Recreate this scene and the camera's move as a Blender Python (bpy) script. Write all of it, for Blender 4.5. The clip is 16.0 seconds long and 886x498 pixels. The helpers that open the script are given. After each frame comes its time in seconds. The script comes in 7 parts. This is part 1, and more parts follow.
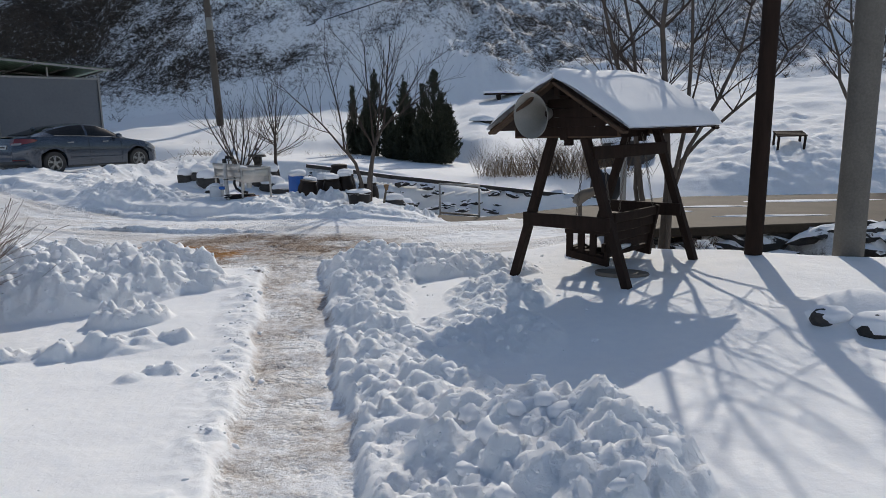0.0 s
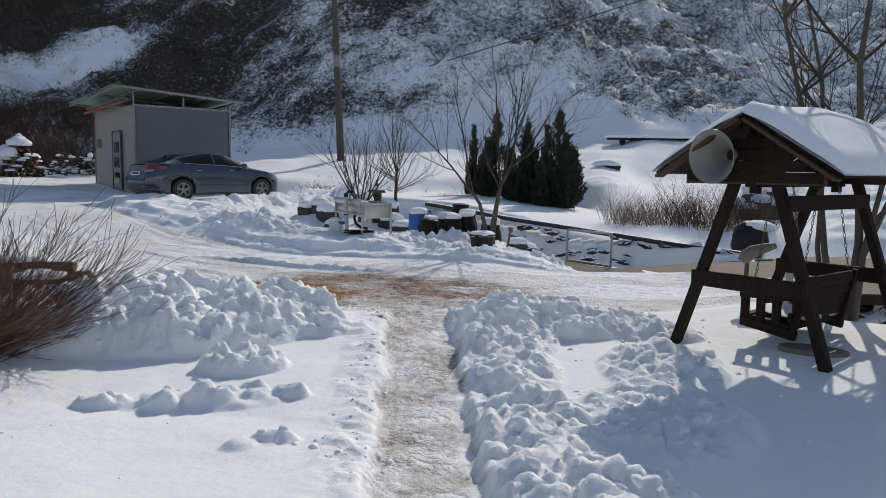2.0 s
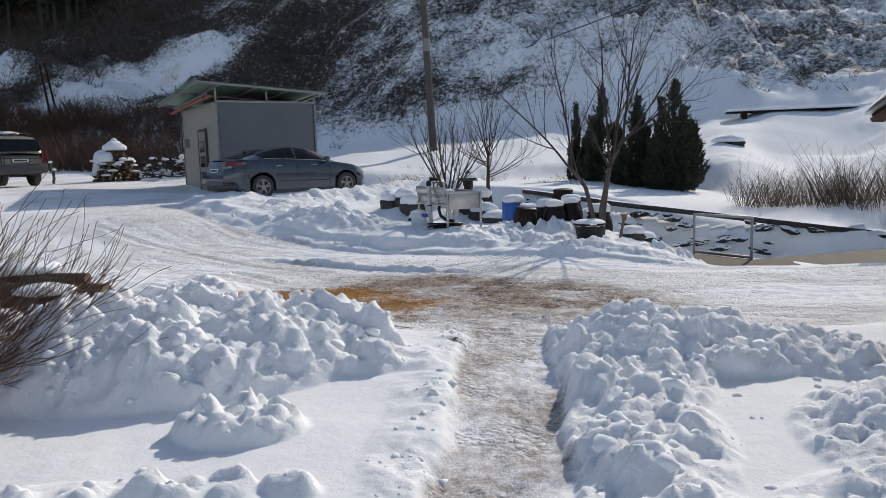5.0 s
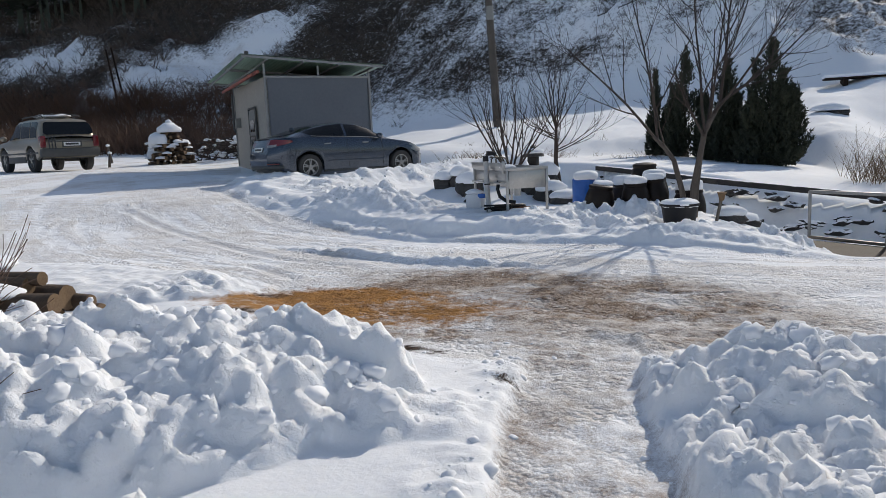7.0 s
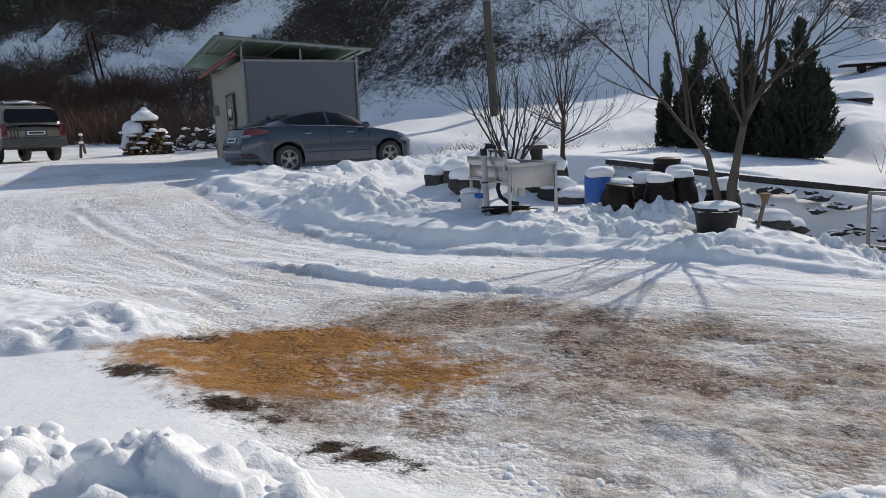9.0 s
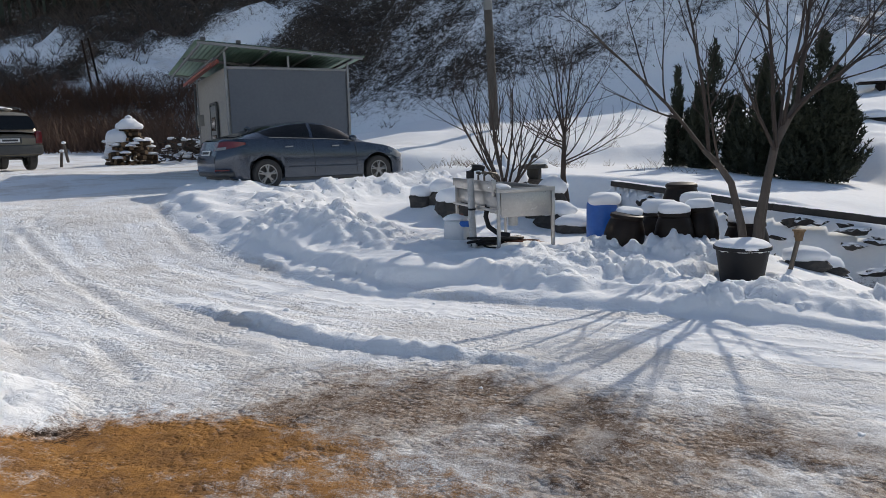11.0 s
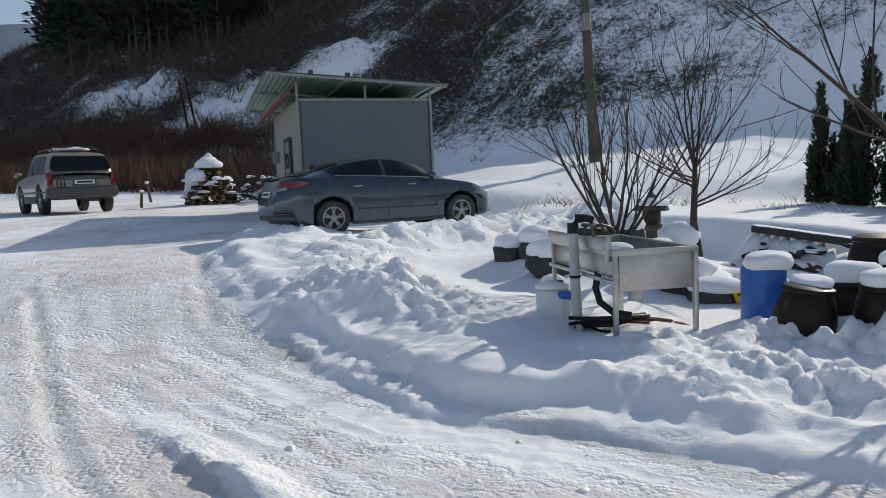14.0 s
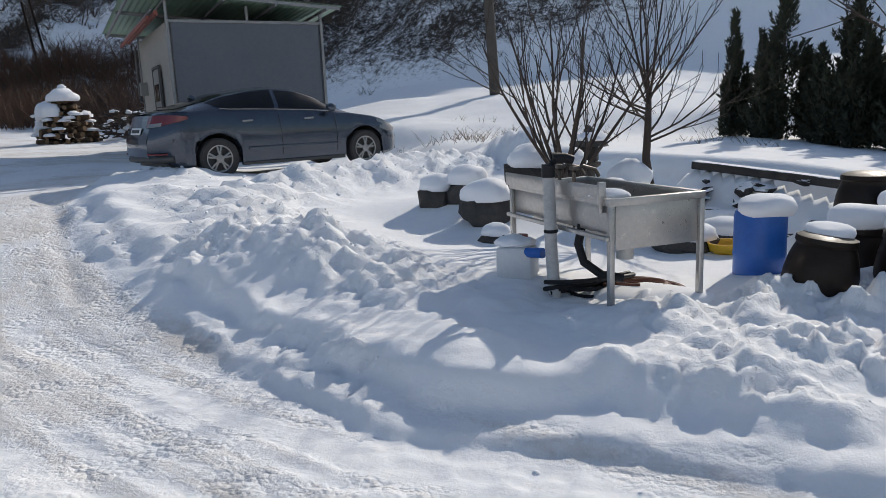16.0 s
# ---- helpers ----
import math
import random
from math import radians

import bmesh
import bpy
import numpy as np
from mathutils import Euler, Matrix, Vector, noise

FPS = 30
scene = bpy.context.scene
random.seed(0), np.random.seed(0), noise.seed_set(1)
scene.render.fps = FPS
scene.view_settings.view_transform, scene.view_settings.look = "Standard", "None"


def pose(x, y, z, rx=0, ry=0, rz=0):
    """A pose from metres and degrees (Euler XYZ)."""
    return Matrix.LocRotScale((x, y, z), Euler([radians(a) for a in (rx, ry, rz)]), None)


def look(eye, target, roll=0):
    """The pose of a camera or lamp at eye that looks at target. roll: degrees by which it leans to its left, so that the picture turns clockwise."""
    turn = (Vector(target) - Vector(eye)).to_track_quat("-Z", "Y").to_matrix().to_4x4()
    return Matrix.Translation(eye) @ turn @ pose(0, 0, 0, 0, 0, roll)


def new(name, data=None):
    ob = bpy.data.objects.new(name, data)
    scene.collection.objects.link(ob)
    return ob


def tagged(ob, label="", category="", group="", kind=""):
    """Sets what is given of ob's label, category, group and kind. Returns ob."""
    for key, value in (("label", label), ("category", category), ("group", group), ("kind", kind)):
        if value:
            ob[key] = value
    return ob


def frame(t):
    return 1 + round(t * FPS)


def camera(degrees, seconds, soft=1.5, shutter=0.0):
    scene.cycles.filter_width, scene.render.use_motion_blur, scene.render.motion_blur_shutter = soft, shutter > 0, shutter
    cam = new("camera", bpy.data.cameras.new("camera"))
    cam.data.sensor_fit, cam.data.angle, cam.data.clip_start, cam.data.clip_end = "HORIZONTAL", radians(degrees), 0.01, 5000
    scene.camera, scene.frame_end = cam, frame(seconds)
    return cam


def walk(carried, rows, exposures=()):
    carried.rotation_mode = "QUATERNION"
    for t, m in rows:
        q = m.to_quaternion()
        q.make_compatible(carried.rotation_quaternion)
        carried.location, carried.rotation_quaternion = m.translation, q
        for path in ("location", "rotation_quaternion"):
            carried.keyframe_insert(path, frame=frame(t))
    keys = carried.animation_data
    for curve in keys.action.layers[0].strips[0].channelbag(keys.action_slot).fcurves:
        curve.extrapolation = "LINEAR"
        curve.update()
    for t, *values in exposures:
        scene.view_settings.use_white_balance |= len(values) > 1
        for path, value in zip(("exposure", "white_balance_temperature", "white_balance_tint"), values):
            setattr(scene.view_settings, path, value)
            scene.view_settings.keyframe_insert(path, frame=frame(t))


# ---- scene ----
cam = camera(61.8, 16.0, soft=0.85)
EXPOSURE = -0.12
PATH = [
    (0, (0.0, 0.0, 1.86), (-0.097, 1.97, 1.527), -1.2),
    (0.5, (-0.185, 0.163, 1.886), (-0.431, 2.129, 1.619), -0.2),
    (1, (-0.268, 0.376, 1.852), (-0.561, 2.339, 1.61), 0.2),
    (1.5, (-0.376, 0.652, 1.816), (-0.752, 2.604, 1.595), 1.0),
    (2, (-0.511, 0.996, 1.796), (-0.889, 2.947, 1.575), 1.0),
    (2.5, (-0.55, 1.357, 1.726), (-0.946, 3.305, 1.508), 0.6),
    (3, (-0.653, 1.746, 1.681), (-1.069, 3.687, 1.44), -0.4),
    (3.5, (-0.675, 2.081, 1.66), (-1.099, 4.021, 1.418), -1.0),
    (4, (-0.71, 2.446, 1.619), (-1.17, 4.377, 1.377), -0.6),
    (4.5, (-0.812, 2.885, 1.61), (-1.322, 4.805, 1.372), -0.9),
    (5, (-0.874, 3.288, 1.574), (-1.522, 5.165, 1.335), -1.6),
    (7.5, (-1.583, 5.707, 1.393), (-2.404, 7.506, 1.096), -2.6),
    (8, (-1.797, 6.14, 1.398), (-2.601, 7.943, 1.083), -2.5),
    (10.5, (-2.294, 8.021, 1.489), (-3.11, 9.824, 1.198), -1.9),
    (11, (-2.383, 8.392, 1.501), (-3.199, 10.197, 1.221), -1.5),
    (11.5, (-2.505, 8.81, 1.501), (-3.324, 10.617, 1.254), -1.1),
    (12, (-2.684, 9.269, 1.528), (-3.507, 11.081, 1.337), -0.7),
    (12.5, (-2.811, 9.682, 1.528), (-3.642, 11.493, 1.351), -0.6),
    (13, (-3.06, 10.076, 1.56), (-3.953, 11.857, 1.391), -0.8),
    (13.5, (-3.238, 10.445, 1.548), (-4.233, 12.172, 1.382), -1.9),
    (14, (-3.41, 10.765, 1.586), (-4.453, 12.461, 1.401), -2.3),
    (14.5, (-3.674, 11.05, 1.608), (-4.73, 12.738, 1.424), -2.4),
    (15, (-3.92, 11.345, 1.582), (-4.876, 13.092, 1.388), -2.3),
    (15.5, (-4.221, 11.593, 1.558), (-5.035, 13.397, 1.272), -2.2),
    (16, (-4.52, 11.77, 1.572), (-5.276, 13.584, 1.204), -2.5),
]
walk(cam, [(t, look(eye, target, roll)) for t, eye, target, roll in PATH], exposures=[(0.0, EXPOSURE - 0.14, 6720, 10), (2.5, EXPOSURE - 0.08, 6720, 10), (5.0, EXPOSURE, 6720, 10), (16.0, EXPOSURE, 6720, 10)])

# ---- world and sun ----
SUN_EL, SUN_AZ = 31.0, 13.0   # degrees above the horizon, degrees from +y towards +x
world = bpy.data.worlds.new("world")
scene.world = world
world.use_nodes = True
wn = world.node_tree.nodes
sky = wn.new("ShaderNodeTexSky")
sky.sky_type = "NISHITA"
sky.sun_disc = False
sky.sun_elevation = radians(SUN_EL)
sky.sun_rotation = radians(SUN_AZ)
world.node_tree.links.new(sky.outputs[0], wn["Background"].inputs[0])
wn["Background"].inputs[1].default_value = 0.12
sun = new("sun", bpy.data.lights.new("sun", "SUN"))
sun.data.energy, sun.data.angle, sun.data.color = 3.2, radians(0.55), (1.0, 0.945, 0.86)
sdir = Vector((math.sin(radians(SUN_AZ)) * math.cos(radians(SUN_EL)), math.cos(radians(SUN_AZ)) * math.cos(radians(SUN_EL)), math.sin(radians(SUN_EL))))
sun.matrix_world = look(sdir * 80, (0, 0, 0))


# ---- materials ----
def nodes_of(name):
    m = bpy.data.materials.new(name)
    m.use_nodes = True
    t = m.node_tree
    return m, t, t.nodes["Principled BSDF"]


def noise_node(t, vec, scale, detail=4.0, rough=0.6):
    n = t.nodes.new("ShaderNodeTexNoise")
    n.inputs["Scale"].default_value = scale
    n.inputs["Detail"].default_value = detail
    n.inputs["Roughness"].default_value = rough
    t.links.new(vec, n.inputs["Vector"])
    return n.outputs["Fac"]


def ramp(t, fac, lo, hi, a=0.0, b=1.0):
    r = t.nodes.new("ShaderNodeMapRange")
    r.inputs["From Min"].default_value, r.inputs["From Max"].default_value = lo, hi
    r.inputs["To Min"].default_value, r.inputs["To Max"].default_value = a, b
    t.links.new(fac, r.inputs["Value"])
    return r.outputs["Result"]


def mixc(t, fac, a, b):
    m = t.nodes.new("ShaderNodeMix")
    m.data_type = "RGBA"
    for sock, val in ((m.inputs["Factor"], fac), (m.inputs[6], a), (m.inputs[7], b)):
        if isinstance(val, (int, float)):
            sock.default_value = val
        elif isinstance(val, tuple):
            sock.default_value = (*val, 1.0)
        else:
            t.links.new(val, sock)
    return m.outputs[2]


def bump(t, bs, height, strength, distance):
    b = t.nodes.new("ShaderNodeBump")
    b.inputs["Strength"].default_value = strength
    b.inputs["Distance"].default_value = distance
    t.links.new(height, b.inputs["Height"])
    t.links.new(b.outputs[0], bs.inputs["Normal"])
    return b


def surface(name, colour, second, rough=0.6, metal=0.0, big=3.0, small=40.0, relief=0.3, depth=0.01, stretch=(1, 1, 1), vary=0.0, coat=0.0, spec=0.5):
    """Two-scale mottled surface: colour and second mix by large stains and fine grain."""
    m, t, bs = nodes_of(name)
    tc = t.nodes.new("ShaderNodeTexCoord")
    mp = t.nodes.new("ShaderNodeMapping")
    mp.inputs["Scale"].default_value = stretch
    t.links.new(tc.outputs["Object"], mp.inputs["Vector"])
    v = mp.outputs[0]
    n1, n2 = noise_node(t, v, big, 5), noise_node(t, v, small, 6, 0.7)
    f = t.nodes.new("ShaderNodeMath")
    f.operation = "MULTIPLY_ADD"
    t.links.new(n1, f.inputs[0])
    f.inputs[1].default_value = 0.6
    h = t.nodes.new("ShaderNodeMath")
    h.operation = "MULTIPLY"
    t.links.new(n2, h.inputs[0])
    h.inputs[1].default_value = 0.5
    t.links.new(h.outputs[0], f.inputs[2])
    fac = ramp(t, f.outputs[0], 0.38, 0.72)
    c = mixc(t, fac, colour, second)
    if vary:
        oi = t.nodes.new("ShaderNodeObjectInfo")
        hv = t.nodes.new("ShaderNodeHueSaturation")
        t.links.new(ramp(t, oi.outputs["Random"], 0, 1, 1 - vary, 1 + vary), hv.inputs["Value"])
        t.links.new(c, hv.inputs["Color"])
        c = hv.outputs[0]
    t.links.new(c, bs.inputs["Base Color"])
    t.links.new(ramp(t, n2, 0.3, 0.7, max(rough - 0.12, 0.03), min(rough + 0.12, 1)), bs.inputs["Roughness"])
    bs.inputs["Metallic"].default_value = metal
    bs.inputs["Coat Weight"].default_value = coat
    bs.inputs["Specular IOR Level"].default_value = spec
    bs.inputs["Coat Roughness"].default_value = 0.08
    if relief:
        bump(t, bs, n2, relief, depth)
    return m


SNOW = (0.92, 0.93, 0.945)


def snow_ground():
    m, t, bs = nodes_of("snow_ground")
    tc = t.nodes.new("ShaderNodeTexCoord")
    v = tc.outputs["Object"]
    at = t.nodes.new("ShaderNodeAttribute")
    at.attribute_name = "cover"
    sp = t.nodes.new("ShaderNodeSeparateColor")
    t.links.new(at.outputs["Color"], sp.inputs[0])
    fine, mid, big = noise_node(t, v, 90, 6, 0.7), noise_node(t, v, 9, 6, 0.65), noise_node(t, v, 1.3, 5)
    uv = t.nodes.new("ShaderNodeUVMap")
    uv.uv_map = "lane"
    mp = t.nodes.new("ShaderNodeMapping")
    mp.inputs["Scale"].default_value = (5.5, 0.7, 1.0)
    t.links.new(uv.outputs[0], mp.inputs["Vector"])
    lane = noise_node(t, mp.outputs[0], 1.6, 7, 0.7)
    grit = noise_node(t, v, 34, 5, 0.75)
    snow = mixc(t, ramp(t, mid, 0.35, 0.7), SNOW, (0.88, 0.895, 0.925))
    pack = mixc(t, ramp(t, grit, 0.35, 0.68), (0.88, 0.875, 0.87), (0.73, 0.70, 0.675))
    pack = mixc(t, ramp(t, lane, 0.42, 0.62, 0.0, 0.85), pack, (0.90, 0.905, 0.915))
    pack = mixc(t, ramp(t, big, 0.45, 0.7, 0.0, 0.6), pack, (0.58, 0.54, 0.50))
    pack = mixc(t, ramp(t, fine, 0.70, 0.78, 0.0, 0.4), pack, (0.33, 0.28, 0.23))
    blotch, smear = noise_node(t, v, 2.1, 7, 0.72), noise_node(t, v, 5.5, 7, 0.75)
    dirt = mixc(t, ramp(t, smear, 0.40, 0.60), (0.12, 0.075, 0.05), (0.33, 0.25, 0.19))
    dirt = mixc(t, ramp(t, grit, 0.50, 0.62), dirt, (0.50, 0.43, 0.37))
    dirt = mixc(t, ramp(t, fine, 0.58, 0.72, 0.0, 0.7), dirt, (0.66, 0.61, 0.56))
    dirt = mixc(t, ramp(t, blotch, 0.52, 0.66, 0.0, 0.8), dirt, (0.60, 0.55, 0.50))
    dust = mixc(t, ramp(t, smear, 0.38, 0.62), (0.42, 0.205, 0.062), (0.28, 0.14, 0.055))
    dust = mixc(t, ramp(t, blotch, 0.50, 0.62, 0.0, 0.65), dust, (0.23, 0.125, 0.06))
    dust = mixc(t, ramp(t, grit, 0.56, 0.66), dust, (0.14, 0.07, 0.032))
    dust = mixc(t, ramp(t, fine, 0.56, 0.70, 0.0, 0.7), dust, (0.53, 0.30, 0.13))
    dust = mixc(t, ramp(t, blotch, 0.32, 0.42, 0.5, 0.0), dust, (0.60, 0.44, 0.28))
    earth_and_shade = mixc(t, ramp(t, mid, 0.4, 0.65), (0.035, 0.028, 0.023), (0.09, 0.072, 0.056))

    def edged(sock, width=0.16, lo=0.32, hi=0.68):
        s = t.nodes.new("ShaderNodeMath")
        s.operation = "ADD"
        t.links.new(sock, s.inputs[0])
        t.links.new(ramp(t, mid, 0.3, 0.7, -width, width), s.inputs[1])
        s2 = t.nodes.new("ShaderNodeMath")
        s2.operation = "ADD"
        t.links.new(s.outputs[0], s2.inputs[0])
        t.links.new(ramp(t, fine, 0.3, 0.7, -width * 0.8, width * 0.8), s2.inputs[1])
        only = t.nodes.new("ShaderNodeMath")
        only.operation = "MULTIPLY"
        t.links.new(ramp(t, s2.outputs[0], lo, hi), only.inputs[0])
        t.links.new(ramp(t, sock, 0.02, 0.14), only.inputs[1])
        return only.outputs[0]

    c = mixc(t, edged(sp.outputs[0], 0.2), snow, pack)
    c = mixc(t, edged(sp.outputs[1], 0.3, 0.10, 0.85), c, dirt)
    c = mixc(t, edged(sp.outputs[2], 0.28, 0.20, 0.74), c, dust)
    soil = mixc(t, ramp(t, grit, 0.45, 0.6), (0.022, 0.015, 0.011), (0.09, 0.06, 0.042))
    wet = t.nodes.new("ShaderNodeAttribute")
    wet.attribute_name = "wet"
    c = mixc(t, edged(wet.outputs["Fac"], 0.3, 0.40, 0.62), c, soil)
    hs = t.nodes.new("ShaderNodeMath")
    hs.operation = "MULTIPLY_ADD"
    t.links.new(noise_node(t, v, 3.2, 7, 0.85), hs.inputs[0])
    hs.inputs[1].default_value = 2.2
    hs.inputs[2].default_value = -1.1
    ha = t.nodes.new("ShaderNodeMath")
    ha.operation = "ADD"
    t.links.new(at.outputs["Alpha"], ha.inputs[0])
    t.links.new(hs.outputs[0], ha.inputs[1])
    hm = t.nodes.new("ShaderNodeMath")
    hm.operation = "MULTIPLY"
    t.links.new(edged(ha.outputs[0], 0.15), hm.inputs[0])
    t.links.new(ramp(t, at.outputs["Alpha"], 0.02, 0.2), hm.inputs[1])
    c = mixc(t, hm.outputs[0], c, earth_and_shade)
    t.links.new(c, bs.inputs["Base Color"])
    bs.inputs["Roughness"].default_value = 0.85
    bs.inputs["Specular IOR Level"].default_value = 0.06
    t.links.new(ramp(t, sp.outputs[0], 0.1, 0.5, 0.5, 0.12), bs.inputs["Subsurface Weight"])
    bs.inputs["Subsurface Radius"].default_value = (1.0, 0.95, 0.9)
    bs.inputs["Subsurface Scale"].default_value = 0.014
    s = t.nodes.new("ShaderNodeMath")
    s.operation = "MULTIPLY_ADD"
    t.links.new(mid, s.inputs[0])
    s.inputs[1].default_value = 0.9
    half_fine = t.nodes.new("ShaderNodeMath")
    half_fine.operation = "MULTIPLY"
    half_fine.inputs[1].default_value = 0.10
    t.links.new(fine, half_fine.inputs[0])
    t.links.new(half_fine.outputs[0], s.inputs[2])
    s2 = t.nodes.new("ShaderNodeMath")
    s2.operation = "MULTIPLY_ADD"
    t.links.new(lane, s2.inputs[0])
    t.links.new(ramp(t, sp.outputs[0], 0.1, 0.5, 0.0, 0.9), s2.inputs[1])
    t.links.new(s.outputs[0], s2.inputs[2])
    s3 = t.nodes.new("ShaderNodeMath")
    s3.operation = "MULTIPLY_ADD"
    t.links.new(grit, s3.inputs[0])
    t.links.new(ramp(t, sp.outputs[0], 0.0, 0.5, 0.12, 1.3), s3.inputs[1])
    t.links.new(s2.outputs[0], s3.inputs[2])
    br = t.nodes.new("ShaderNodeAttribute")
    br.attribute_name = "broken"
    vo = t.nodes.new("ShaderNodeTexVoronoi")
    vo.inputs["Scale"].default_value = 17.0
    vo.inputs["Randomness"].default_value = 1.0
    wv = t.nodes.new("ShaderNodeMixRGB")
    wv.blend_type = "LINEAR_LIGHT"
    wv.inputs[0].default_value = 0.12
    t.links.new(v, wv.inputs[1])
    t.links.new(mid, wv.inputs[2])
    t.links.new(wv.outputs[0], vo.inputs["Vector"])
    s4 = t.nodes.new("ShaderNodeMath")
    s4.operation = "MULTIPLY_ADD"
    t.links.new(vo.outputs["Distance"], s4.inputs[0])
    t.links.new(ramp(t, br.outputs["Fac"], 0.1, 0.7, 0.0, -0.75), s4.inputs[1])
    t.links.new(s3.outputs[0], s4.inputs[2])
    s5 = t.nodes.new("ShaderNodeMath")
    s5.operation = "MULTIPLY_ADD"
    t.links.new(grit, s5.inputs[0])
    t.links.new(ramp(t, br.outputs["Fac"], 0.1, 0.7, 0.0, 0.12), s5.inputs[1])
    t.links.new(s4.outputs[0], s5.inputs[2])
    crumbs = t.nodes.new("ShaderNodeTexVoronoi")
    crumbs.inputs["Scale"].default_value = 24.0
    t.links.new(v, crumbs.inputs["Vector"])
    patchy = t.nodes.new("ShaderNodeMath")
    patchy.operation = "MULTIPLY"
    t.links.new(ramp(t, sp.outputs[0], 0.05, 0.4, 0.0, -2.6), patchy.inputs[0])
    t.links.new(ramp(t, noise_node(t, v, 2.4, 5, 0.7), 0.44, 0.62), patchy.inputs[1])
    s6 = t.nodes.new("ShaderNodeMath")
    s6.operation = "MULTIPLY_ADD"
    t.links.new(crumbs.outputs["Distance"], s6.inputs[0])
    t.links.new(patchy.outputs[0], s6.inputs[1])
    t.links.new(s5.outputs[0], s6.inputs[2])
    bump(t, bs, s6.outputs[0], 0.75, 0.014)
    return m


def snowy_stone():
    """Dark wet stone with snow lying on what faces up."""
    m = surface("snowy_stone", (0.014, 0.013, 0.013), (0.045, 0.041, 0.038), 0.85, big=2.5, small=20, relief=0.7, depth=0.02, vary=0.3)
    t = m.node_tree
    bs = t.nodes["Principled BSDF"]
    ge = t.nodes.new("ShaderNodeNewGeometry")
    sx = t.nodes.new("ShaderNodeSeparateXYZ")
    t.links.new(ge.outputs["Normal"], sx.inputs[0])
    ad = t.nodes.new("ShaderNodeMath")
    ad.operation = "ADD"
    t.links.new(sx.outputs[2], ad.inputs[0])
    t.links.new(ramp(t, noise_node(t, ge.outputs["Position"], 3.0, 5), 0.3, 0.7, -0.3, 0.3), ad.inputs[1])
    was = bs.inputs["Base Color"].links[0].from_socket
    t.links.new(mixc(t, ramp(t, ad.outputs[0], 0.42, 0.56), was, SNOW), bs.inputs["Base Color"])
    return m


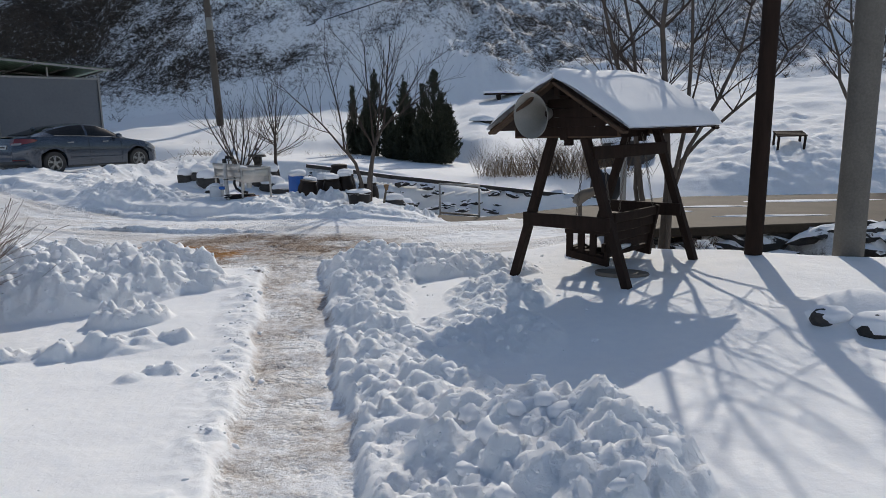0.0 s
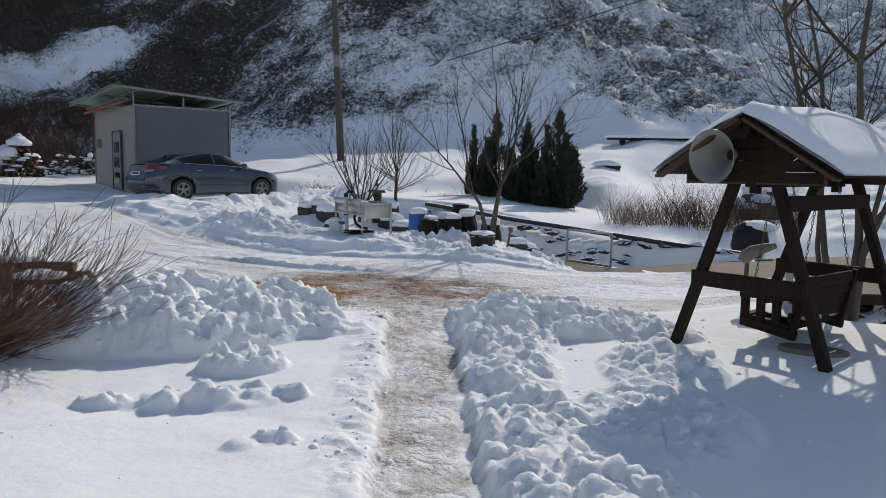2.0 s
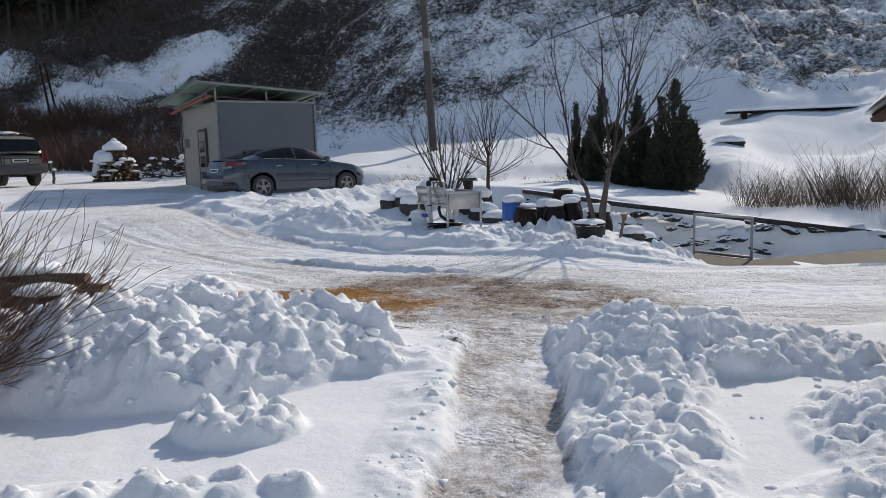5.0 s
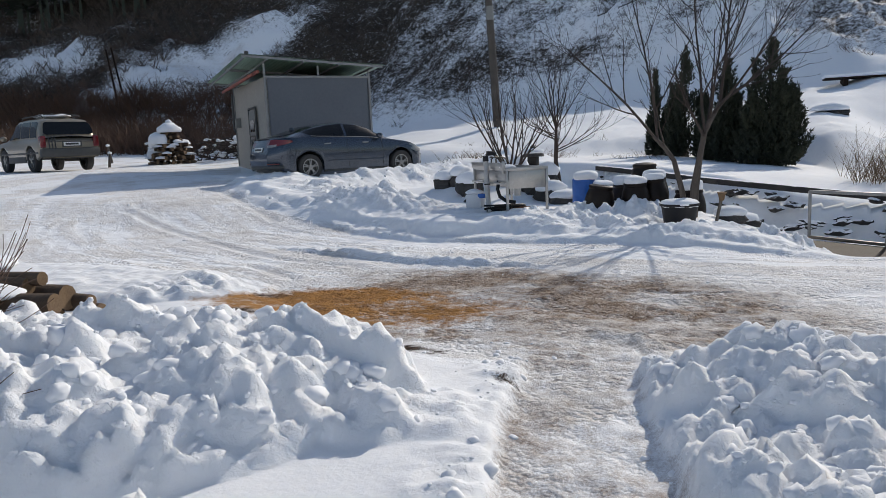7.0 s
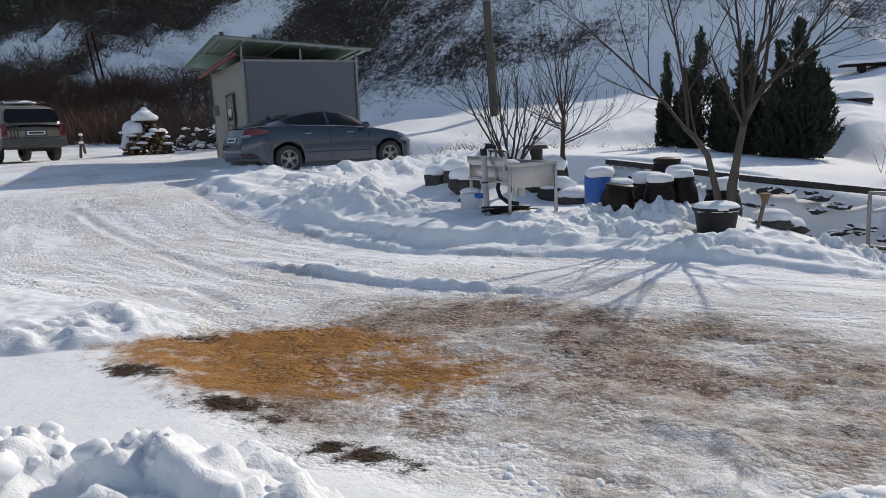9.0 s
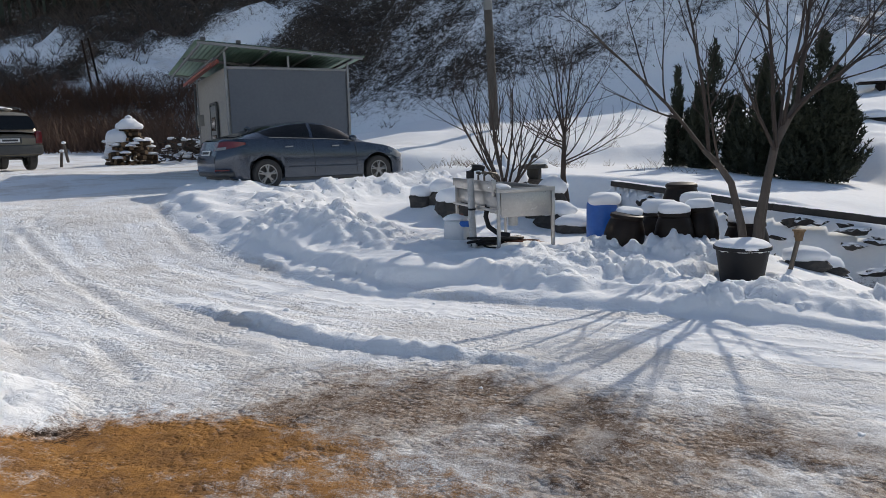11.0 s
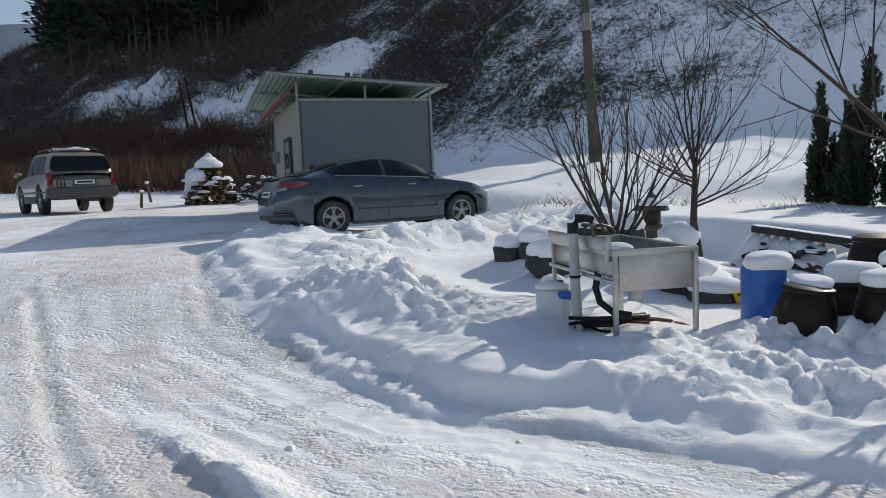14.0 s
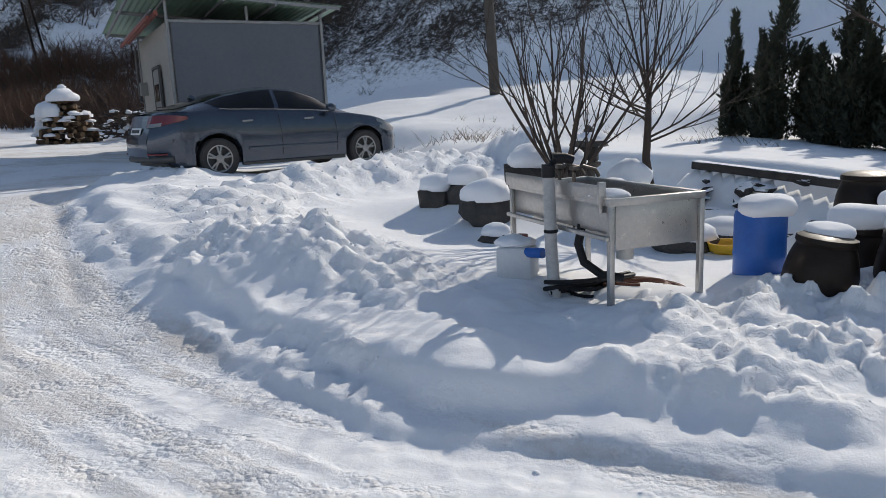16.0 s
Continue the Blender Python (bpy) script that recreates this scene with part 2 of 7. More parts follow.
M = {
    "ground": snow_ground(),
    "snow": surface("snow", SNOW, (0.86, 0.875, 0.905), 0.85, big=4, small=45, relief=0.15, depth=0.006, spec=0.06),
    "bark": surface("bark", (0.06, 0.048, 0.04), (0.125, 0.102, 0.085), 0.85, big=4, small=30, relief=0.6, depth=0.01, stretch=(3, 3, 0.7)),
    "twig": surface("twig", (0.032, 0.023, 0.019), (0.075, 0.053, 0.042), 0.8, relief=0),
    "shrubtwig": surface("red_brown_twig", (0.085, 0.046, 0.030), (0.15, 0.085, 0.055), 0.85, relief=0),
    "brush": surface("brush", (0.055, 0.040, 0.034), (0.135, 0.102, 0.08), 0.9, big=0.15, small=3, relief=0),
    "reed": surface("reed", (0.36, 0.25, 0.14), (0.22, 0.15, 0.09), 0.85, relief=0),
    "stain": surface("dark_stained_timber", (0.013, 0.008, 0.006), (0.032, 0.019, 0.014), 0.85, big=2.5, small=25, relief=0.5, depth=0.006, stretch=(6, 6, 1), spec=0.2),
    "timber": surface("weathered_timber", (0.045, 0.027, 0.017), (0.095, 0.060, 0.038), 0.78, big=3, small=26, relief=0.5, depth=0.006, stretch=(1, 6, 6), spec=0.25),
    "greywood": surface("grey_weathered_wood", (0.13, 0.11, 0.09), (0.23, 0.20, 0.165), 0.8, big=3, small=26, relief=0.5, depth=0.006),
    "polewood": surface("weathered_pole", (0.055, 0.047, 0.039), (0.105, 0.092, 0.078), 0.85, big=2, small=24, relief=0.4, depth=0.006),
    "horn": surface("grey_paint", (0.24, 0.237, 0.22), (0.19, 0.187, 0.17), 0.45, big=4, small=60, relief=0.1, depth=0.002),
    "steel": surface("stainless_steel", (0.50, 0.49, 0.475), (0.40, 0.39, 0.38), 0.36, 0.9, big=3, small=30, relief=0.02, depth=0.001),
    "iron": surface("dark_iron", (0.10, 0.095, 0.09), (0.19, 0.16, 0.13), 0.5, 0.8, relief=0.2, depth=0.002),
    "galv": surface("galvanised_steel", (0.32, 0.32, 0.32), (0.22, 0.22, 0.22), 0.5, 0.7, relief=0.1, depth=0.002),
    "concrete": surface("concrete", (0.17, 0.16, 0.14), (0.10, 0.093, 0.083), 0.85, big=1.5, small=35, relief=0.4, depth=0.008),
    "wetroad": surface("wet_concrete", (0.034, 0.025, 0.017), (0.085, 0.066, 0.048), 0.8, spec=0.2, big=0.8, small=22, relief=0.35, depth=0.006),
    "stone": surface("dark_stone", (0.028, 0.026, 0.025), (0.080, 0.074, 0.067), 0.85, big=2.5, small=20, relief=0.7, depth=0.02, vary=0.35),
    "snowstone": snowy_stone(),
    "panel": surface("shed_panel", (0.125, 0.138, 0.158), (0.105, 0.117, 0.135), 0.55, big=0.7, small=12, relief=0.05, depth=0.002),
    "sidepanel": surface("cream_panel", (0.33, 0.31, 0.27), (0.28, 0.26, 0.23), 0.55, big=0.9, small=14, relief=0.05, depth=0.002),
    "roofsheet": surface("pale_green_sheet", (0.30, 0.44, 0.32), (0.24, 0.36, 0.27), 0.4, big=1, small=25, relief=0.1, depth=0.002),
    "rustred": surface("red_primer_steel", (0.34, 0.09, 0.06), (0.22, 0.06, 0.045), 0.6, relief=0.2, depth=0.002),
    "carpaint": surface("grey_blue_metallic", (0.050, 0.066, 0.092), (0.042, 0.055, 0.078), 0.24, 0.6, big=1.2, small=200, relief=0.0, coat=0.8),
    "champagne": surface("champagne_metallic", (0.27, 0.235, 0.18), (0.23, 0.20, 0.155), 0.40, 0.35, big=1.2, small=160, relief=0.0, coat=0.6),
    "cladding": surface("grey_plastic", (0.05, 0.05, 0.05), (0.085, 0.085, 0.08), 0.6, relief=0.2, depth=0.002),
    "rubber": surface("rubber", (0.02, 0.02, 0.02), (0.045, 0.042, 0.04), 0.75, big=6, small=70, relief=0.3, depth=0.003),
    "alloy": surface("alloy", (0.36, 0.36, 0.35), (0.25, 0.25, 0.25), 0.38, 0.85, relief=0.05, depth=0.001),
    "redlens": surface("red_lens", (0.16, 0.008, 0.010), (0.11, 0.005, 0.008), 0.15, big=8, small=60, relief=0.0, coat=0.6),
    "glass": surface("tinted_glass", (0.006, 0.007, 0.008), (0.009, 0.010, 0.012), 0.08, relief=0.0, big=1, small=5, spec=0.3),
    "plate": surface("plate_white", (0.75, 0.76, 0.76), (0.68, 0.69, 0.69), 0.5, relief=0),
    "ink": surface("ink", (0.03, 0.03, 0.035), (0.05, 0.05, 0.05), 0.6, relief=0),
    "blue": surface("blue_plastic", (0.018, 0.14, 0.52), (0.012, 0.10, 0.40), 0.38, big=3, small=30, relief=0.08, depth=0.002),
    "yellow": surface("yellow_plastic", (0.75, 0.46, 0.03), (0.62, 0.36, 0.02), 0.4, relief=0.05, depth=0.002),
    "jar": surface("brown_glazed_earthenware", (0.007, 0.0045, 0.0035), (0.020, 0.012, 0.008), 0.5, big=2.5, small=14, relief=0.25, depth=0.006, coat=0.05, spec=0.22, stretch=(1, 1, 2.5)),
    "black": surface("black_plastic", (0.012, 0.012, 0.014), (0.024, 0.024, 0.026), 0.55, spec=0.25, relief=0.15, depth=0.003),
    "whiteplastic": surface("milky_plastic", (0.70, 0.72, 0.74), (0.60, 0.62, 0.64), 0.45, relief=0.1, depth=0.003),
    "pvc": surface("grey_pvc_pipe", (0.58, 0.58, 0.57), (0.36, 0.36, 0.35), 0.5, big=4, small=40, relief=0.15, depth=0.002),
    "hosered": surface("orange_brown_hose", (0.20, 0.075, 0.045), (0.12, 0.05, 0.035), 0.5, relief=0.1, depth=0.002),
    "log": surface("cut_log_bark", (0.055, 0.036, 0.024), (0.14, 0.095, 0.062), 0.9, big=5, small=30, relief=0.7, depth=0.012),
    "logend": surface("sawn_log_end", (0.22, 0.14, 0.075), (0.12, 0.075, 0.042), 0.85, big=6, small=50, relief=0.3, depth=0.004),
    "needle": surface("yew_needles", (0.018, 0.024, 0.013), (0.045, 0.050, 0.026), 0.7, big=1.5, small=9, relief=0),
    "pine": surface("pine_needles", (0.022, 0.030, 0.022), (0.045, 0.054, 0.036), 0.85, big=0.05, small=1.2, relief=0),
    # aerial haze is mixed into these blue-greys; there is no atmosphere
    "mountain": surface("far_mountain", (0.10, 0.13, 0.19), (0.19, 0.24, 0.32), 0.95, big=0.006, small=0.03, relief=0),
    "ropegrass": surface("dry_grass", (0.20, 0.14, 0.085), (0.11, 0.078, 0.05), 0.9, relief=0),
}


# ---- mesh helpers ----
class Geo:
    """Vertices and faces of one mesh, gathered piece by piece."""

    def __init__(self):
        self.v, self.f, self.mi, self.cur = [], [], [], 0

    def add(self, verts, faces):
        b = len(self.v)
        self.v += [tuple(p) for p in verts]
        self.f += [tuple(b + i for i in f) for f in faces]
        self.mi += [self.cur] * len(faces)
        return self

    def box(self, c, s, m=None, taper=1.0, bevel=0.0):
        x, y, z = (a / 2 for a in s)
        if bevel <= 0:
            vs = [Vector((sx * x * k, sy * y * k, sz * z)) for sz, k in ((-1, 1), (1, taper)) for sx, sy in ((-1, -1), (1, -1), (1, 1), (-1, 1))]
            fs = [(3, 2, 1, 0), (4, 5, 6, 7), (0, 1, 5, 4), (1, 2, 6, 5), (2, 3, 7, 6), (3, 0, 4, 7)]
        else:
            bm = bmesh.new()
            bmesh.ops.create_cube(bm, size=1.0)
            for q in bm.verts:
                k = taper if q.co.z > 0 else 1.0
                q.co = Vector((q.co.x * s[0] * k, q.co.y * s[1] * k, q.co.z * s[2]))
            bmesh.ops.bevel(bm, geom=bm.edges[:], offset=bevel, segments=2, affect="EDGES", profile=0.5)
            bm.verts.index_update()
            vs = [q.co.copy() for q in bm.verts]
            fs = [tuple(q.index for q in f.verts) for f in bm.faces]
            bm.free()
        if m is not None:
            vs = [m @ p for p in vs]
        return self.add([p + Vector(c) for p in vs], fs)

    def beam(self, a, b, w, h, up=(0, 0, 1), bevel=0.006):
        """A squared timber from a to b, w wide and h high."""
        a, b = Vector(a), Vector(b)
        z = (b - a).normalized()
        x = z.cross(Vector(up))
        if x.length < 1e-3:
            x = Vector((1, 0, 0))
        x.normalize()
        y = z.cross(x)
        m = Matrix((x, y, z)).transposed()
        return self.box((a + b) / 2, (w, h, (b - a).length), m, bevel=bevel)

    def tube(self, pts, radii, n=8, cap=True):
        pts = [Vector(p) for p in pts]
        if not hasattr(radii, "__len__"):
            radii = [radii] * len(pts)
        vs, fs = [], []
        ref = Vector((0.31, 0.17, 0.93)) if abs((pts[-1] - pts[0]).normalized().z) < 0.8 else Vector((0.93, 0.31, 0.1))
        for i, p in enumerate(pts):
            d = (pts[min(i + 1, len(pts) - 1)] - pts[max(i - 1, 0)]).normalized()
            x = d.cross(ref).normalized()
            y = d.cross(x)
            vs += [p + (x * math.cos(2 * math.pi * k / n) + y * math.sin(2 * math.pi * k / n)) * radii[i] for k in range(n)]
        for i in range(len(pts) - 1):
            fs += [(i * n + k, i * n + (k + 1) % n, (i + 1) * n + (k + 1) % n, (i + 1) * n + k) for k in range(n)]
        if cap:
            fs += [tuple(range(n))[::-1], tuple((len(pts) - 1) * n + k for k in range(n))]
        return self.add(vs, fs)

    def lathe(self, c, profile, n=24, m=None, wob=0.0, seed=0.0, cap=True):
        """Turns a profile of (radius, height) about z."""
        vs, fs = [], []
        for j, (r, h) in enumerate(profile):
            for k in range(n):
                a = 2 * math.pi * k / n
                p = Vector((r * math.cos(a), r * math.sin(a), h))
                if wob:
                    q = noise.noise(p * 6 + Vector((seed, seed * 2.1, 0)))
                    p = Vector((p.x * (1 + wob * q), p.y * (1 + wob * q), p.z + wob * 0.25 * noise.noise(p * 5 + Vector((0, seed, 3)))))
                vs.append(p)
        for j in range(len(profile) - 1):
            fs += [(j * n + k, j * n + (k + 1) % n, (j + 1) * n + (k + 1) % n, (j + 1) * n + k) for k in range(n)]
        if cap:
            fs += [tuple(range(n))[::-1], tuple((len(profile) - 1) * n + k for k in range(n))]
        if m is not None:
            vs = [m @ p for p in vs]
        return self.add([p + Vector(c) for p in vs], fs)

    def prism(self, poly, z0, z1):
        n = len(poly)
        vs = [(x, y, z0) for x, y in poly] + [(x, y, z1) for x, y in poly]
        return self.add(vs, [tuple(range(n))[::-1], tuple(range(n, 2 * n))] + [(k, (k + 1) % n, n + (k + 1) % n, n + k) for k in range(n)])

    def grid(self, rows):
        n = len(rows[0])
        vs = [p for r in rows for p in r]
        return self.add(vs, [(i * n + j, i * n + j + 1, (i + 1) * n + j + 1, (i + 1) * n + j) for i in range(len(rows) - 1) for j in range(n - 1)])

    def blob(self, c, s, wob=0.15, n=2, seed=0.0, flat=None, freq=1.6):
        """A lumpy boulder or snow lump; flat cuts it off below that part of its height."""
        bm = bmesh.new()
        bmesh.ops.create_icosphere(bm, subdivisions=n, radius=1.0)
        vs = []
        for q in bm.verts:
            p = q.co
            k = 1 + wob * noise.noise(p * freq + Vector((seed, seed * 1.7, seed * 0.3))) + 0.4 * wob * noise.noise(p * freq * 2.7 + Vector((seed, 2, seed)))
            p = Vector((p.x * s[0], p.y * s[1], p.z * s[2])) * k
            if flat is not None:
                p.z = max(p.z, flat * s[2])
            vs.append(p + Vector(c))
        bm.verts.index_update()
        fs = [tuple(q.index for q in f.verts) for f in bm.faces]
        bm.free()
        return self.add(vs, fs)

    def mesh(self, name, smooth=False):
        me = bpy.data.meshes.new(name)
        me.from_pydata(self.v, [], self.f)
        if smooth:
            me.polygons.foreach_set("use_smooth", [True] * len(me.polygons))
            if smooth != "all":
                me.set_sharp_from_angle(angle=radians(38))
        return me


def part(name, geo, material, parent, label="", smooth=True):
    me = geo.mesh(name, smooth)
    me.materials.append(M[material])
    ob = new(name, me)
    if parent is not None:
        ob.parent = parent
    return tagged(ob, label)


def thing(name, at, label, category, group="", kind="", turn=0.0):
    e = new(name)
    e.empty_display_size = 0.2
    e.matrix_basis = pose(*at, 0, 0, turn)
    return tagged(e, label, category, group, kind)


def single(name, geo, material, label, category, group="", kind="", smooth=True):
    return tagged(part(name, geo, material, None, "", smooth), label, category, group, kind)


# ---- the lie of the land ----
def fade(x, a, b):
    k = np.clip((x - a) / (b - a), 0, 1)
    return k * k * (3 - 2 * k)


def hash2(ix, iy, seed):
    h = (ix.astype(np.int64) * 374761393 + iy.astype(np.int64) * 668265263 + seed * 974711) & 0x7FFFFFFF
    h = ((h ^ (h >> 13)) * 1274126177) & 0x7FFFFFFF
    h = ((h ^ (h >> 16)) * 2246822519) & 0x7FFFFFFF
    return (h % 100003) / 100003.0


def vnoise(x, y, scale, seed=0):
    x, y = x / scale, y / scale
    ix, iy = np.floor(x), np.floor(y)
    fx, fy = x - ix, y - iy
    fx, fy = fx * fx * (3 - 2 * fx), fy * fy * (3 - 2 * fy)
    a, b = hash2(ix, iy, seed), hash2(ix + 1, iy, seed)
    c, d = hash2(ix, iy + 1, seed), hash2(ix + 1, iy + 1, seed)
    return (a * (1 - fx) + b * fx) * (1 - fy) + (c * (1 - fx) + d * fx) * fy - 0.5


def fbm(x, y, scale, seed=0, octaves=4, gain=0.5):
    s, amp = 0, 1.0
    for o in range(octaves):
        c, q = math.cos(0.6 + 1.1 * o), math.sin(0.6 + 1.1 * o)
        s = s + amp * vnoise(x * c - y * q, x * q + y * c, scale / 2.07 ** o, seed + o * 17)
        amp *= gain
    return s


def clods(x, y, size, seed):
    """Height of rounded, broken snow clods of about that size (0 to about 0.5 of it)."""
    wx = x + 0.35 * size * fbm(x, y, size * 0.8, seed + 5, 2) * 2
    wy = y + 0.35 * size * fbm(x, y, size * 0.8, seed + 9, 2) * 2
    gx, gy = np.floor(wx / size), np.floor(wy / size)
    best = np.zeros_like(x)
    for dx in (-1, 0, 1):
        for dy in (-1, 0, 1):
            cx, cy = gx + dx, gy + dy
            px = (cx + 0.15 + 0.7 * hash2(cx, cy, seed)) * size
            py = (cy + 0.15 + 0.7 * hash2(cx, cy, seed + 1)) * size
            k = 0.35 + 0.65 * hash2(cx, cy, seed + 2)
            r = size * 0.72 * k
            d2 = ((wx - px) ** 2 + (wy - py) ** 2) / r ** 2
            tilt = ((wx - px) * (hash2(cx, cy, seed + 3) - 0.5) + (wy - py) * (hash2(cx, cy, seed + 4) - 0.5)) * 0.9
            up = np.clip(1 - d2, 0, 1) ** 0.62
            best = np.maximum(best, up * (r * 0.66 + 0.9 * tilt) * (d2 < 1))
    return best


def seg_dist(x, y, pts):
    """Distance to a polyline, the way along it, and the side (positive to its left)."""
    best, along, side, run = np.full_like(x, 1e9), np.zeros_like(x), np.zeros_like(x), 0.0
    for (ax, ay), (bx, by) in zip(pts[:-1], pts[1:]):
        vx, vy = bx - ax, by - ay
        ln = math.hypot(vx, vy)
        k = np.clip(((x - ax) * vx + (y - ay) * vy) / ln ** 2, 0, 1)
        d = np.hypot(x - ax - k * vx, y - ay - k * vy)
        near = d < best
        best, along = np.where(near, d, best), np.where(near, run + k * ln, along)
        side = np.where(near, np.sign(vx * (y - ay) - vy * (x - ax)), side)
        run += ln
    return best, along, side


PATHWAY = [(0.7, -4.0), (-0.14, 0.0), (-0.86, 3.0), (-1.9, 7.3), (-2.5, 9.9)]
BANK = [(1.2, 14.9), (-1.2, 14.7), (-2.4, 14.75), (-3.4, 14.85), (-5.0, 14.98), (-5.8, 15.05), (-7.0, 15.42), (-9.0, 16.12), (-11.0, 17.4), (-13.3, 19.3), (-14.6, 21.0)]
CREEK = [(-4.9, 20.9), (-3.0, 19.45), (-0.7, 18.8), (1.2, 18.3), (3.8, 16.5), (5.1, 12.1), (8.5, 11.6), (20, 11.0), (60, 8)]
COPING = [(-5.2, 22.55), (-4.0, 21.75), (-2.4, 20.6), (-0.1, 19.95), (1.7, 19.45), (3.2, 19.3)]
BERM = [(-8.2, 13.95), (-7.3, 13.58), (-6.4, 13.32), (-5.5, 13.08), (-4.8, 13.0), (-4.1, 13.05)]
TRACKS = [[(-13.4, 16.3), (-11.6, 15.35), (-9.9, 14.4), (-8.0, 13.4), (-6.9, 12.9), (-5.9, 12.7)], [(-14.6, 20.1), (-10.9, 17.1), (-9.6, 16.1)], [(-7.24, 12.46), (-6.25, 11.88)], [(-13.4, 16.6), (-16.2, 19.0), (-21.0, 23.2)]]


def lie(x, y):
    """Height of the land under snow, without piles."""
    z = np.interp(y, [-40, -5, 0, 1.7, 3.3, 5.7, 8, 10], [2.0, 0.55, 0.36, 0.20, 0.08, -0.06, -0.02, 0.0])
    s = -0.75 * x + 0.66 * y
    z = z + np.interp(s, [14, 17, 18.8, 21.6, 24.5, 27.6, 31, 36.4, 39, 70, 150], [0, 0.06, 0.10, 0.28, 0.37, 0.37, 0.62, 0.99, 1.06, 2.0, 5.0]) * fade(-x, 3.5, 11)
    yy = y + 5.0 * fade(x, 4, 9) + 1.6 * fbm(x, y, 9, 147, 2) - 1.8 * fade(x, -8, -5.5) * (1 - fade(x, -1.2, 0.2))
    fld = sum(np.interp(yy + q, [28.5, 30, 32, 35, 38, 43, 60], [0.98, 1.12, 1.40, 1.8, 2.3, 3.0, 3.5]) for q in (-0.6, -0.3, 0, 0.3, 0.6)) / 5
    fld = fld + 0.22 * fbm(x, y, 3.2, 149, 3) + 0.07 * clods(x, y, 0.9, 151)
    behind = fade(y - np.interp(x, [-12, -9, -6.4, -4, -2.4, -0.1, 1.7], [25.5, 24.3, 23.2, 21.75, 20.6, 19.95, 19.45]), -0.1, 0.7) * fade(x, -13, -10.5) * (1 - fade(x, 0.2, 1.8))
    z = z + (np.interp(x, [-12, -9, -5, -3, -1, 0.5], [0.92, 0.86, 0.72, 0.56, 0.36, 0.2]) - z) * behind
    kk = fade(x, -0.8, 1.5)
    fk = fade(yy, 28.4 - 4.5 * kk, 30.4 + 0.6 * kk) * (1 - 0.8 * fade(-x, 16, 28))
    far_side = fade(x, 4.5, 8.0)
    soft_slope = np.interp(y, [20.5, 24, 30, 43], [0, 0.75, 1.6, 3.8]) * far_side + np.interp(y, [20.5, 24, 28, 33, 36, 41.5, 44], [0.1, 0.3, 0.5, 1.0, 1.4, 3.25, 3.6]) * (1 - far_side)
    kx = fade(x, 0.0, 2.5)
    z = z + (fld - z) * fk * (1 - kx) + (soft_slope + ((0.16 * fbm(x, y, 1.1, 145, 4, 0.65) + 0.3 * clods(x, y, 0.6, 153) + 0.4 * clods(x, y, 0.35, 157)) * far_side + 0.3 * fbm(x, y, 5, 155, 2)) * fade(y, 20.5, 22)) * kx
    z = z - 0.33 * fade(x, -2.5, -0.8) * fade(y, 13.5, 16.5) * (1 - fade(y, 19.5, 23)) - 0.28 * fade(x, 1.5, 4) * fade(y, 9.5, 14) * (1 - fade(y, 19.5, 24))
    z = z - 0.20 * np.exp(-(((x + 2.66) / 0.5) ** 2) - ((y - 16.2) / 0.55) ** 2)
    z = z + 0.27 * np.exp(-(((x + 3.45) / 0.72) ** 2) - ((y - 17.95) / 0.9) ** 2)
    z = z + 0.15 * fade(y, 15.0, 17.3) * (1 - fade(y, 24, 27)) * fade(-x, 3.6, 4.6) * (1 - behind)
    z = z + 0.26 * np.exp(-(((x - 3.3) / 0.5) ** 2) - ((y - 6.35) / 0.45) ** 2)
    z = z + 0.26 * np.exp(-(((x + 7.98 - 0.25 * (y - 17)) / 0.75) ** 2) - ((y - 17.05) / 0.6) ** 2) + 0.06 * np.exp(-(((x + 4.3) / 0.7) ** 2) - ((y - 15.9) / 0.4) ** 2)
    z = z + 0.42 * np.exp(-(((x + 7.0) / 1.5) ** 2) - ((y - 20.5) / 1.0) ** 2) * (1 - behind) - 0.10 * np.exp(-(((x + 5.6) / 0.8) ** 2) - ((y - 16.8) / 0.7) ** 2) - 0.12 * np.exp(-(((x + 3.75) / 0.4) ** 2) - ((y - 15.75) / 0.35) ** 2)
    cd, calong, cside = seg_dist(x, y, COPING)
    lift = np.interp(calong, [0, 1.45, 3.45, 5.85, 7.75, 9.25], [0.45, 0.33, 0.22, 0.38, 0.42, 0.35]) * np.exp(-(cd / 2.2) ** 2) * (x > -11)
    z = z + np.where(cside > 0, lift * fade(-x, -3, -1) * (x > 0.5), lift * np.clip(1 - cd / 0.4, 0, 1)) * (1 - behind)
    # the sedan stands on level ground
    cu, cv = (x + 11.6) * 0.5 + (y - 22.5) * 0.866, (x + 11.6) * 0.866 - (y - 22.5) * 0.5
    suv = (1 - fade(np.hypot(x + 26.8, y - 25.3), 2.8, 5.0))
    z = z * (1 - suv) + 0.98 * suv
    flat_car = (1 - fade(np.abs(cu), 2.4, 4.0)) * (1 - fade(np.abs(cv + 0.6), 1.5, 2.8))
    z = z * (1 - flat_car) + 0.52 * flat_car
    d = y - 43.2 - 3.0 * fbm(x, y, 30, 3, 2)
    steep = 0.43 + 0.27 * (1 - fade(x, -10, 8))
    crest = 56 - 21 * (1 - fade(x, -18, -5))
    hill = steep * (np.minimum(np.clip(d, 0, 999), crest) + 0.35 * np.clip(d - crest, 0, 200))
    edge = fade(x, -185, -85)
    z = z + hill * (0.32 + 0.68 * edge) * (1 - 0.4 * fade(x, 60, 160))
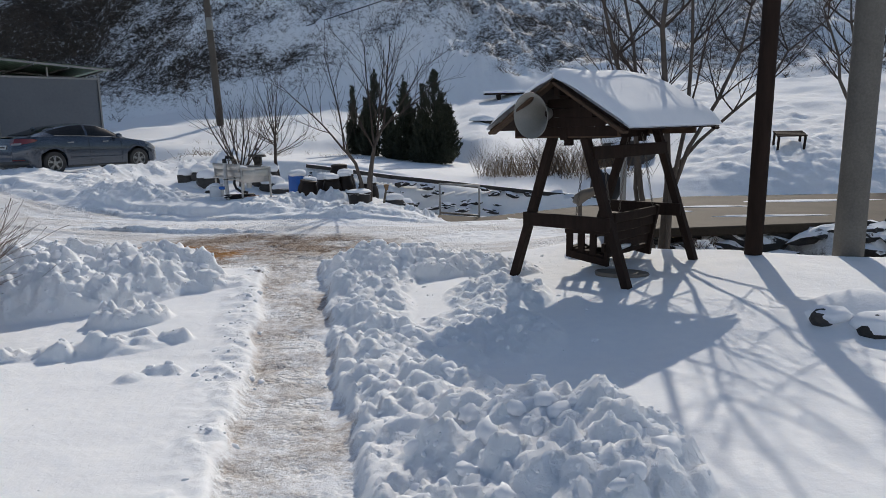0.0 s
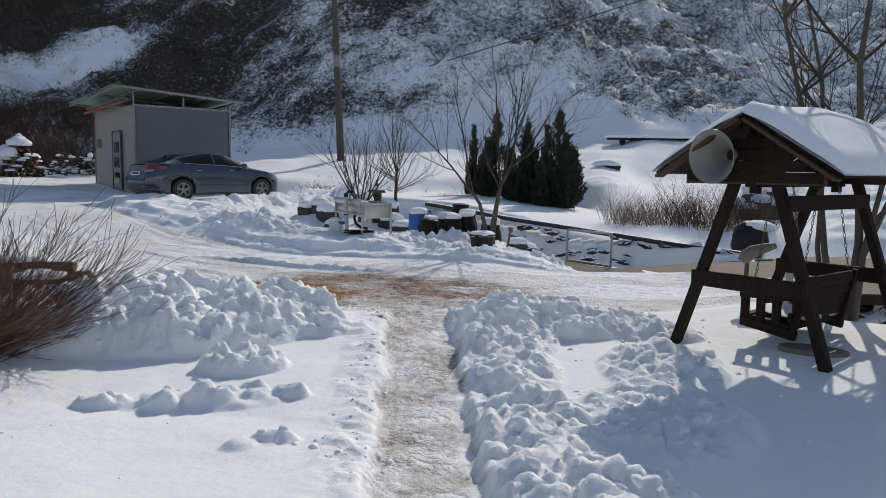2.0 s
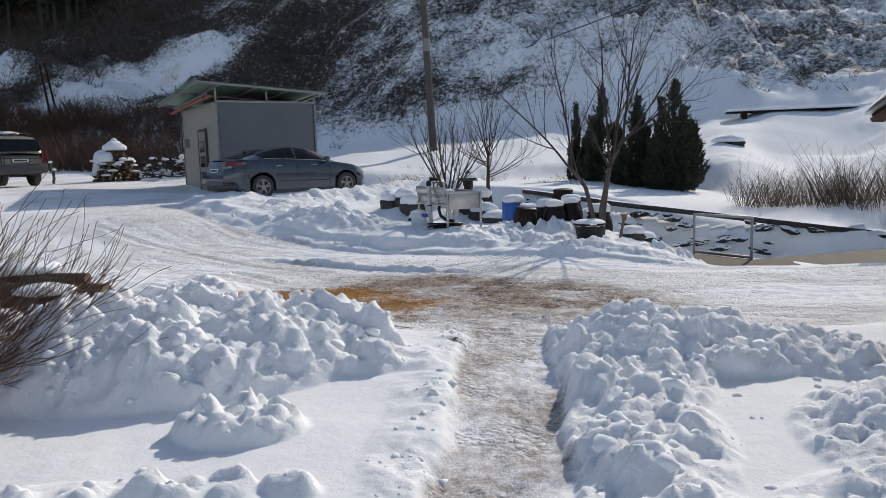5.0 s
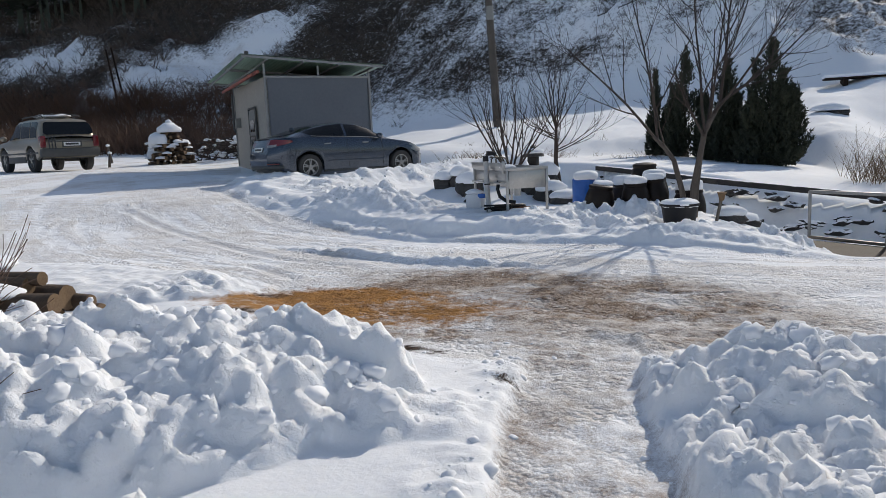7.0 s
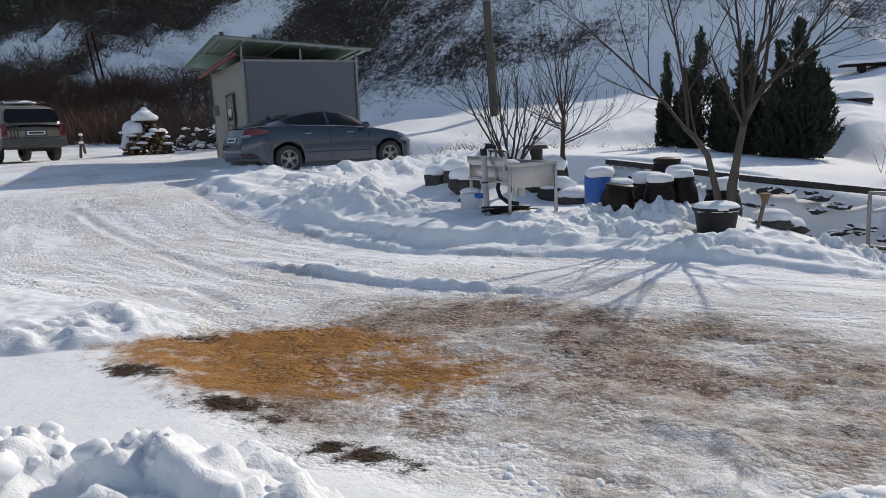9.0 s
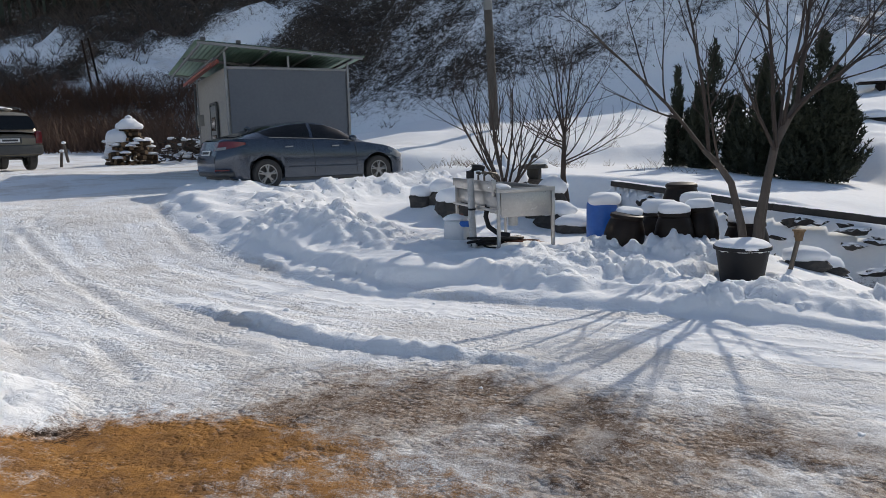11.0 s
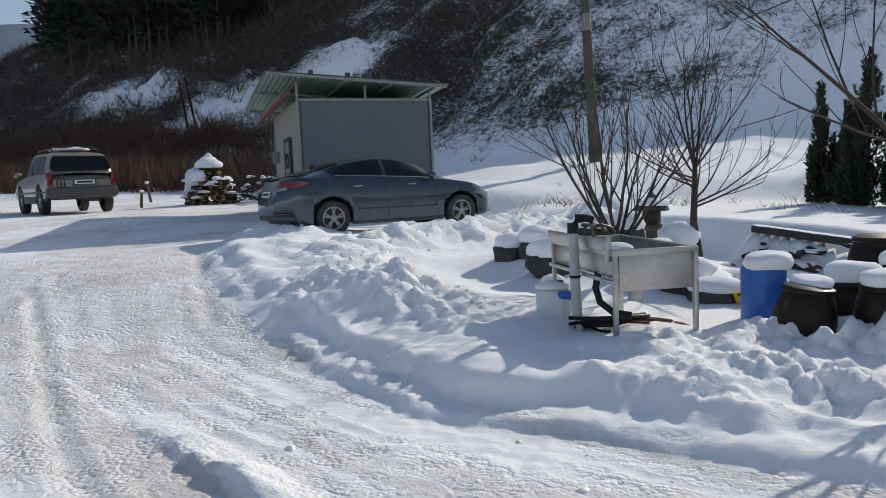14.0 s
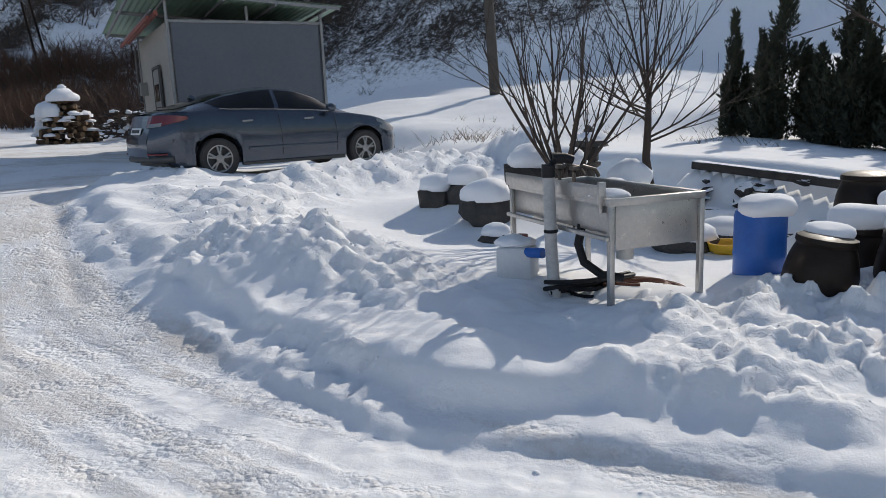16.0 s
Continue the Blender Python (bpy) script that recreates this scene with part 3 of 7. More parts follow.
    z = z + fade(d, -2, 10) * (1.5 * fbm(x, y, 14, 11, 3) + 1.5 * fbm(x, y, 3.0, 21, 4, 0.6) + 0.5 * clods(x, y, 1.5, 23) + 0.4 * clods(x, y, 0.8, 25) * fade(x, -12, -2))
    z = z + 26 * fade(-y, 40, 120) + 0.3 * fade(y, 29, 33) * fbm(x, y, 6, 141, 3)
    return z


def creek_cut(x, y):
    d, along, _ = seg_dist(x, y, CREEK)
    half = np.interp(along, [0, 0.6, 5.8, 10.8, 14.3, 40], [0.35, 0.7, 0.9, 1.9, 2.75, 2.75])
    return 1 - fade(d, half * (0.45 + 0.40 * fade(x, 2, 3.5)), half * (1.35 - 0.25 * fade(x, 2, 3.5))), d


def piles(x, y):
    """Shovelled and ploughed heaps: their height, and how broken their surface is."""
    heaps = [  # x, y, half length, half width, height, turn
        (-4.72, 7.82, 1.35, 0.92, 0.60, 24), (-5.85, 7.85, 0.95, 0.85, 0.42, 0), (-3.72, 8.42, 0.58, 0.50, 0.42, 40), (-3.40, 6.85, 0.34, 0.26, 0.15, 20),
        (-3.95, 5.70, 0.19, 0.12, 0.085, 10), (-3.52, 5.76, 0.15, 0.12, 0.07, 0), (-3.22, 5.95, 0.22, 0.14, 0.09, 30), (-2.98, 6.12, 0.17, 0.12, 0.06, 0), (-2.70, 6.22, 0.13, 0.09, 0.07, 0), (-3.45, 5.90, 0.7, 0.2, 0.03, 14), (-2.42, 5.30, 0.14, 0.09, 0.03, 0), (-2.58, 5.12, 0.10, 0.08, 0.025, 30), (-2.6, 2.5, 0.40, 0.22, 0.07, 20),
        (-1.12, 9.2, 0.95, 0.60, 0.34, -14), (-0.1, 9.2, 0.8, 0.4, 0.10, -22), (-1.3, 8.3, 0.5, 0.7, 0.12, 0), (-1.15, 7.1, 0.45, 0.8, 0.08, 0),
        (-0.85, 5.9, 0.5, 0.8, 0.085, 10), (-0.45, 4.7, 0.55, 0.8, 0.085, 14), (0.35, 3.55, 0.62, 0.75, 0.25, 24), (0.0, 2.7, 0.62, 0.8, 0.11, 0), (0.5, 1.6, 0.8, 0.8, 0.16, 0),
        (0.05, 6.3, 0.6, 0.8, 0.07, 0), (0.2, 7.7, 0.5, 0.7, 0.08, 0), (-3.2, 2.0, 0.45, 0.35, 0.10, 0), (-3.55, 17.25, 1.15, 0.42, 0.13, 20), (-3.30, 8.35, 0.36, 0.40, 0.11, 30), (-2.92, 8.42, 0.26, 0.28, 0.04, 0), (-7.4, 10.7, 1.3, 0.7, 0.10, 20), (-8.8, 11.3, 1.5, 0.9, 0.10, 0),
    ]
    h = np.zeros_like(x)
    for cx, cy, rx, ry, hh, a in heaps:
        ca, sa = math.cos(radians(a)), math.sin(radians(a))
        u, v = ((x - cx) * ca + (y - cy) * sa) / rx, (-(x - cx) * sa + (y - cy) * ca) / ry
        d2 = u * u + v * v
        h = np.maximum(h, hh * np.clip(1 - (d2 * 0.75) ** (1.0 if hh > 0.3 else 2.0), 0, 1) ** 0.8)
    rough = np.clip(h / 0.10, 0, 1) * (1 - 0.75 * fade(-x, 6.6, 7.2))
    d, along, side = seg_dist(x, y, BANK)
    inn = np.where(side < 0, d, -d)            # metres behind the ploughed edge
    wig = 0.35 * fbm(x, y, 1.6, 33, 3)
    kr = fade(x, -5.3, -4.3)
    lip = inn - np.interp(along, [0, 5.0, 6.4, 7.2, 8.2, 9.6, 11, 16], [0.38, 0.38, 0.36, 0.08, 0.14, 0.32, 0.50, 0.3]) + 0.25 * wig + 0.10 * fbm(x, y, 0.3, 45, 2)
    soft_lip = 0.05 + 0.10 * kr
    left = 0.05 * fade(lip, -0.42, -0.32) + 0.165 * fade(lip, -0.06 - soft_lip, 0.02 + soft_lip) * (1 - 0.35 * fade(lip, 0.12, 0.7)) + 0.05 * np.exp(-((lip - 1.0 + wig) / 0.4) ** 2)
    heap = 0.05 * fade(lip, -0.42, -0.30) + (0.11 * fade(lip, -0.15, 0.08) + 0.04 * fade(lip + wig, 0.1, 0.7) - 0.06 * fade(lip, 0.6, 1.2)) * (1 - fade(inn, 2.2, 3.2))
    ridge = (left * (1 - fade(inn, 1.8, 3.2)) * (1 - kr) + heap * kr) * np.clip(0.95 + 0.5 * fbm(along, inn * 0.3, 1.5, 31, 3), 0.6, 1.3)
    ridge = ridge + 0.05 * fade(inn, 0, 0.5) * (1 - fade(inn, 1.5, 3)) * fbm(x, y, 0.45, 35, 3)
    ridge = ridge + 0.16 * fade(inn, 0.0, 0.4) * (1 - fade(inn, 2.0, 3.0)) * fade(x, -6.4, -5.2) * (clods(x, y, 0.30, 47) * np.clip(0.4 + 2 * fbm(x, y, 0.9, 49, 2), 0, 1) + 0.8 * clods(x, y, 0.14, 57))
    ridge = ridge * (1 - 0.62 * fade(x, -3.6, -2.9) * fade(y, 15.6, 16.3))
    ridge = ridge * fade(x, -18, -14) * (1 - fade(x, -1.6, -0.4))
    h = np.maximum(h, ridge)
    big = rough.copy()
    rough = np.maximum(rough, 1.1 * np.clip(ridge / 0.09, 0, 1) * (0.25 + 1.8 * np.clip(fbm(x, y, 1.1, 39, 2) + 0.25, 0, 1)) * (1 - fade(inn, 1.3, 2.4)) * (0.8 * fade(lip, -0.42, -0.3) * (1 - 0.75 * fade(lip, -0.1, 0.05) * (1 - fade(lip, 0.3, 0.7)))))
    shovelled = fade(x, -6.0, -5.0) * (1 - fade(x, -2.4, -1.8)) * fade(inn, 0.25, 0.5) * (1 - fade(inn, 1.7, 2.3))
    rough = np.maximum(rough, shovelled * np.clip(0.55 + 1.6 * fbm(x, y, 0.9, 55, 2), 0, 1))
    d2, al2, _ = seg_dist(x, y, [(-8.6, 17.2), (-10.3, 19.2), (-10.6, 21.4), (-8.9, 24.2), (-8.0, 25.4)])
    r2 = 0.34 * np.exp(-(d2 / 0.75) ** 2) * (0.8 + 0.5 * fbm(x, y, 1.1, 37, 2))
    h = np.maximum(h, r2)
    rough = np.maximum(rough, np.clip(r2 / 0.2, 0, 1))
    big = np.maximum(big, 0.5 * np.clip(r2 / 0.2, 0, 1))
    d3, al3, side3 = seg_dist(x, y, BERM)
    s3 = side3 * d3 + 0.10 * fbm(x, y, 0.8, 41, 3)
    r3 = 0.085 * fade(s3, -0.05, 0.05) * (1 - fade(s3, 0.08, 0.42)) * fade(al3, 0.05, 1.2) * np.clip(0.9 + 1.2 * fbm(x, y, 0.7, 43, 3), 0.25, 1.25) * (d3 < 0.6)
    h = np.maximum(h, r3)
    rough = np.maximum(rough, np.clip(r3 / 0.2, 0, 0.5))
    return h, rough, inn, along, big


def brush_cover(x, y):
    """How thickly leafless scrub covers the hillside: broken clumps, with open snow between them."""
    thin = fade(x, -24, -8)
    clump = np.clip(0.89 + 0.06 * (1 - fade(x, -34, -22)) - 0.14 * thin + 0.62 * fbm(0.55 * (0.9 * x + 0.43 * y), 1.15 * (0.9 * y - 0.43 * x), 3.4, 133, 4, 0.65) + 0.14 * fbm(x, y, 12, 131, 2), 0.05, 1)
    foot = fade(y - 1.5 * fbm(x, y, 7, 143, 3) - 2.5 * fade(x, -12, -7) * (1 - fade(x, -2, 2)), 43.5, 47.5)
    band = np.exp(-(((y - 53.0 - 0.55 * (x + 44)) / (2.7 + 1.6 * fbm(x, y, 4, 137, 3))) ** 2)) * fade(x, -54, -50) * (1 - fade(x, -39, -34))
    band = np.maximum(band, np.exp(-(((y - 54.0) / 1.8) ** 2)) * fade(x, -70, -66) * (1 - fade(x, -59, -56)))
    return clump * foot * (1 - 0.95 * band) * (1 - 0.2 * fade(x, 2, 14))


def land(x, y):
    """Height of the snow surface and what covers it (packed, dirt, dust, earth with the creek's painted shade)."""
    z = lie(x, y)
    h, rough, inn, balong, big = piles(x, y)
    pd, palong, pside = seg_dist(x, y, PATHWAY)
    wob = 0.10 * fbm(x, y, 0.45, 51, 4)
    walkway = 1 - fade(pd + wob, 0.31, 0.40)
    south = 9.75 + 0.3 * fbm(x, y, 1.2, 53, 2) + np.interp(x, [-12, -7, -4, -2, 0, 3], [1.9, 1.5, -0.4, -0.6, 0.4, 1.9])
    road = fade(y - south, -0.25, 0.45) * (1 - fade(inn + wob, -0.15, 0.15)) * (1 - fade(y + 0.35 * x, 17.0, 19.0) * fade(x, -2, 1))
    road = road * (1 - fade(-x, 40, 60))
    west = fade(-x, 13, 15.5) * fade(y + 0.25 * x, 10.5, 13.0) * (1 - fade(y + 0.45 * x, 15.5, 18.0)) * (1 - fade(-x, 38, 48))
    road = np.maximum(road, west)
    flat = np.maximum(walkway, road)
    deep = 0.07 * (1 - flat) * (1 - fade(y, 60, 90)) * (1 - 0.6 * fade(y, 13, 17))
    soft = 0.035 * fbm(x, y, 1.8, 61, 3) + 0.012 * fbm(x, y, 0.35, 63, 2)
    broken = clods(x, y, 0.46, 71) * 0.42 * np.clip(0.05 + big * 1.2, 0, 1) + clods(x, y, 0.24, 81) * 0.85 + clods(x, y, 0.12, 91) * 0.95 + clods(x, y, 0.065, 93) * 0.95 - 0.05 * big
    edge_spill = np.clip(1 - np.abs(pd - 0.50) / 0.28, 0, 1) * np.where(pside > 0, 0.45, 0.75) * fade(y, 1.0, 2.5) * (1 - fade(y, 10, 11))
    rough2 = np.maximum(rough, edge_spill * (0.4 + 1.2 * np.clip(fbm(x, y, 0.6, 97, 2) + 0.35, 0, 1)))
    open_road = 1 - road * 0.75
    hh = h * (0.35 + 0.65 * fade(pd, 0.3, 0.9)) * (1 - 0.95 * walkway)
    z = z + deep + soft * (1 - 0.6 * flat) + hh * (0.82 + 0.3 * fbm(x, y, 0.5, 99, 2)) + broken * rough2 * (1 - 0.9 * walkway) * (0.55 + 0.45 * open_road)
    # ruts and shoe marks in what is trodden
    wind = inn + 0.5 * vnoise(x, y, 5.0, 101) + 0.10 * fbm(x, y, 0.9, 102, 2)
    rut = fbm(wind, balong * 0.10, 0.30, 103, 4, 0.6)
    tread = fbm(wind, balong * 0.05, 0.11, 117, 3, 0.6)
    crumb = np.clip(fbm(x, y, 1.3, 104, 3) + 0.6 * fbm(wind, balong * 0.15, 0.5, 119, 2), 0, 0.5) * 2
    z = z + road * ((0.026 * rut + 0.012 * tread) * np.clip(0.5 + 1.6 * fbm(x, y, 2.2, 121, 2), 0.1, 1.3) + 0.008 * fbm(x, y, 0.11, 105, 3) + 0.010 * fbm(x, y, 0.42, 107, 3) + crumb * (0.30 * clods(x, y, 0.13, 108) + 0.14 * clods(x, y, 0.075, 110)))
    z = z + walkway * (0.022 * fbm(x, y, 0.16, 109, 4) + 0.012 * fbm(pd * 3, palong * 0.25, 0.12, 111, 2))
    groove, worn = np.zeros_like(x), np.zeros_like(x)
    for line in TRACKS:
        dt = seg_dist(x, y, line)[0] + 0.03 * fbm(x, y, 0.25, 115, 2)
        groove = np.maximum(groove, np.exp(-(dt / 0.07) ** 2))
        worn = np.maximum(worn, np.exp(-(dt / 0.5) ** 2))
        z = z + road * 0.010 * np.exp(-((dt - 0.15) / 0.06) ** 2)
    z = z - road * 0.02 * groove
    cut, cd = creek_cut(x, y)
    z = z * (1 - cut) + np.minimum(z, -0.75 - 1.2 * fade(x, 1.5, 4) + 0.25 * fbm(x, y, 0.6, 113, 3)) * cut
    packed = np.maximum(walkway * (0.44 + 0.6 * fbm(x, y, 0.5, 153, 4)), road * (0.52 + 0.75 * np.clip(rut + 0.05, -0.4, 0.5) + 0.5 * tread + 0.45 * fbm(x, y, 1.8, 129, 4) - 0.5 * crumb))
    packed = np.maximum(packed, 0.8 * groove * road) + 0.3 * worn * road
    e = ((x + 3.2) / 1.95) ** 2 + ((y - 11.35 + 0.10 * (x + 3.2)) / 1.0) ** 2
    e = e + 1.1 * fbm(x, y, 0.9, 155, 4)
    packed = np.maximum(packed, road * np.clip(1.7 - 0.45 * e, 0, 1) * (0.8 + 0.6 * fbm(x, y, 0.8, 159, 3))) * (1 - np.clip(rough * 1.6, 0, 1))
    dirt = np.clip(1.15 - 0.5 * e, 0, 0.92) * (0.85 + 0.9 * fbm(x, y, 0.7, 121, 3))
    e2 = ((x + 4.9) / 1.55) ** 2 + ((y - 10.8 - 0.02 * (x + 4.9)) / 0.80) ** 2
    e2 = e2 + 0.65 * fbm(x, y, 0.7, 157, 4)
    dust = np.clip(1.25 - 0.95 * e2, 0, 1) * (0.95 + 0.6 * fbm(x, y, 0.5, 123, 3))
    e3 = ((x + 4.3) / 1.3) ** 2 + ((y - 10.1) / 0.42) ** 2
    dirt = np.maximum(dirt, np.clip(1.0 - 0.85 * e3, 0, 1) * (0.75 + 1.2 * fbm(x, y, 0.45, 125, 3)))
    dirt = dirt * (1 - np.clip(rough * 2, 0, 1))
    dirt = np.maximum(dirt, walkway * (0.34 + 0.55 * fbm(x, y, 0.6, 161, 3)))
    dust = dust * (1 - np.clip(rough * 2, 0, 1))
    # patchy earth in the creek; beyond x 1.5 solid dark, painting the void's shade
    earth_and_shade = cut * np.clip(0.05 + 1.1 * fbm(x, y, 0.8, 127, 3) + 1.6 * fade(x, 1.5, 3.0), 0, 1)
    earth_and_shade = np.maximum(earth_and_shade, (0.75 + 0.12 * (1 - fade(x, -34, -22)) - 0.10 * fade(x, -13, -4)) * brush_cover(x, y))
    lane_u = np.where(walkway > 0.3, pd * 2.0, inn + 0.15 * fbm(x, y, 1.2, 151, 2))
    lane_v = np.where(walkway > 0.3, palong * 5.0, balong)
    broken_up = np.clip(rough2, 0, 1) * (1 - walkway)
    wet = np.zeros_like(x)                      # bare wet soil round the sawdust
    for cx, cy, rx, ry in ((-4.55, 9.86, 0.55, 0.26), (-3.75, 9.62, 0.45, 0.20), (-6.1, 11.05, 0.5, 0.22), (-5.6, 10.15, 0.35, 0.16), (-2.75, 9.05, 0.16, 0.12)):
        wet = np.maximum(wet, np.exp(-((x - cx) / rx) ** 2 - ((y - cy) / ry) ** 2))
    wet = np.clip(0.9 * wet + 0.55 * fbm(x, y, 0.28, 165, 3) * wet - 0.12, 0, 1) * (1 - np.clip(rough * 2, 0, 1))
    return z, packed, dirt, dust, earth_and_shade, lane_u, lane_v, broken_up, wet


def height(x, y):
    return float(land(np.array([float(x)]), np.array([float(y)]))[0][0])


def spread(edges):
    """Grid lines: (from, to, step) stretches, widening towards the horizon."""
    out = []
    for a, b, s in edges:
        out += list(np.arange(a, b - 1e-6, s))
    return np.array(out + [edges[-1][1]])


def widen(start, stop, first, ratio):
    out, p, s = [], start, first
    while p < stop:
        p += s
        s *= ratio
        out.append(p)
    return out


gx = spread([(-26, -14, 0.25), (-14, -9.5, 0.09), (-9.5, -5.5, 0.038), (-5.5, 2.3, 0.026), (2.3, 5, 0.06), (5, 12, 0.12), (12, 14, 0.2)])
gx = np.concatenate([-np.array(widen(26, 2500, 0.5, 1.06))[::-1], gx, np.array(widen(14, 2500, 0.4, 1.06))])
gy = spread([(-4, 1.2, 0.15), (1.2, 10.6, 0.028), (10.6, 17.3, 0.036), (17.3, 24, 0.10), (24, 32, 0.16), (32, 43, 0.28), (43, 70, 0.33), (70, 90, 0.7)])
gy = np.concatenate([-np.array(widen(4, 2500, 0.6, 1.12))[::-1], gy, np.array(widen(90, 2500, 1.5, 1.09))])
X, Y = np.meshgrid(gx, gy)
Z, PK, DI, DU, EA, LU, LV, BR, WE = land(X.ravel(), Y.ravel())
nx, ny = len(gx), len(gy)
me = bpy.data.meshes.new("ground")
me.vertices.add(nx * ny)
me.vertices.foreach_set("co", np.stack([X.ravel(), Y.ravel(), Z], 1).astype(np.float32).ravel())
ii = (np.arange(ny - 1)[:, None] * nx + np.arange(nx - 1)[None, :]).ravel()
quads = np.stack([ii, ii + 1, ii + 1 + nx, ii + nx], 1).astype(np.int32)
me.loops.add(quads.size)
me.loops.foreach_set("vertex_index", quads.ravel())
me.polygons.add(len(quads))
me.polygons.foreach_set("loop_start", np.arange(0, quads.size, 4, dtype=np.int32))
me.polygons.foreach_set("use_smooth", np.ones(len(quads), dtype=bool))
me.update(calc_edges=True)
ca = me.color_attributes.new("cover", "FLOAT_COLOR", "POINT")
ca.data.foreach_set("color", np.stack([PK, DI, DU, EA], 1).clip(0, 1).astype(np.float32).ravel())
broken_map = me.attributes.new("broken", "FLOAT", "POINT")
broken_map.data.foreach_set("value", BR.astype(np.float32))
wet_map = me.attributes.new("wet", "FLOAT", "POINT")
wet_map.data.foreach_set("value", WE)
lane_map = me.uv_layers.new(name="lane")
lane_map.data.foreach_set("uv", np.stack([LU, LV], 1)[quads.ravel()].astype(np.float32).ravel())
me.materials.append(M["ground"])
ground = tagged(new("ground", me), "snow-covered ground with a trodden path, ploughed road and hillside", "ground", kind="structure")


# ---- bridge slab, gate and creek walls ----
slab = single("bridge_slab", Geo().prism([(-1.15, 15.0), (-0.95, 17.6), (0.05, 16.95), (5.8, 21.3), (18, 21.0), (18, 15.6), (7.3, 15.25), (4.0, 14.75), (1.6, 14.5)], -0.46, -0.27), "wetroad",
              "wet concrete road slab over the creek, bare of snow", "road", kind="structure")
mod = slab.modifiers.new("edge", "BEVEL")
mod.width, mod.segments = 0.03, 2


# ---- garden swing ----
SU, SV = Vector((0.769, -0.639, 0)), Vector((0.639, 0.769, 0))
SC = Vector((1.53, 8.85, 0))


def sw(u, v, z):
    return SC + SU * u + SV * v + Vector((0, 0, z))


def garden_swing():
    e = thing("garden_swing", (0, 0, 0), "dark-stained timber garden swing with a snow-laden gable roof", "swing")
    for v in (-0.84, 0.84):
        for s in (-1, 1):
            zb = height(*sw(s * 0.775, v, 0).xy) - 0.12
            part("leg", Geo().beam(sw(s * 0.775, v, min(zb, -0.02)), sw(s * 0.17, v, 1.80), 0.085, 0.10, SV), "stain", e, smooth=False)
        part("cross_beam", Geo().beam(sw(-0.56, v - 0.06, 0.77), sw(0.56, v - 0.06, 0.77), 0.045, 0.15), "stain", e, smooth=False)
        part("tie_beam", Geo().beam(sw(-0.66, v - (0.07 if v < 0 else -0.07), 1.73), sw(0.66, v - (0.07 if v < 0 else -0.07), 1.74), 0.05, 0.10), "timber", e, smooth=False)
        part("king_post", Geo().beam(sw(0, v, 1.6), sw(0, v, 2.14), 0.08, 0.08, SV), "stain", e, smooth=False)
    part("upper_beam", Geo().beam(sw(0.31, -0.85, 1.52), sw(0.31, 0.85, 1.52), 0.05, 0.14), "stain", e, smooth=False)
    part("ridge_beam", Geo().beam(sw(0, -1.08, 2.19), sw(0, 1.08, 2.19), 0.07, 0.12), "stain", e, smooth=False)
    part("hanging_beam", Geo().beam(sw(0, -0.95, 1.72), sw(0, 0.95, 1.72), 0.09, 0.12), "stain", e, smooth=False)
    for s in (-1, 1):
        for k in range(7):                     # lapped roof boards
            a, b = k / 7, (k + 1) / 7 + 0.02
            u, z = 0.43 * s * (a + b), 2.31 - 0.265 * (a + b) - 0.012 * (k % 2)
            part("roof_board", Geo().beam(sw(u, -1.12, z), sw(u, 1.08, z), 0.155, 0.022, SU * (0.53 * s) + Vector((0, 0, 0.86)), 0.003), "stain", e, smooth=False)
        part("barge_board", Geo().beam(sw(0.02 * s, -1.13, 2.26), sw(0.84 * s, -1.13, 1.74), 0.03, 0.13, SV), "timber", e, "brown weathered barge board", smooth=False)
        part("barge_board", Geo().beam(sw(0.02 * s, 1.10, 2.26), sw(0.84 * s, 1.10, 1.74), 0.03, 0.13, SV), "stain", e, smooth=False)
    for k in range(5):                         # boarded gable, front and back
        for v in (-0.93, 0.93):
            w = 0.64 - 0.145 * k
            part("gable_board", Geo().beam(sw(-w, v, 1.75 + 0.10 * k), sw(w, v, 1.75 + 0.10 * k), 0.02, 0.096, bevel=0.003), "stain", e, smooth=False)
    rows = []
    n = 26
    for i in range(31):                        # thick snow on the roof, rounded at the eaves
        v = -1.16 + 2.28 * i / 30
        row = []
        for j in range(n + 1):
            q = -1 + 2 * j / n
            u = 0.90 * q
            base = 2.33 - 0.615 * abs(u)
            end = min(1.0, (1.14 - abs(v - 0.0)) / 0.14 + 0.12)
            lip = min(1.0, (1 - abs(q)) / 0.12)
            th = (0.125 + 0.012 * math.sin(3 * v + 1) + 0.02 * noise.noise(Vector((u * 2, v * 1.5, 3)))) * math.sqrt(max(0.0, lip)) * math.sqrt(max(0.02, end))
            soft = 0.045 * math.exp(-(u / 0.15) ** 2)
            row.append(sw(u, v, base + th - soft + 0.015))
        rows.append(row)
    g = Geo().grid(rows)
    lows = []
    for i in range(31):
        v = -1.16 + 2.28 * i / 30
        lows.append([sw(0.90 * (-1 + 2 * j / n), v, 2.33 - 0.615 * abs(0.90 * (-1 + 2 * j / n)) + 0.004) for j in range(n + 1)][::-1])
    g.grid(lows)
    part("roof_snow", g, "snow", e, "thick smooth snow layer", smooth="all")
    # seat, hung low
    seat_z = 0.37
    for k in range(5):
        part("seat_slat", Geo().beam(sw(-0.27 + 0.1 * k, -0.38, seat_z - 0.014 * k), sw(-0.27 + 0.1 * k, 0.68, seat_z - 0.014 * k), 0.094, 0.05, bevel=0.006), "stain", e, smooth=False)
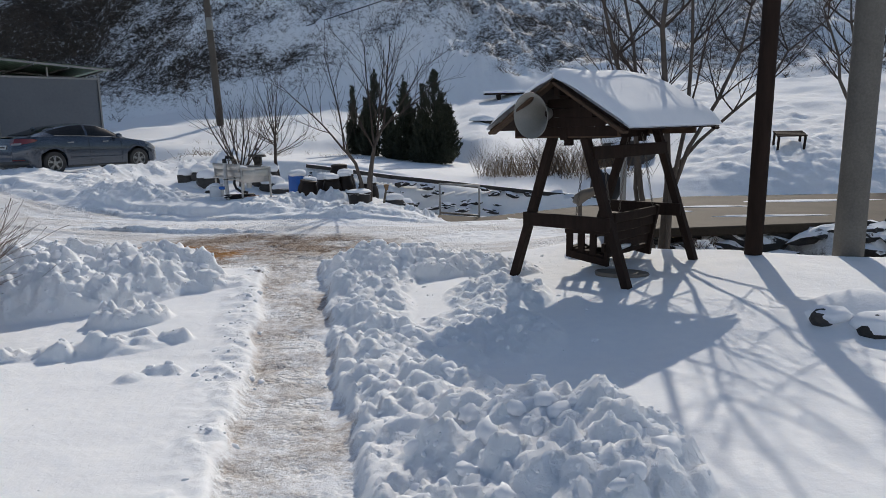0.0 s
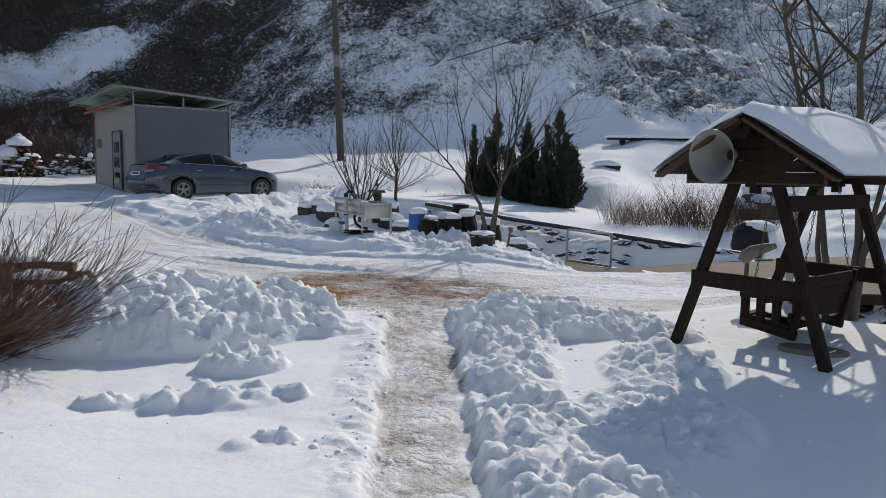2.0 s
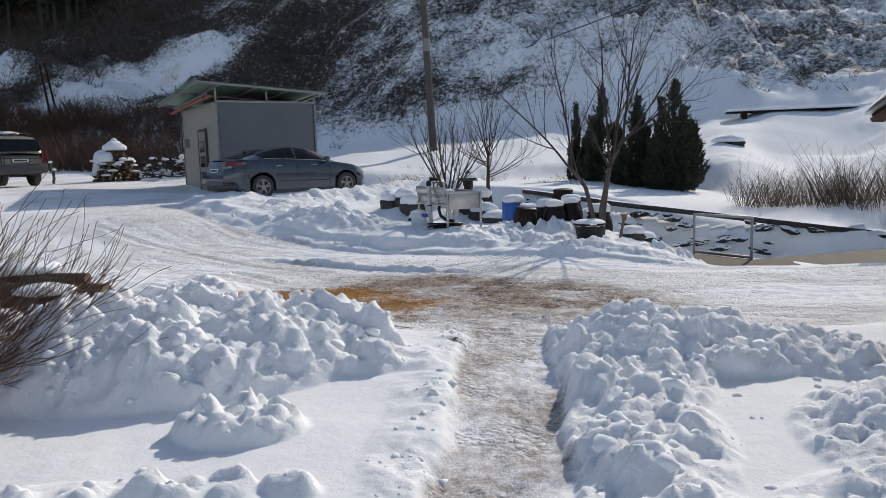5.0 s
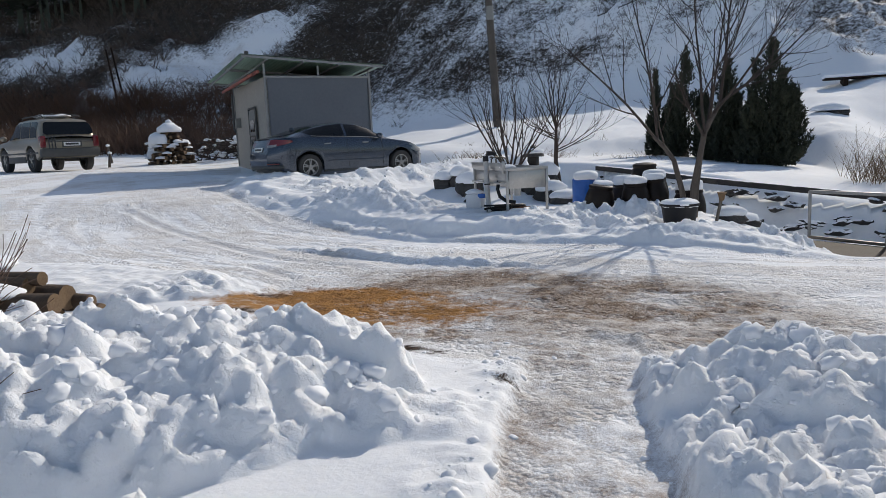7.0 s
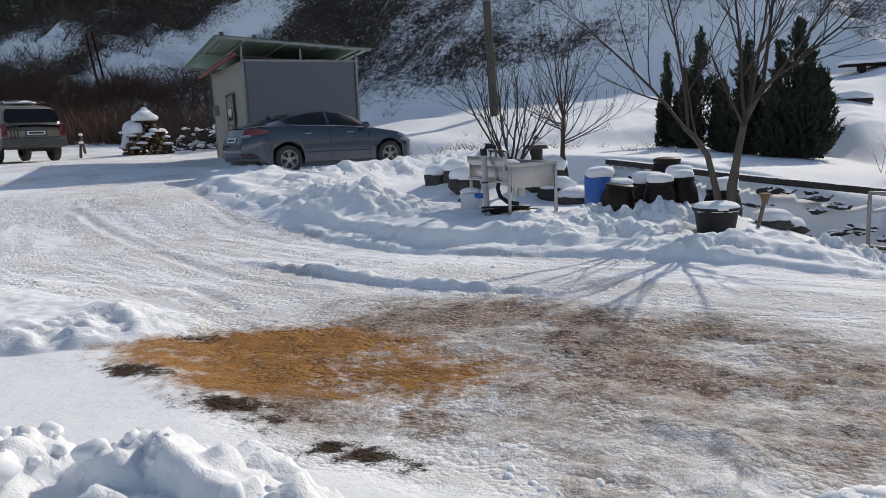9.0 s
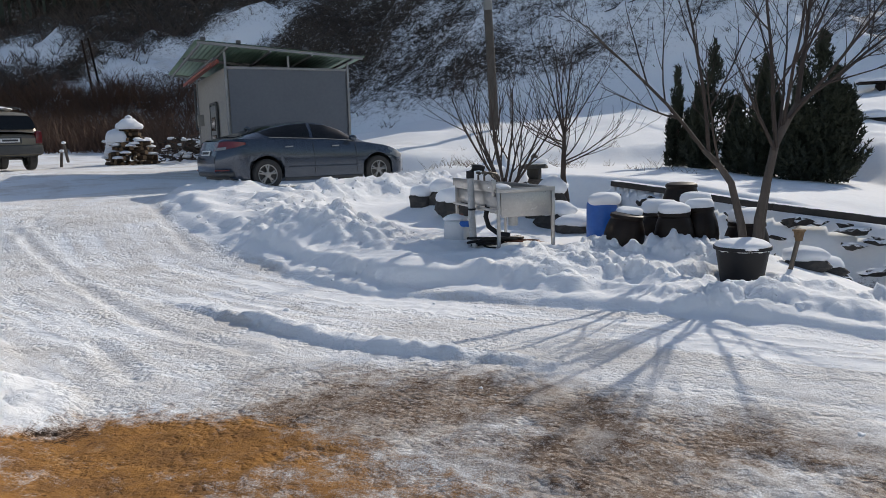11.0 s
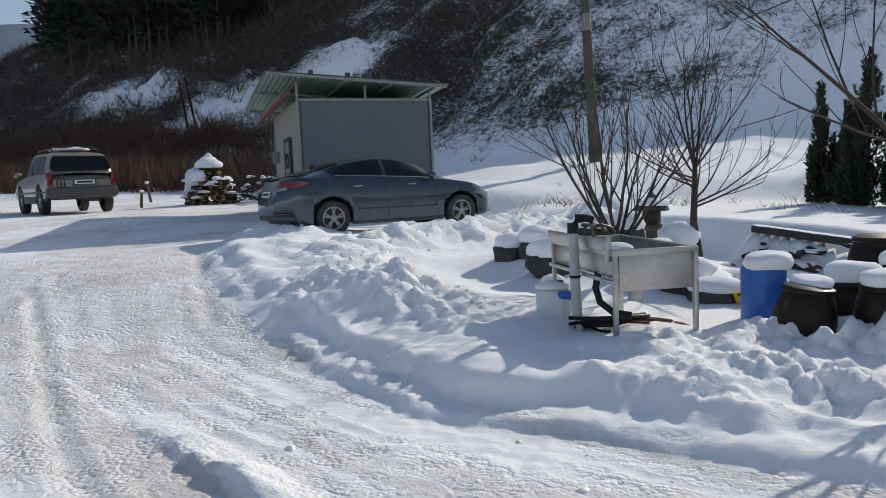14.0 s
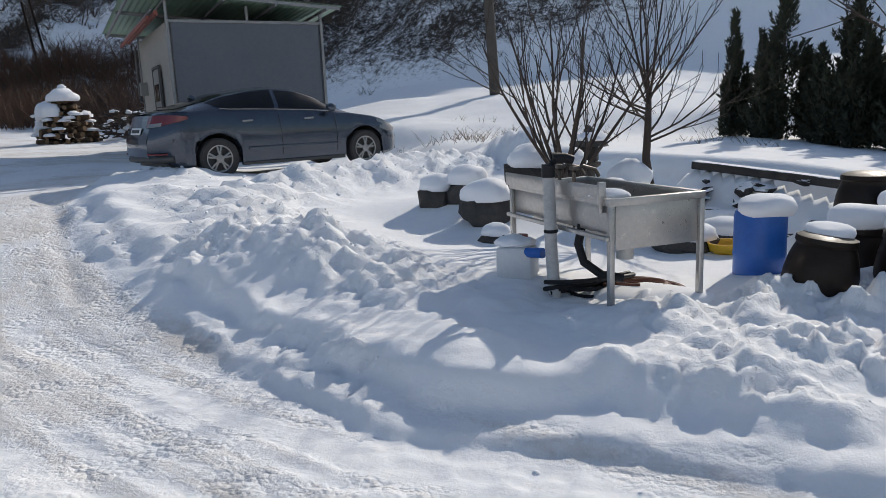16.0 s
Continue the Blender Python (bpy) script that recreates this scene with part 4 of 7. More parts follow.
    for k in range(4):
        part("back_slat", Geo().beam(sw(0.19 + 0.035 * k, -0.42, seat_z + 0.05 + 0.115 * k), sw(0.19 + 0.035 * k, 0.72, seat_z + 0.05 + 0.115 * k), 0.04, 0.108, bevel=0.012), "stain", e, smooth=False)
    for v in (-0.37, 0.66):
        part("arm_rail", Geo().beam(sw(-0.33, v, seat_z + 0.21), sw(0.26, v, seat_z + 0.24), 0.07, 0.05), "stain", e, smooth=False)
        part("seat_bearer", Geo().beam(sw(-0.31, v, seat_z - 0.05), sw(0.24, v, seat_z - 0.12), 0.06, 0.09), "stain", e, smooth=False)
        for u in (-0.28, -0.12, 0.04):
            part("arm_spindle", Geo().beam(sw(u, v, seat_z - 0.10), sw(u, v, seat_z + 0.21), 0.085, 0.035, SV), "stain", e, smooth=False)
        part("back_post", Geo().beam(sw(0.20, v, seat_z - 0.14), sw(0.32, v, seat_z + 0.46), 0.055, 0.055, SV), "stain", e, smooth=False)
    part("seat_snow", Geo().blob(sw(-0.06, 0.1, seat_z + 0.025), (0.26, 0.46, 0.04), 0.2, 3, 4.0, 0.0), "snow", e)
    for u, v in ((-0.22, -0.37), (0.3, -0.37), (-0.22, 0.66), (0.3, 0.66)):
        g = Geo()
        a, b = sw(u, v, seat_z + 0.2), sw(u * 0.35, v * 0.95, 1.70)
        n = int((b - a).length / 0.05)
        for k in range(n):                      # chain links, turned by quarters
            p, q = a.lerp(b, k / n), a.lerp(b, (k + 1.25) / n)
            side = (SU if k % 2 else SV) * 0.012
            g.tube([p, p.lerp(q, 0.3) + side, p.lerp(q, 0.7) + side, q, p.lerp(q, 0.7) - side, p.lerp(q, 0.3) - side, p], 0.0042, 5, False)
        part("chain", g, "iron", e)
    return e


garden_swing()


def horn_loudspeaker():
    e = thing("horn_loudspeaker", (0.585, 8.07, 1.93), "grey metal horn loudspeaker under the swing roof's gable", "loudspeaker")
    m = look((0, 0, 0), (-0.73, -0.68, -0.08)).to_3x3() @ Matrix.Rotation(math.pi, 3, "X")
    g = Geo().lathe((0, 0, 0), [(0.035, -0.36), (0.05, -0.29), (0.085, -0.20), (0.14, -0.11), (0.20, -0.03), (0.237, 0.012), (0.245, 0.02), (0.245, 0.028), (0.233, 0.022), (0.19, -0.028), (0.13, -0.108), (0.075, -0.20), (0.04, -0.29), (0.01, -0.34)], 40, m)
    part("horn", g, "horn", e)
    part("driver", Geo().lathe((0, 0, 0), [(0.02, -0.50), (0.06, -0.49), (0.062, -0.38), (0.04, -0.34)], 20, m), "horn", e)
    part("bracket", Geo().beam(m @ Vector((0, 0, -0.36)), m @ Vector((0, 0, -0.36)) + Vector((0.05, 0.05, -0.2)), 0.03, 0.006), "galv", e)


horn_loudspeaker()


# ---- poles ----
def round_pole(name, at, lean, r0, r1, hgt, mat, label):
    e = thing(name, at, label, "pole")
    pts = [Vector((lean[0] * k / 8, lean[1] * k / 8, hgt * k / 8)) for k in range(9)]
    part("shaft", Geo().tube(pts, [r0 + (r1 - r0) * k / 8 for k in range(9)], 18), mat, e)
    return e


P1 = round_pole("timber_pole", (3.43, 9.35, -0.5), (0.22, 0.0), 0.108, 0.095, 9.0, "stain", "dark brown timber pole standing in snow at the creek bank")
P2 = round_pole("concrete_pole", (4.60, 9.35, -0.5), (0.22, 0.0), 0.18, 0.150, 10.0, "concrete", "thick grey concrete utility pole in snow at the creek bank")
P3 = round_pole("utility_pole", (-12.2, 35.2, 1.7), (-0.36, 0.0), 0.18, 0.135, 8.2, "polewood", "grey concrete utility pole on the snowy field edge")
part("band", Geo().lathe((-0.21, 0, 4.7), [(0.158, 0), (0.163, 0.005), (0.16, 0.55), (0.156, 0.56)], 18), "horn", P3, "pale marker band")


# ---- shed ----
A0, FD, DD = Vector((-16.75, 25.51, 0)), Vector((0.629, 0.777, 0)), Vector((-0.777, 0.629, 0))


def sh(a, d, z):
    return A0 + FD * a + DD * d + Vector((0, 0, z))


def wall_panel(a0, d0, a1, d1, z0, z1, t=0.08):
    g = Geo()
    p, q = sh(a0, d0, 0), sh(a1, d1, 0)
    dirn = (q - p).normalized()
    nrm = Vector((-dirn.y, dirn.x, 0)) * t
    g.add([p + Vector((0, 0, z0)), q + Vector((0, 0, z0)), q + nrm + Vector((0, 0, z0)), p + nrm + Vector((0, 0, z0)), p + Vector((0, 0, z1)), q + Vector((0, 0, z1)), q + nrm + Vector((0, 0, z1)), p + nrm + Vector((0, 0, z1))],
          [(3, 2, 1, 0), (4, 5, 6, 7), (0, 1, 5, 4), (1, 2, 6, 5), (2, 3, 7, 6), (3, 0, 4, 7)])
    return g


def shed():
    L, D, zt, zb = 3.65, 5.0, 3.82, 0.45
    e = thing("shed", (0, 0, 0), "grey sandwich-panel shed with a pale green lean-to sheet roof", "shed")
    part("front_wall", wall_panel(0, 0, L, 0, zb, zt), "panel", e, "plain grey panel wall", smooth=False)
    part("end_wall", wall_panel(L, 0, L, D, zb, zt), "panel", e, smooth=False)
    part("rear_wall", wall_panel(L, D, 0, D, zb, zt), "panel", e, smooth=False)
    side = part("door_wall", wall_panel(0, D, 0, 0, zb, zt), "sidepanel", e, "cream panel wall", smooth=False)
    for a, d in ((0, 0), (L, 0), (0, D)):
        part("corner_trim", Geo().beam(sh(a, d, zb), sh(a, d, zt + 0.03), 0.07, 0.07, FD), "galv", e, smooth=False)
    part("top_trim", Geo().beam(sh(0, -0.01, zt), sh(L, -0.01, zt), 0.05, 0.07), "galv", e, smooth=False)
    door = part("door", Geo().beam(sh(-0.05, 1.9, 0.75), sh(-0.05, 1.9, 2.85), 0.95, 0.05, FD), "horn", e, "white metal door with glazed upper half", smooth=False)
    for z in (1.15, 1.75, 2.3):
        part("pane", Geo().beam(sh(-0.085, 1.6, z), sh(-0.085, 2.2, z), 0.02, 0.42), "glass", door, smooth=False)
    part("door_frame", Geo().beam(sh(-0.06, 1.40, 0.7), sh(-0.06, 1.40, 2.92), 0.06, 0.06, FD).beam(sh(-0.06, 2.42, 0.7), sh(-0.06, 2.42, 2.92), 0.06, 0.06, FD).beam(sh(-0.06, 1.40, 2.92), sh(-0.06, 2.42, 2.92), 0.06, 0.06), "cladding", e, smooth=False)
    part("drain_pipe", Geo().tube([sh(-0.12, 4.75, 3.6), sh(-0.14, 4.75, 3.3), sh(-0.14, 4.75, 2.3), sh(-0.14, 4.6, 2.2)], 0.04, 10), "cladding", e)
    part("meter_box", Geo().box(sh(-0.09, 4.2, 2.5), (0.2, 0.2, 0.35), Matrix.Rotation(radians(51), 3, "Z"), bevel=0.01), "horn", e)

    def rz(a, d):
        return 4.46 - 0.062 * (a + 0.55) - 0.055 * (d + 0.45)
    a0, a1, d0, d1 = -0.85, L + 0.40, -0.50, D + 0.75
    n = 70
    rows = [[sh(a0 + (a1 - a0) * i / n, d, rz(a0 + (a1 - a0) * i / n, d) + (0.018 if i % 2 else 0)) for i in range(n + 1)] for d in (d0, (d0 + d1) / 2, d1)]
    low = [[p - Vector((0, 0, 0.012)) for p in r][::-1] for r in rows]
    part("roof_sheet", Geo().grid(rows).grid(low), "roofsheet", e, "corrugated pale green sheet roof", smooth=False)
    part("roof_snow", Geo().grid([[sh(a, d, rz(a, d) + 0.03 + 0.03 * noise.noise(Vector((a, d, 0)))) for a in np.linspace(a0 + 0.5, a1 - 0.2, 12)] for d in np.linspace(d0 + 0.5, d1 - 0.1, 10)]), "snow", e, "thin snow", smooth="all")
    for d in (d0 + 0.05, 2.3, d1 - 0.1):
        part("purlin", Geo().beam(sh(a0 + 0.05, d, rz(a0, d) - 0.05), sh(a1 - 0.05, d, rz(a1, d) - 0.05), 0.05, 0.08), "galv", e, smooth=False)
    for a in (a0 + 0.1, 0.0, 1.2, 2.4, L):
        part("rafter", Geo().beam(sh(a, d0, rz(a, d0) - 0.11), sh(a, d1, rz(a, d1) - 0.11), 0.05, 0.07), "galv", e, smooth=False)
    for a, d in ((0, 0.02), (L / 2, 0.02), (L, 0.02), (0, D), (L, D)):
        part("roof_post", Geo().beam(sh(a, d, zt), sh(a, d, rz(a, d) - 0.1), 0.06, 0.06, FD), "galv", e, smooth=False)
    for k in range(5):
        a = a0 + 0.2 + 0.95 * k
        part("edge_bracket", Geo().box(sh(a, d0 - 0.02, rz(a, d0) + 0.05), (0.12, 0.1, 0.09), Matrix.Rotation(radians(51), 3, "Z"), bevel=0.01), "cladding", e, smooth=False)
    part("stored_rail", Geo().beam(sh(-0.22, -0.1, 3.98), sh(-0.32, 4.6, 3.78), 0.07, 0.10), "rustred", e, "red-painted steel sections under the eaves", smooth=False)
    part("stored_rail", Geo().beam(sh(-0.38, 0.1, 3.90), sh(-0.50, 4.6, 3.68), 0.06, 0.08), "rustred", e, smooth=False)
    part("stored_rail", Geo().beam(sh(-0.30, 0.0, 4.06), sh(-0.40, 4.6, 3.86), 0.05, 0.05), "galv", e, smooth=False)


shed()


# ---- vehicles ----
def interp(x, pts):
    return float(np.interp(x, [p[0] for p in pts], [p[1] for p in pts]))


def smooth_interp(x, pts):
    return (interp(x - 0.06, pts) + interp(x - 0.03, pts) + interp(x, pts) + interp(x + 0.03, pts) + interp(x + 0.06, pts)) / 5


def car(name, label, dims, deck, roof, paint, at, heading, ends=(0.62, 0.55), tumble=0.66, rake=0.16):
    """dims: length, width, ride height, rear axle, front axle, wheel radius. deck: the top line of the lower body; roof: of the cabin. x runs from the tail."""
    Ln, Wd, ride, ra, fa, wr = dims
    e = thing(name, at, label, "car", turn=heading)
    half = Wd / 2

    def w(x):
        q = min(1, max(0, min(x, Ln - x) / ends[1]))
        return half * (1 - (1 - ends[0]) * (1 - q) ** 2.4)

    def lean(p):
        """The tail panel leans forward above the bumper, and tucks in below it."""
        k = max(0, 1 - p.x / 0.7)
        d = rake * max(0, p.z - 0.66) / 0.4 + 0.10 * max(0, 0.42 - p.z) / 0.2
        return Vector((p.x + d * k, p.y, p.z))

    def zb(x):
        return smooth_interp(x, deck)

    def zr(x):
        return smooth_interp(x, roof)

    def arch(x):
        z = ride + 0.16 * max(0, 1 - x / 0.4) + 0.06 * max(0, 1 - (Ln - x) / 0.4)
        for ax in (ra, fa):
            d = abs(x - ax)
            if d < wr + 0.065:
                z = max(z, wr + math.sqrt((wr + 0.065) ** 2 - d * d))
        return z

    xs = sorted(set(list(np.linspace(0, Ln, 110)) + [ra - wr - 0.066, ra + wr + 0.066, fa - wr - 0.066, fa + wr + 0.066]))
    for s in (1, -1):
        rows = []
        for x in xs:
            a, t, k = arch(x), zb(x), w(x)
            z1 = max(a + 0.01, 0.42 * t + 0.58 * ride + 0.05)
            z2 = max(z1 + 0.01, 0.62 * t + 0.1)
            z3 = max(z2 + 0.01, t - 0.10)
            rows.append([Vector((x, s * k * 0.90, a)), Vector((x, s * k * 0.965, min(a + 0.05, z1))), Vector((x, s * k * 0.995, z1)), Vector((x, s * k, z2)), Vector((x, s * k * 0.975, z3)), Vector((x, s * k * 0.93, t - 0.015)), Vector((x, s * k * 0.80, t + 0.008)), Vector((x, s * k * 0.45, t + 0.022)), Vector((x, 0, t + 0.028))])
        if s < 0:
            rows = [r[::-1] for r in rows]
        rows = [[lean(p) for p in r] for r in rows]
        part("body_side", Geo().grid(rows), paint, e)
    part("tail_panel", Geo().grid([[lean(Vector((-0.025 * (1 - y * y), y * w(0), z))) for y in (-0.98, -0.6, 0, 0.6, 0.98)] for z in (arch(0), 0.42, 0.55, 0.66, 0.8, zb(0))]), paint, e)
    part("nose_panel", Geo().grid([[Vector((Ln, y * w(Ln), z)) for y in (0.98, 0.5, 0, -0.5, -0.98)] for z in (arch(Ln), 0.4, zb(Ln))]), paint, e)
    for ax_ in (ra, fa):
        part("wheel_arch", Geo().grid([[Vector((ax_ + (wr + 0.06) * math.cos(a), y, wr + (wr + 0.06) * math.sin(a))) for a in np.linspace(0, math.pi, 15)] for y in (-half * 0.92, -half * 0.4, half * 0.4, half * 0.92)]), "rubber", e)
    part("underbody", Geo().box((Ln / 2, 0, ride + 0.18), (Ln * 0.90, Wd * 0.80, 0.30)), "cladding", e, smooth=False)

    x0, x1 = roof[0][0], roof[-1][0]
    cx = np.linspace(x0, x1, 60)

    def side_pt(x, t, s, off=0.0):
        b, r = zb(x) - 0.01, max(zr(x), zb(x) + 0.002)
        top = r - 0.055 * min(1, (r - b) / 0.2)
        y = (w(x) * 0.905) * (1 - t) + (half * tumble) * t + 0.035 * math.sin(math.pi * t)
        return Vector((x, s * (y + off), b * (1 - t) + top * t))

    def top_pt(x, q, off=0.0):
        b, r = zb(x) - 0.01, max(zr(x), zb(x) + 0.002)
        top = r - 0.055 * min(1, (r - b) / 0.2)
        return Vector((x, q * half * tumble, top + (r - top) * (1 - abs(q) ** 2.6) + off))

    g = Geo()
    for s in (1, -1):
        rows = [[side_pt(x, t, s) for t in np.linspace(0, 1, 7)] for x in cx]
        g.grid(rows if s > 0 else [r[::-1] for r in rows])
    g.grid([[top_pt(x, q) for q in np.linspace(1, -1, 13)] for x in cx])
    part("cabin", g, paint, e)
    return e, dict(w=w, zb=zb, zr=zr, side=side_pt, top=top_pt, half=half, lean=lean, Ln=Ln, ra=ra, fa=fa, wr=wr)


def car_glass(e, f, name, x0, x1, s, lo=0.10, hi=0.90, n=16):
    rows = []
    for x in np.linspace(x0, x1, n):
        rows.append([f["side"](x, t, s, 0.008) for t in np.linspace(lo, hi, 5)])
    part(name, Geo().grid(rows if s > 0 else [r[::-1] for r in rows]), "glass", e, "dark tinted glass")


def car_pane(e, f, name, lower, upper, x0, x1, s, n=22):
    """Side window between two lines given as (x, z)."""
    rows = []
    for x in np.linspace(x0, x1, n):
        b, r = f["zb"](x) - 0.01, max(f["zr"](x), f["zb"](x) + 0.002)
        top = r - 0.055 * min(1, (r - b) / 0.2)
        lo, hi = interp(x, lower), interp(x, upper)
        rows.append([f["side"](x, min(0.97, max(0.02, (z - b) / max(0.02, top - b))), s, 0.008) for z in np.linspace(lo, max(lo + 0.001, hi), 5)])
    part(name, Geo().grid(rows if s > 0 else [r[::-1] for r in rows]), "glass", e, "dark tinted glass")


def car_wheel(e, x, y, r, s, spokes=5):
    m = Matrix.Rotation(radians(90), 3, "X")
    wheel = new("wheel")
    wheel.parent = e
    wheel.location = (x, y, r)
    part("tyre", Geo().lathe((0, 0, 0), [(r * 0.66, -0.10), (r * 0.9, -0.11), (r * 0.985, -0.09), (r, -0.05), (r, 0.05), (r * 0.985, 0.09), (r * 0.9, 0.11), (r * 0.66, 0.10)], 32, m, cap=False), "rubber", wheel)
    g = Geo().lathe((0, 0, 0), [(r * 0.66, -0.095), (r * 0.66, 0.095), (r * 0.60, 0.09), (r * 0.60, -0.09)], 32, m, cap=False)
    g.lathe((0, s * 0.085 * -1 * -1, 0), [(0.01, -0.02), (r * 0.2, -0.015), (r * 0.2, 0.015), (0.01, 0.02)], 16, m)
    for k in range(spokes):
        a = 2 * math.pi * k / spokes + 0.3
        c, q = math.cos(a), math.sin(a)
        for o in (-0.16, 0.16):
            c2, q2 = math.cos(a + o), math.sin(a + o)
            g.beam((c * r * 0.12, s * 0.085, q * r * 0.12), (c2 * r * 0.65, s * 0.075, q2 * r * 0.65), 0.03, 0.025, (0, 1, 0), 0.003)
    part("rim", g, "alloy", wheel, "silver alloy rim")
    # dark disc standing in for the shaded brake behind the spokes
    part("brake_shadow_plate", Geo().lathe((0, 0, 0), [(0.01, -0.01), (r * 0.61, -0.008), (r * 0.61, 0.008), (0.01, 0.01)], 24, m), "cladding", wheel)


def grey_sedan():
    Ln, ra, fa, wr = 4.57, 1.00, 3.70, 0.325
    wrp = Vector((-12.87, 22.04, 0))
    ax, out = Vector((0.5, 0.866, 0)), Vector((0.866, -0.5, 0))
    k = 1.07
    tail = wrp - ax * ra * k - out * 0.80 * k + Vector((0, 0, 0.93 - wr * k))
    e, f = car("sedan", "dark grey-blue metallic sedan parked behind ploughed snow", (Ln, 1.80, 0.20, ra, fa, wr),
               [(0, 1.02), (0.03, 1.06), (0.12, 1.075), (0.55, 1.09), (1.0, 1.085), (2.2, 1.02), (3.1, 0.99), (3.4, 0.965), (4.0, 0.875), (4.35, 0.74), (4.50, 0.62), (4.57, 0.50)],
               [(0.36, 1.09), (0.7, 1.195), (1.2, 1.345), (1.65, 1.425), (2.05, 1.455), (2.45, 1.43), (2.85, 1.305), (3.2, 1.13), (3.55, 0.945)], "carpaint",
               tail, math.degrees(math.atan2(ax.y, ax.x)))
    for s in (-1, 1):
        lower, upper = [(0.92, 1.205), (1.05, 1.13), (1.3, 1.095), (3.2, 1.035)], [(0.92, 1.21), (1.25, 1.315), (1.65, 1.372), (2.05, 1.385), (2.5, 1.345), (2.9, 1.21), (3.2, 1.04)]
        car_pane(e, f, "front_window", lower, upper, 2.12, 3.19, s)
        car_pane(e, f, "rear_window", lower, upper, 0.93, 2.04, s)
        part("window_trim", Geo().tube([f["side"](x, 0.12 + 0.05 * (x < 1.2), s, 0.012) for x in np.linspace(1.1, 3.1, 14)], 0.007, 6), "alloy", e)
        part("side_crease", Geo().beam((1.5, s * 0.897, 0.46), (3.15, s * 0.897, 0.45), 0.012, 0.05, bevel=0.004), "carpaint", e)
        for ax_ in (ra, fa):
            car_wheel(e, ax_, s * 0.80, wr, s)
        for x in (1.42, 2.52):
            part("door_handle", Geo().beam((x, s * 0.897, 0.895), (x + 0.18, s * 0.897, 0.90), 0.02, 0.03), "alloy", e)
        for x in (2.10, 3.14):
            part("door_seam", Geo().tube([(x, s * 0.885, 0.32), (x, s * 0.899, 0.50), (x - 0.01, s * 0.901, 0.72), (x - 0.03, s * 0.885, 0.92), (x - 0.03, s * 0.842, 1.0)], 0.004, 6), "ink", e)
        mir = part("mirror", Geo().blob((3.0, s * 0.98, 1.06), (0.09, 0.10, 0.07), 0.08, 2, 1.0), "carpaint", e)
        rows = []
        for q in np.linspace(0, 1, 18):
            x = max(0.0, (q - 0.3) / 0.7 * 0.52)
            y = f["w"](x) * (0.985 if q > 0.3 else 0.45 + 0.535 * q / 0.3) + (0.008 if q > 0.3 else 0)
            mid_, hh = 0.93 + 0.05 * q, 0.085 * (1 - max(0, q - 0.3) ** 1.6 * 1.4)
            rows.append([f["lean"](Vector((x - (0.014 if q <= 0.35 else 0), s * y, mid_ + hh * v))) for v in (-1, -0.3, 0.3, 1)])
        lens = part("tail_light", Geo().grid(rows if s < 0 else [r[::-1] for r in rows]), "redlens", e, "red wraparound tail light")
        part("clear_lens", Geo().grid([[p + Vector((-0.006, s * 0.004, -0.012)) for p in r[:2]] for r in rows[3:9]]), "galv", lens, "clear lower lens")
        part("reflector", Geo().tube([f["lean"](Vector((x, s * (f["w"](x) * 0.985 + 0.004), 0.44))) for x in (0.0, 0.06, 0.14, 0.22)], 0.016, 8), "redlens", e)
        part("head_light", Geo().grid([[Vector((x, s * (f["w"](x) * k + 0.008), z)) for k, z in ((0.99, 0.60), (0.985, 0.67), (0.95, f["zb"](x) - 0.03))] for x in np.linspace(3.98, 4.42, 8)]), "alloy", e)
        part("sill_trim", Geo().beam((1.4, s * 0.83, 0.22), (3.3, s * 0.83, 0.21), 0.04, 0.06), "cladding", e)
    part("rear_screen", Geo().grid([[f["top"](x, q, 0.008) for q in np.linspace(0.92, -0.92, 9)] for x in np.linspace(0.46, 1.26, 10)]), "glass", e)
    part("windscreen", Geo().grid([[f["top"](x, q, 0.008) for q in np.linspace(0.95, -0.95, 9)] for x in np.linspace(2.62, 3.42, 10)]), "glass", e)
    part("number_plate", Geo().box((0.02, 0, 0.80), (0.012, 0.50, 0.11), Matrix.Rotation(radians(20), 3, "Y"), bevel=0.003), "plate", e)
    part("plate_bars", Geo().box((0.012, 0, 0.80), (0.012, 0.38, 0.05), Matrix.Rotation(radians(20), 3, "Y")), "ink", e, smooth=False)
    part("rear_bumper", Geo().tube([f["lean"](Vector((x, y * f["w"](x), 0.36))) for x, y in ((0.30, -0.97), (0.08, -0.96), (-0.01, -0.7), (-0.02, 0), (-0.01, 0.7), (0.08, 0.96), (0.30, 0.97))], 0.055, 10), "cladding", e, "black lower bumper")
    part("aerial", Geo().blob((0.95, 0, 1.30), (0.08, 0.02, 0.05), 0.0, 1), "carpaint", e)
    part("hood_snow", Geo().blob((3.75, 0, 0.88), (0.35, 0.55, 0.025), 0.3, 3, 6.0), "snow", e)
    e.scale = (k, k, k)


grey_sedan()


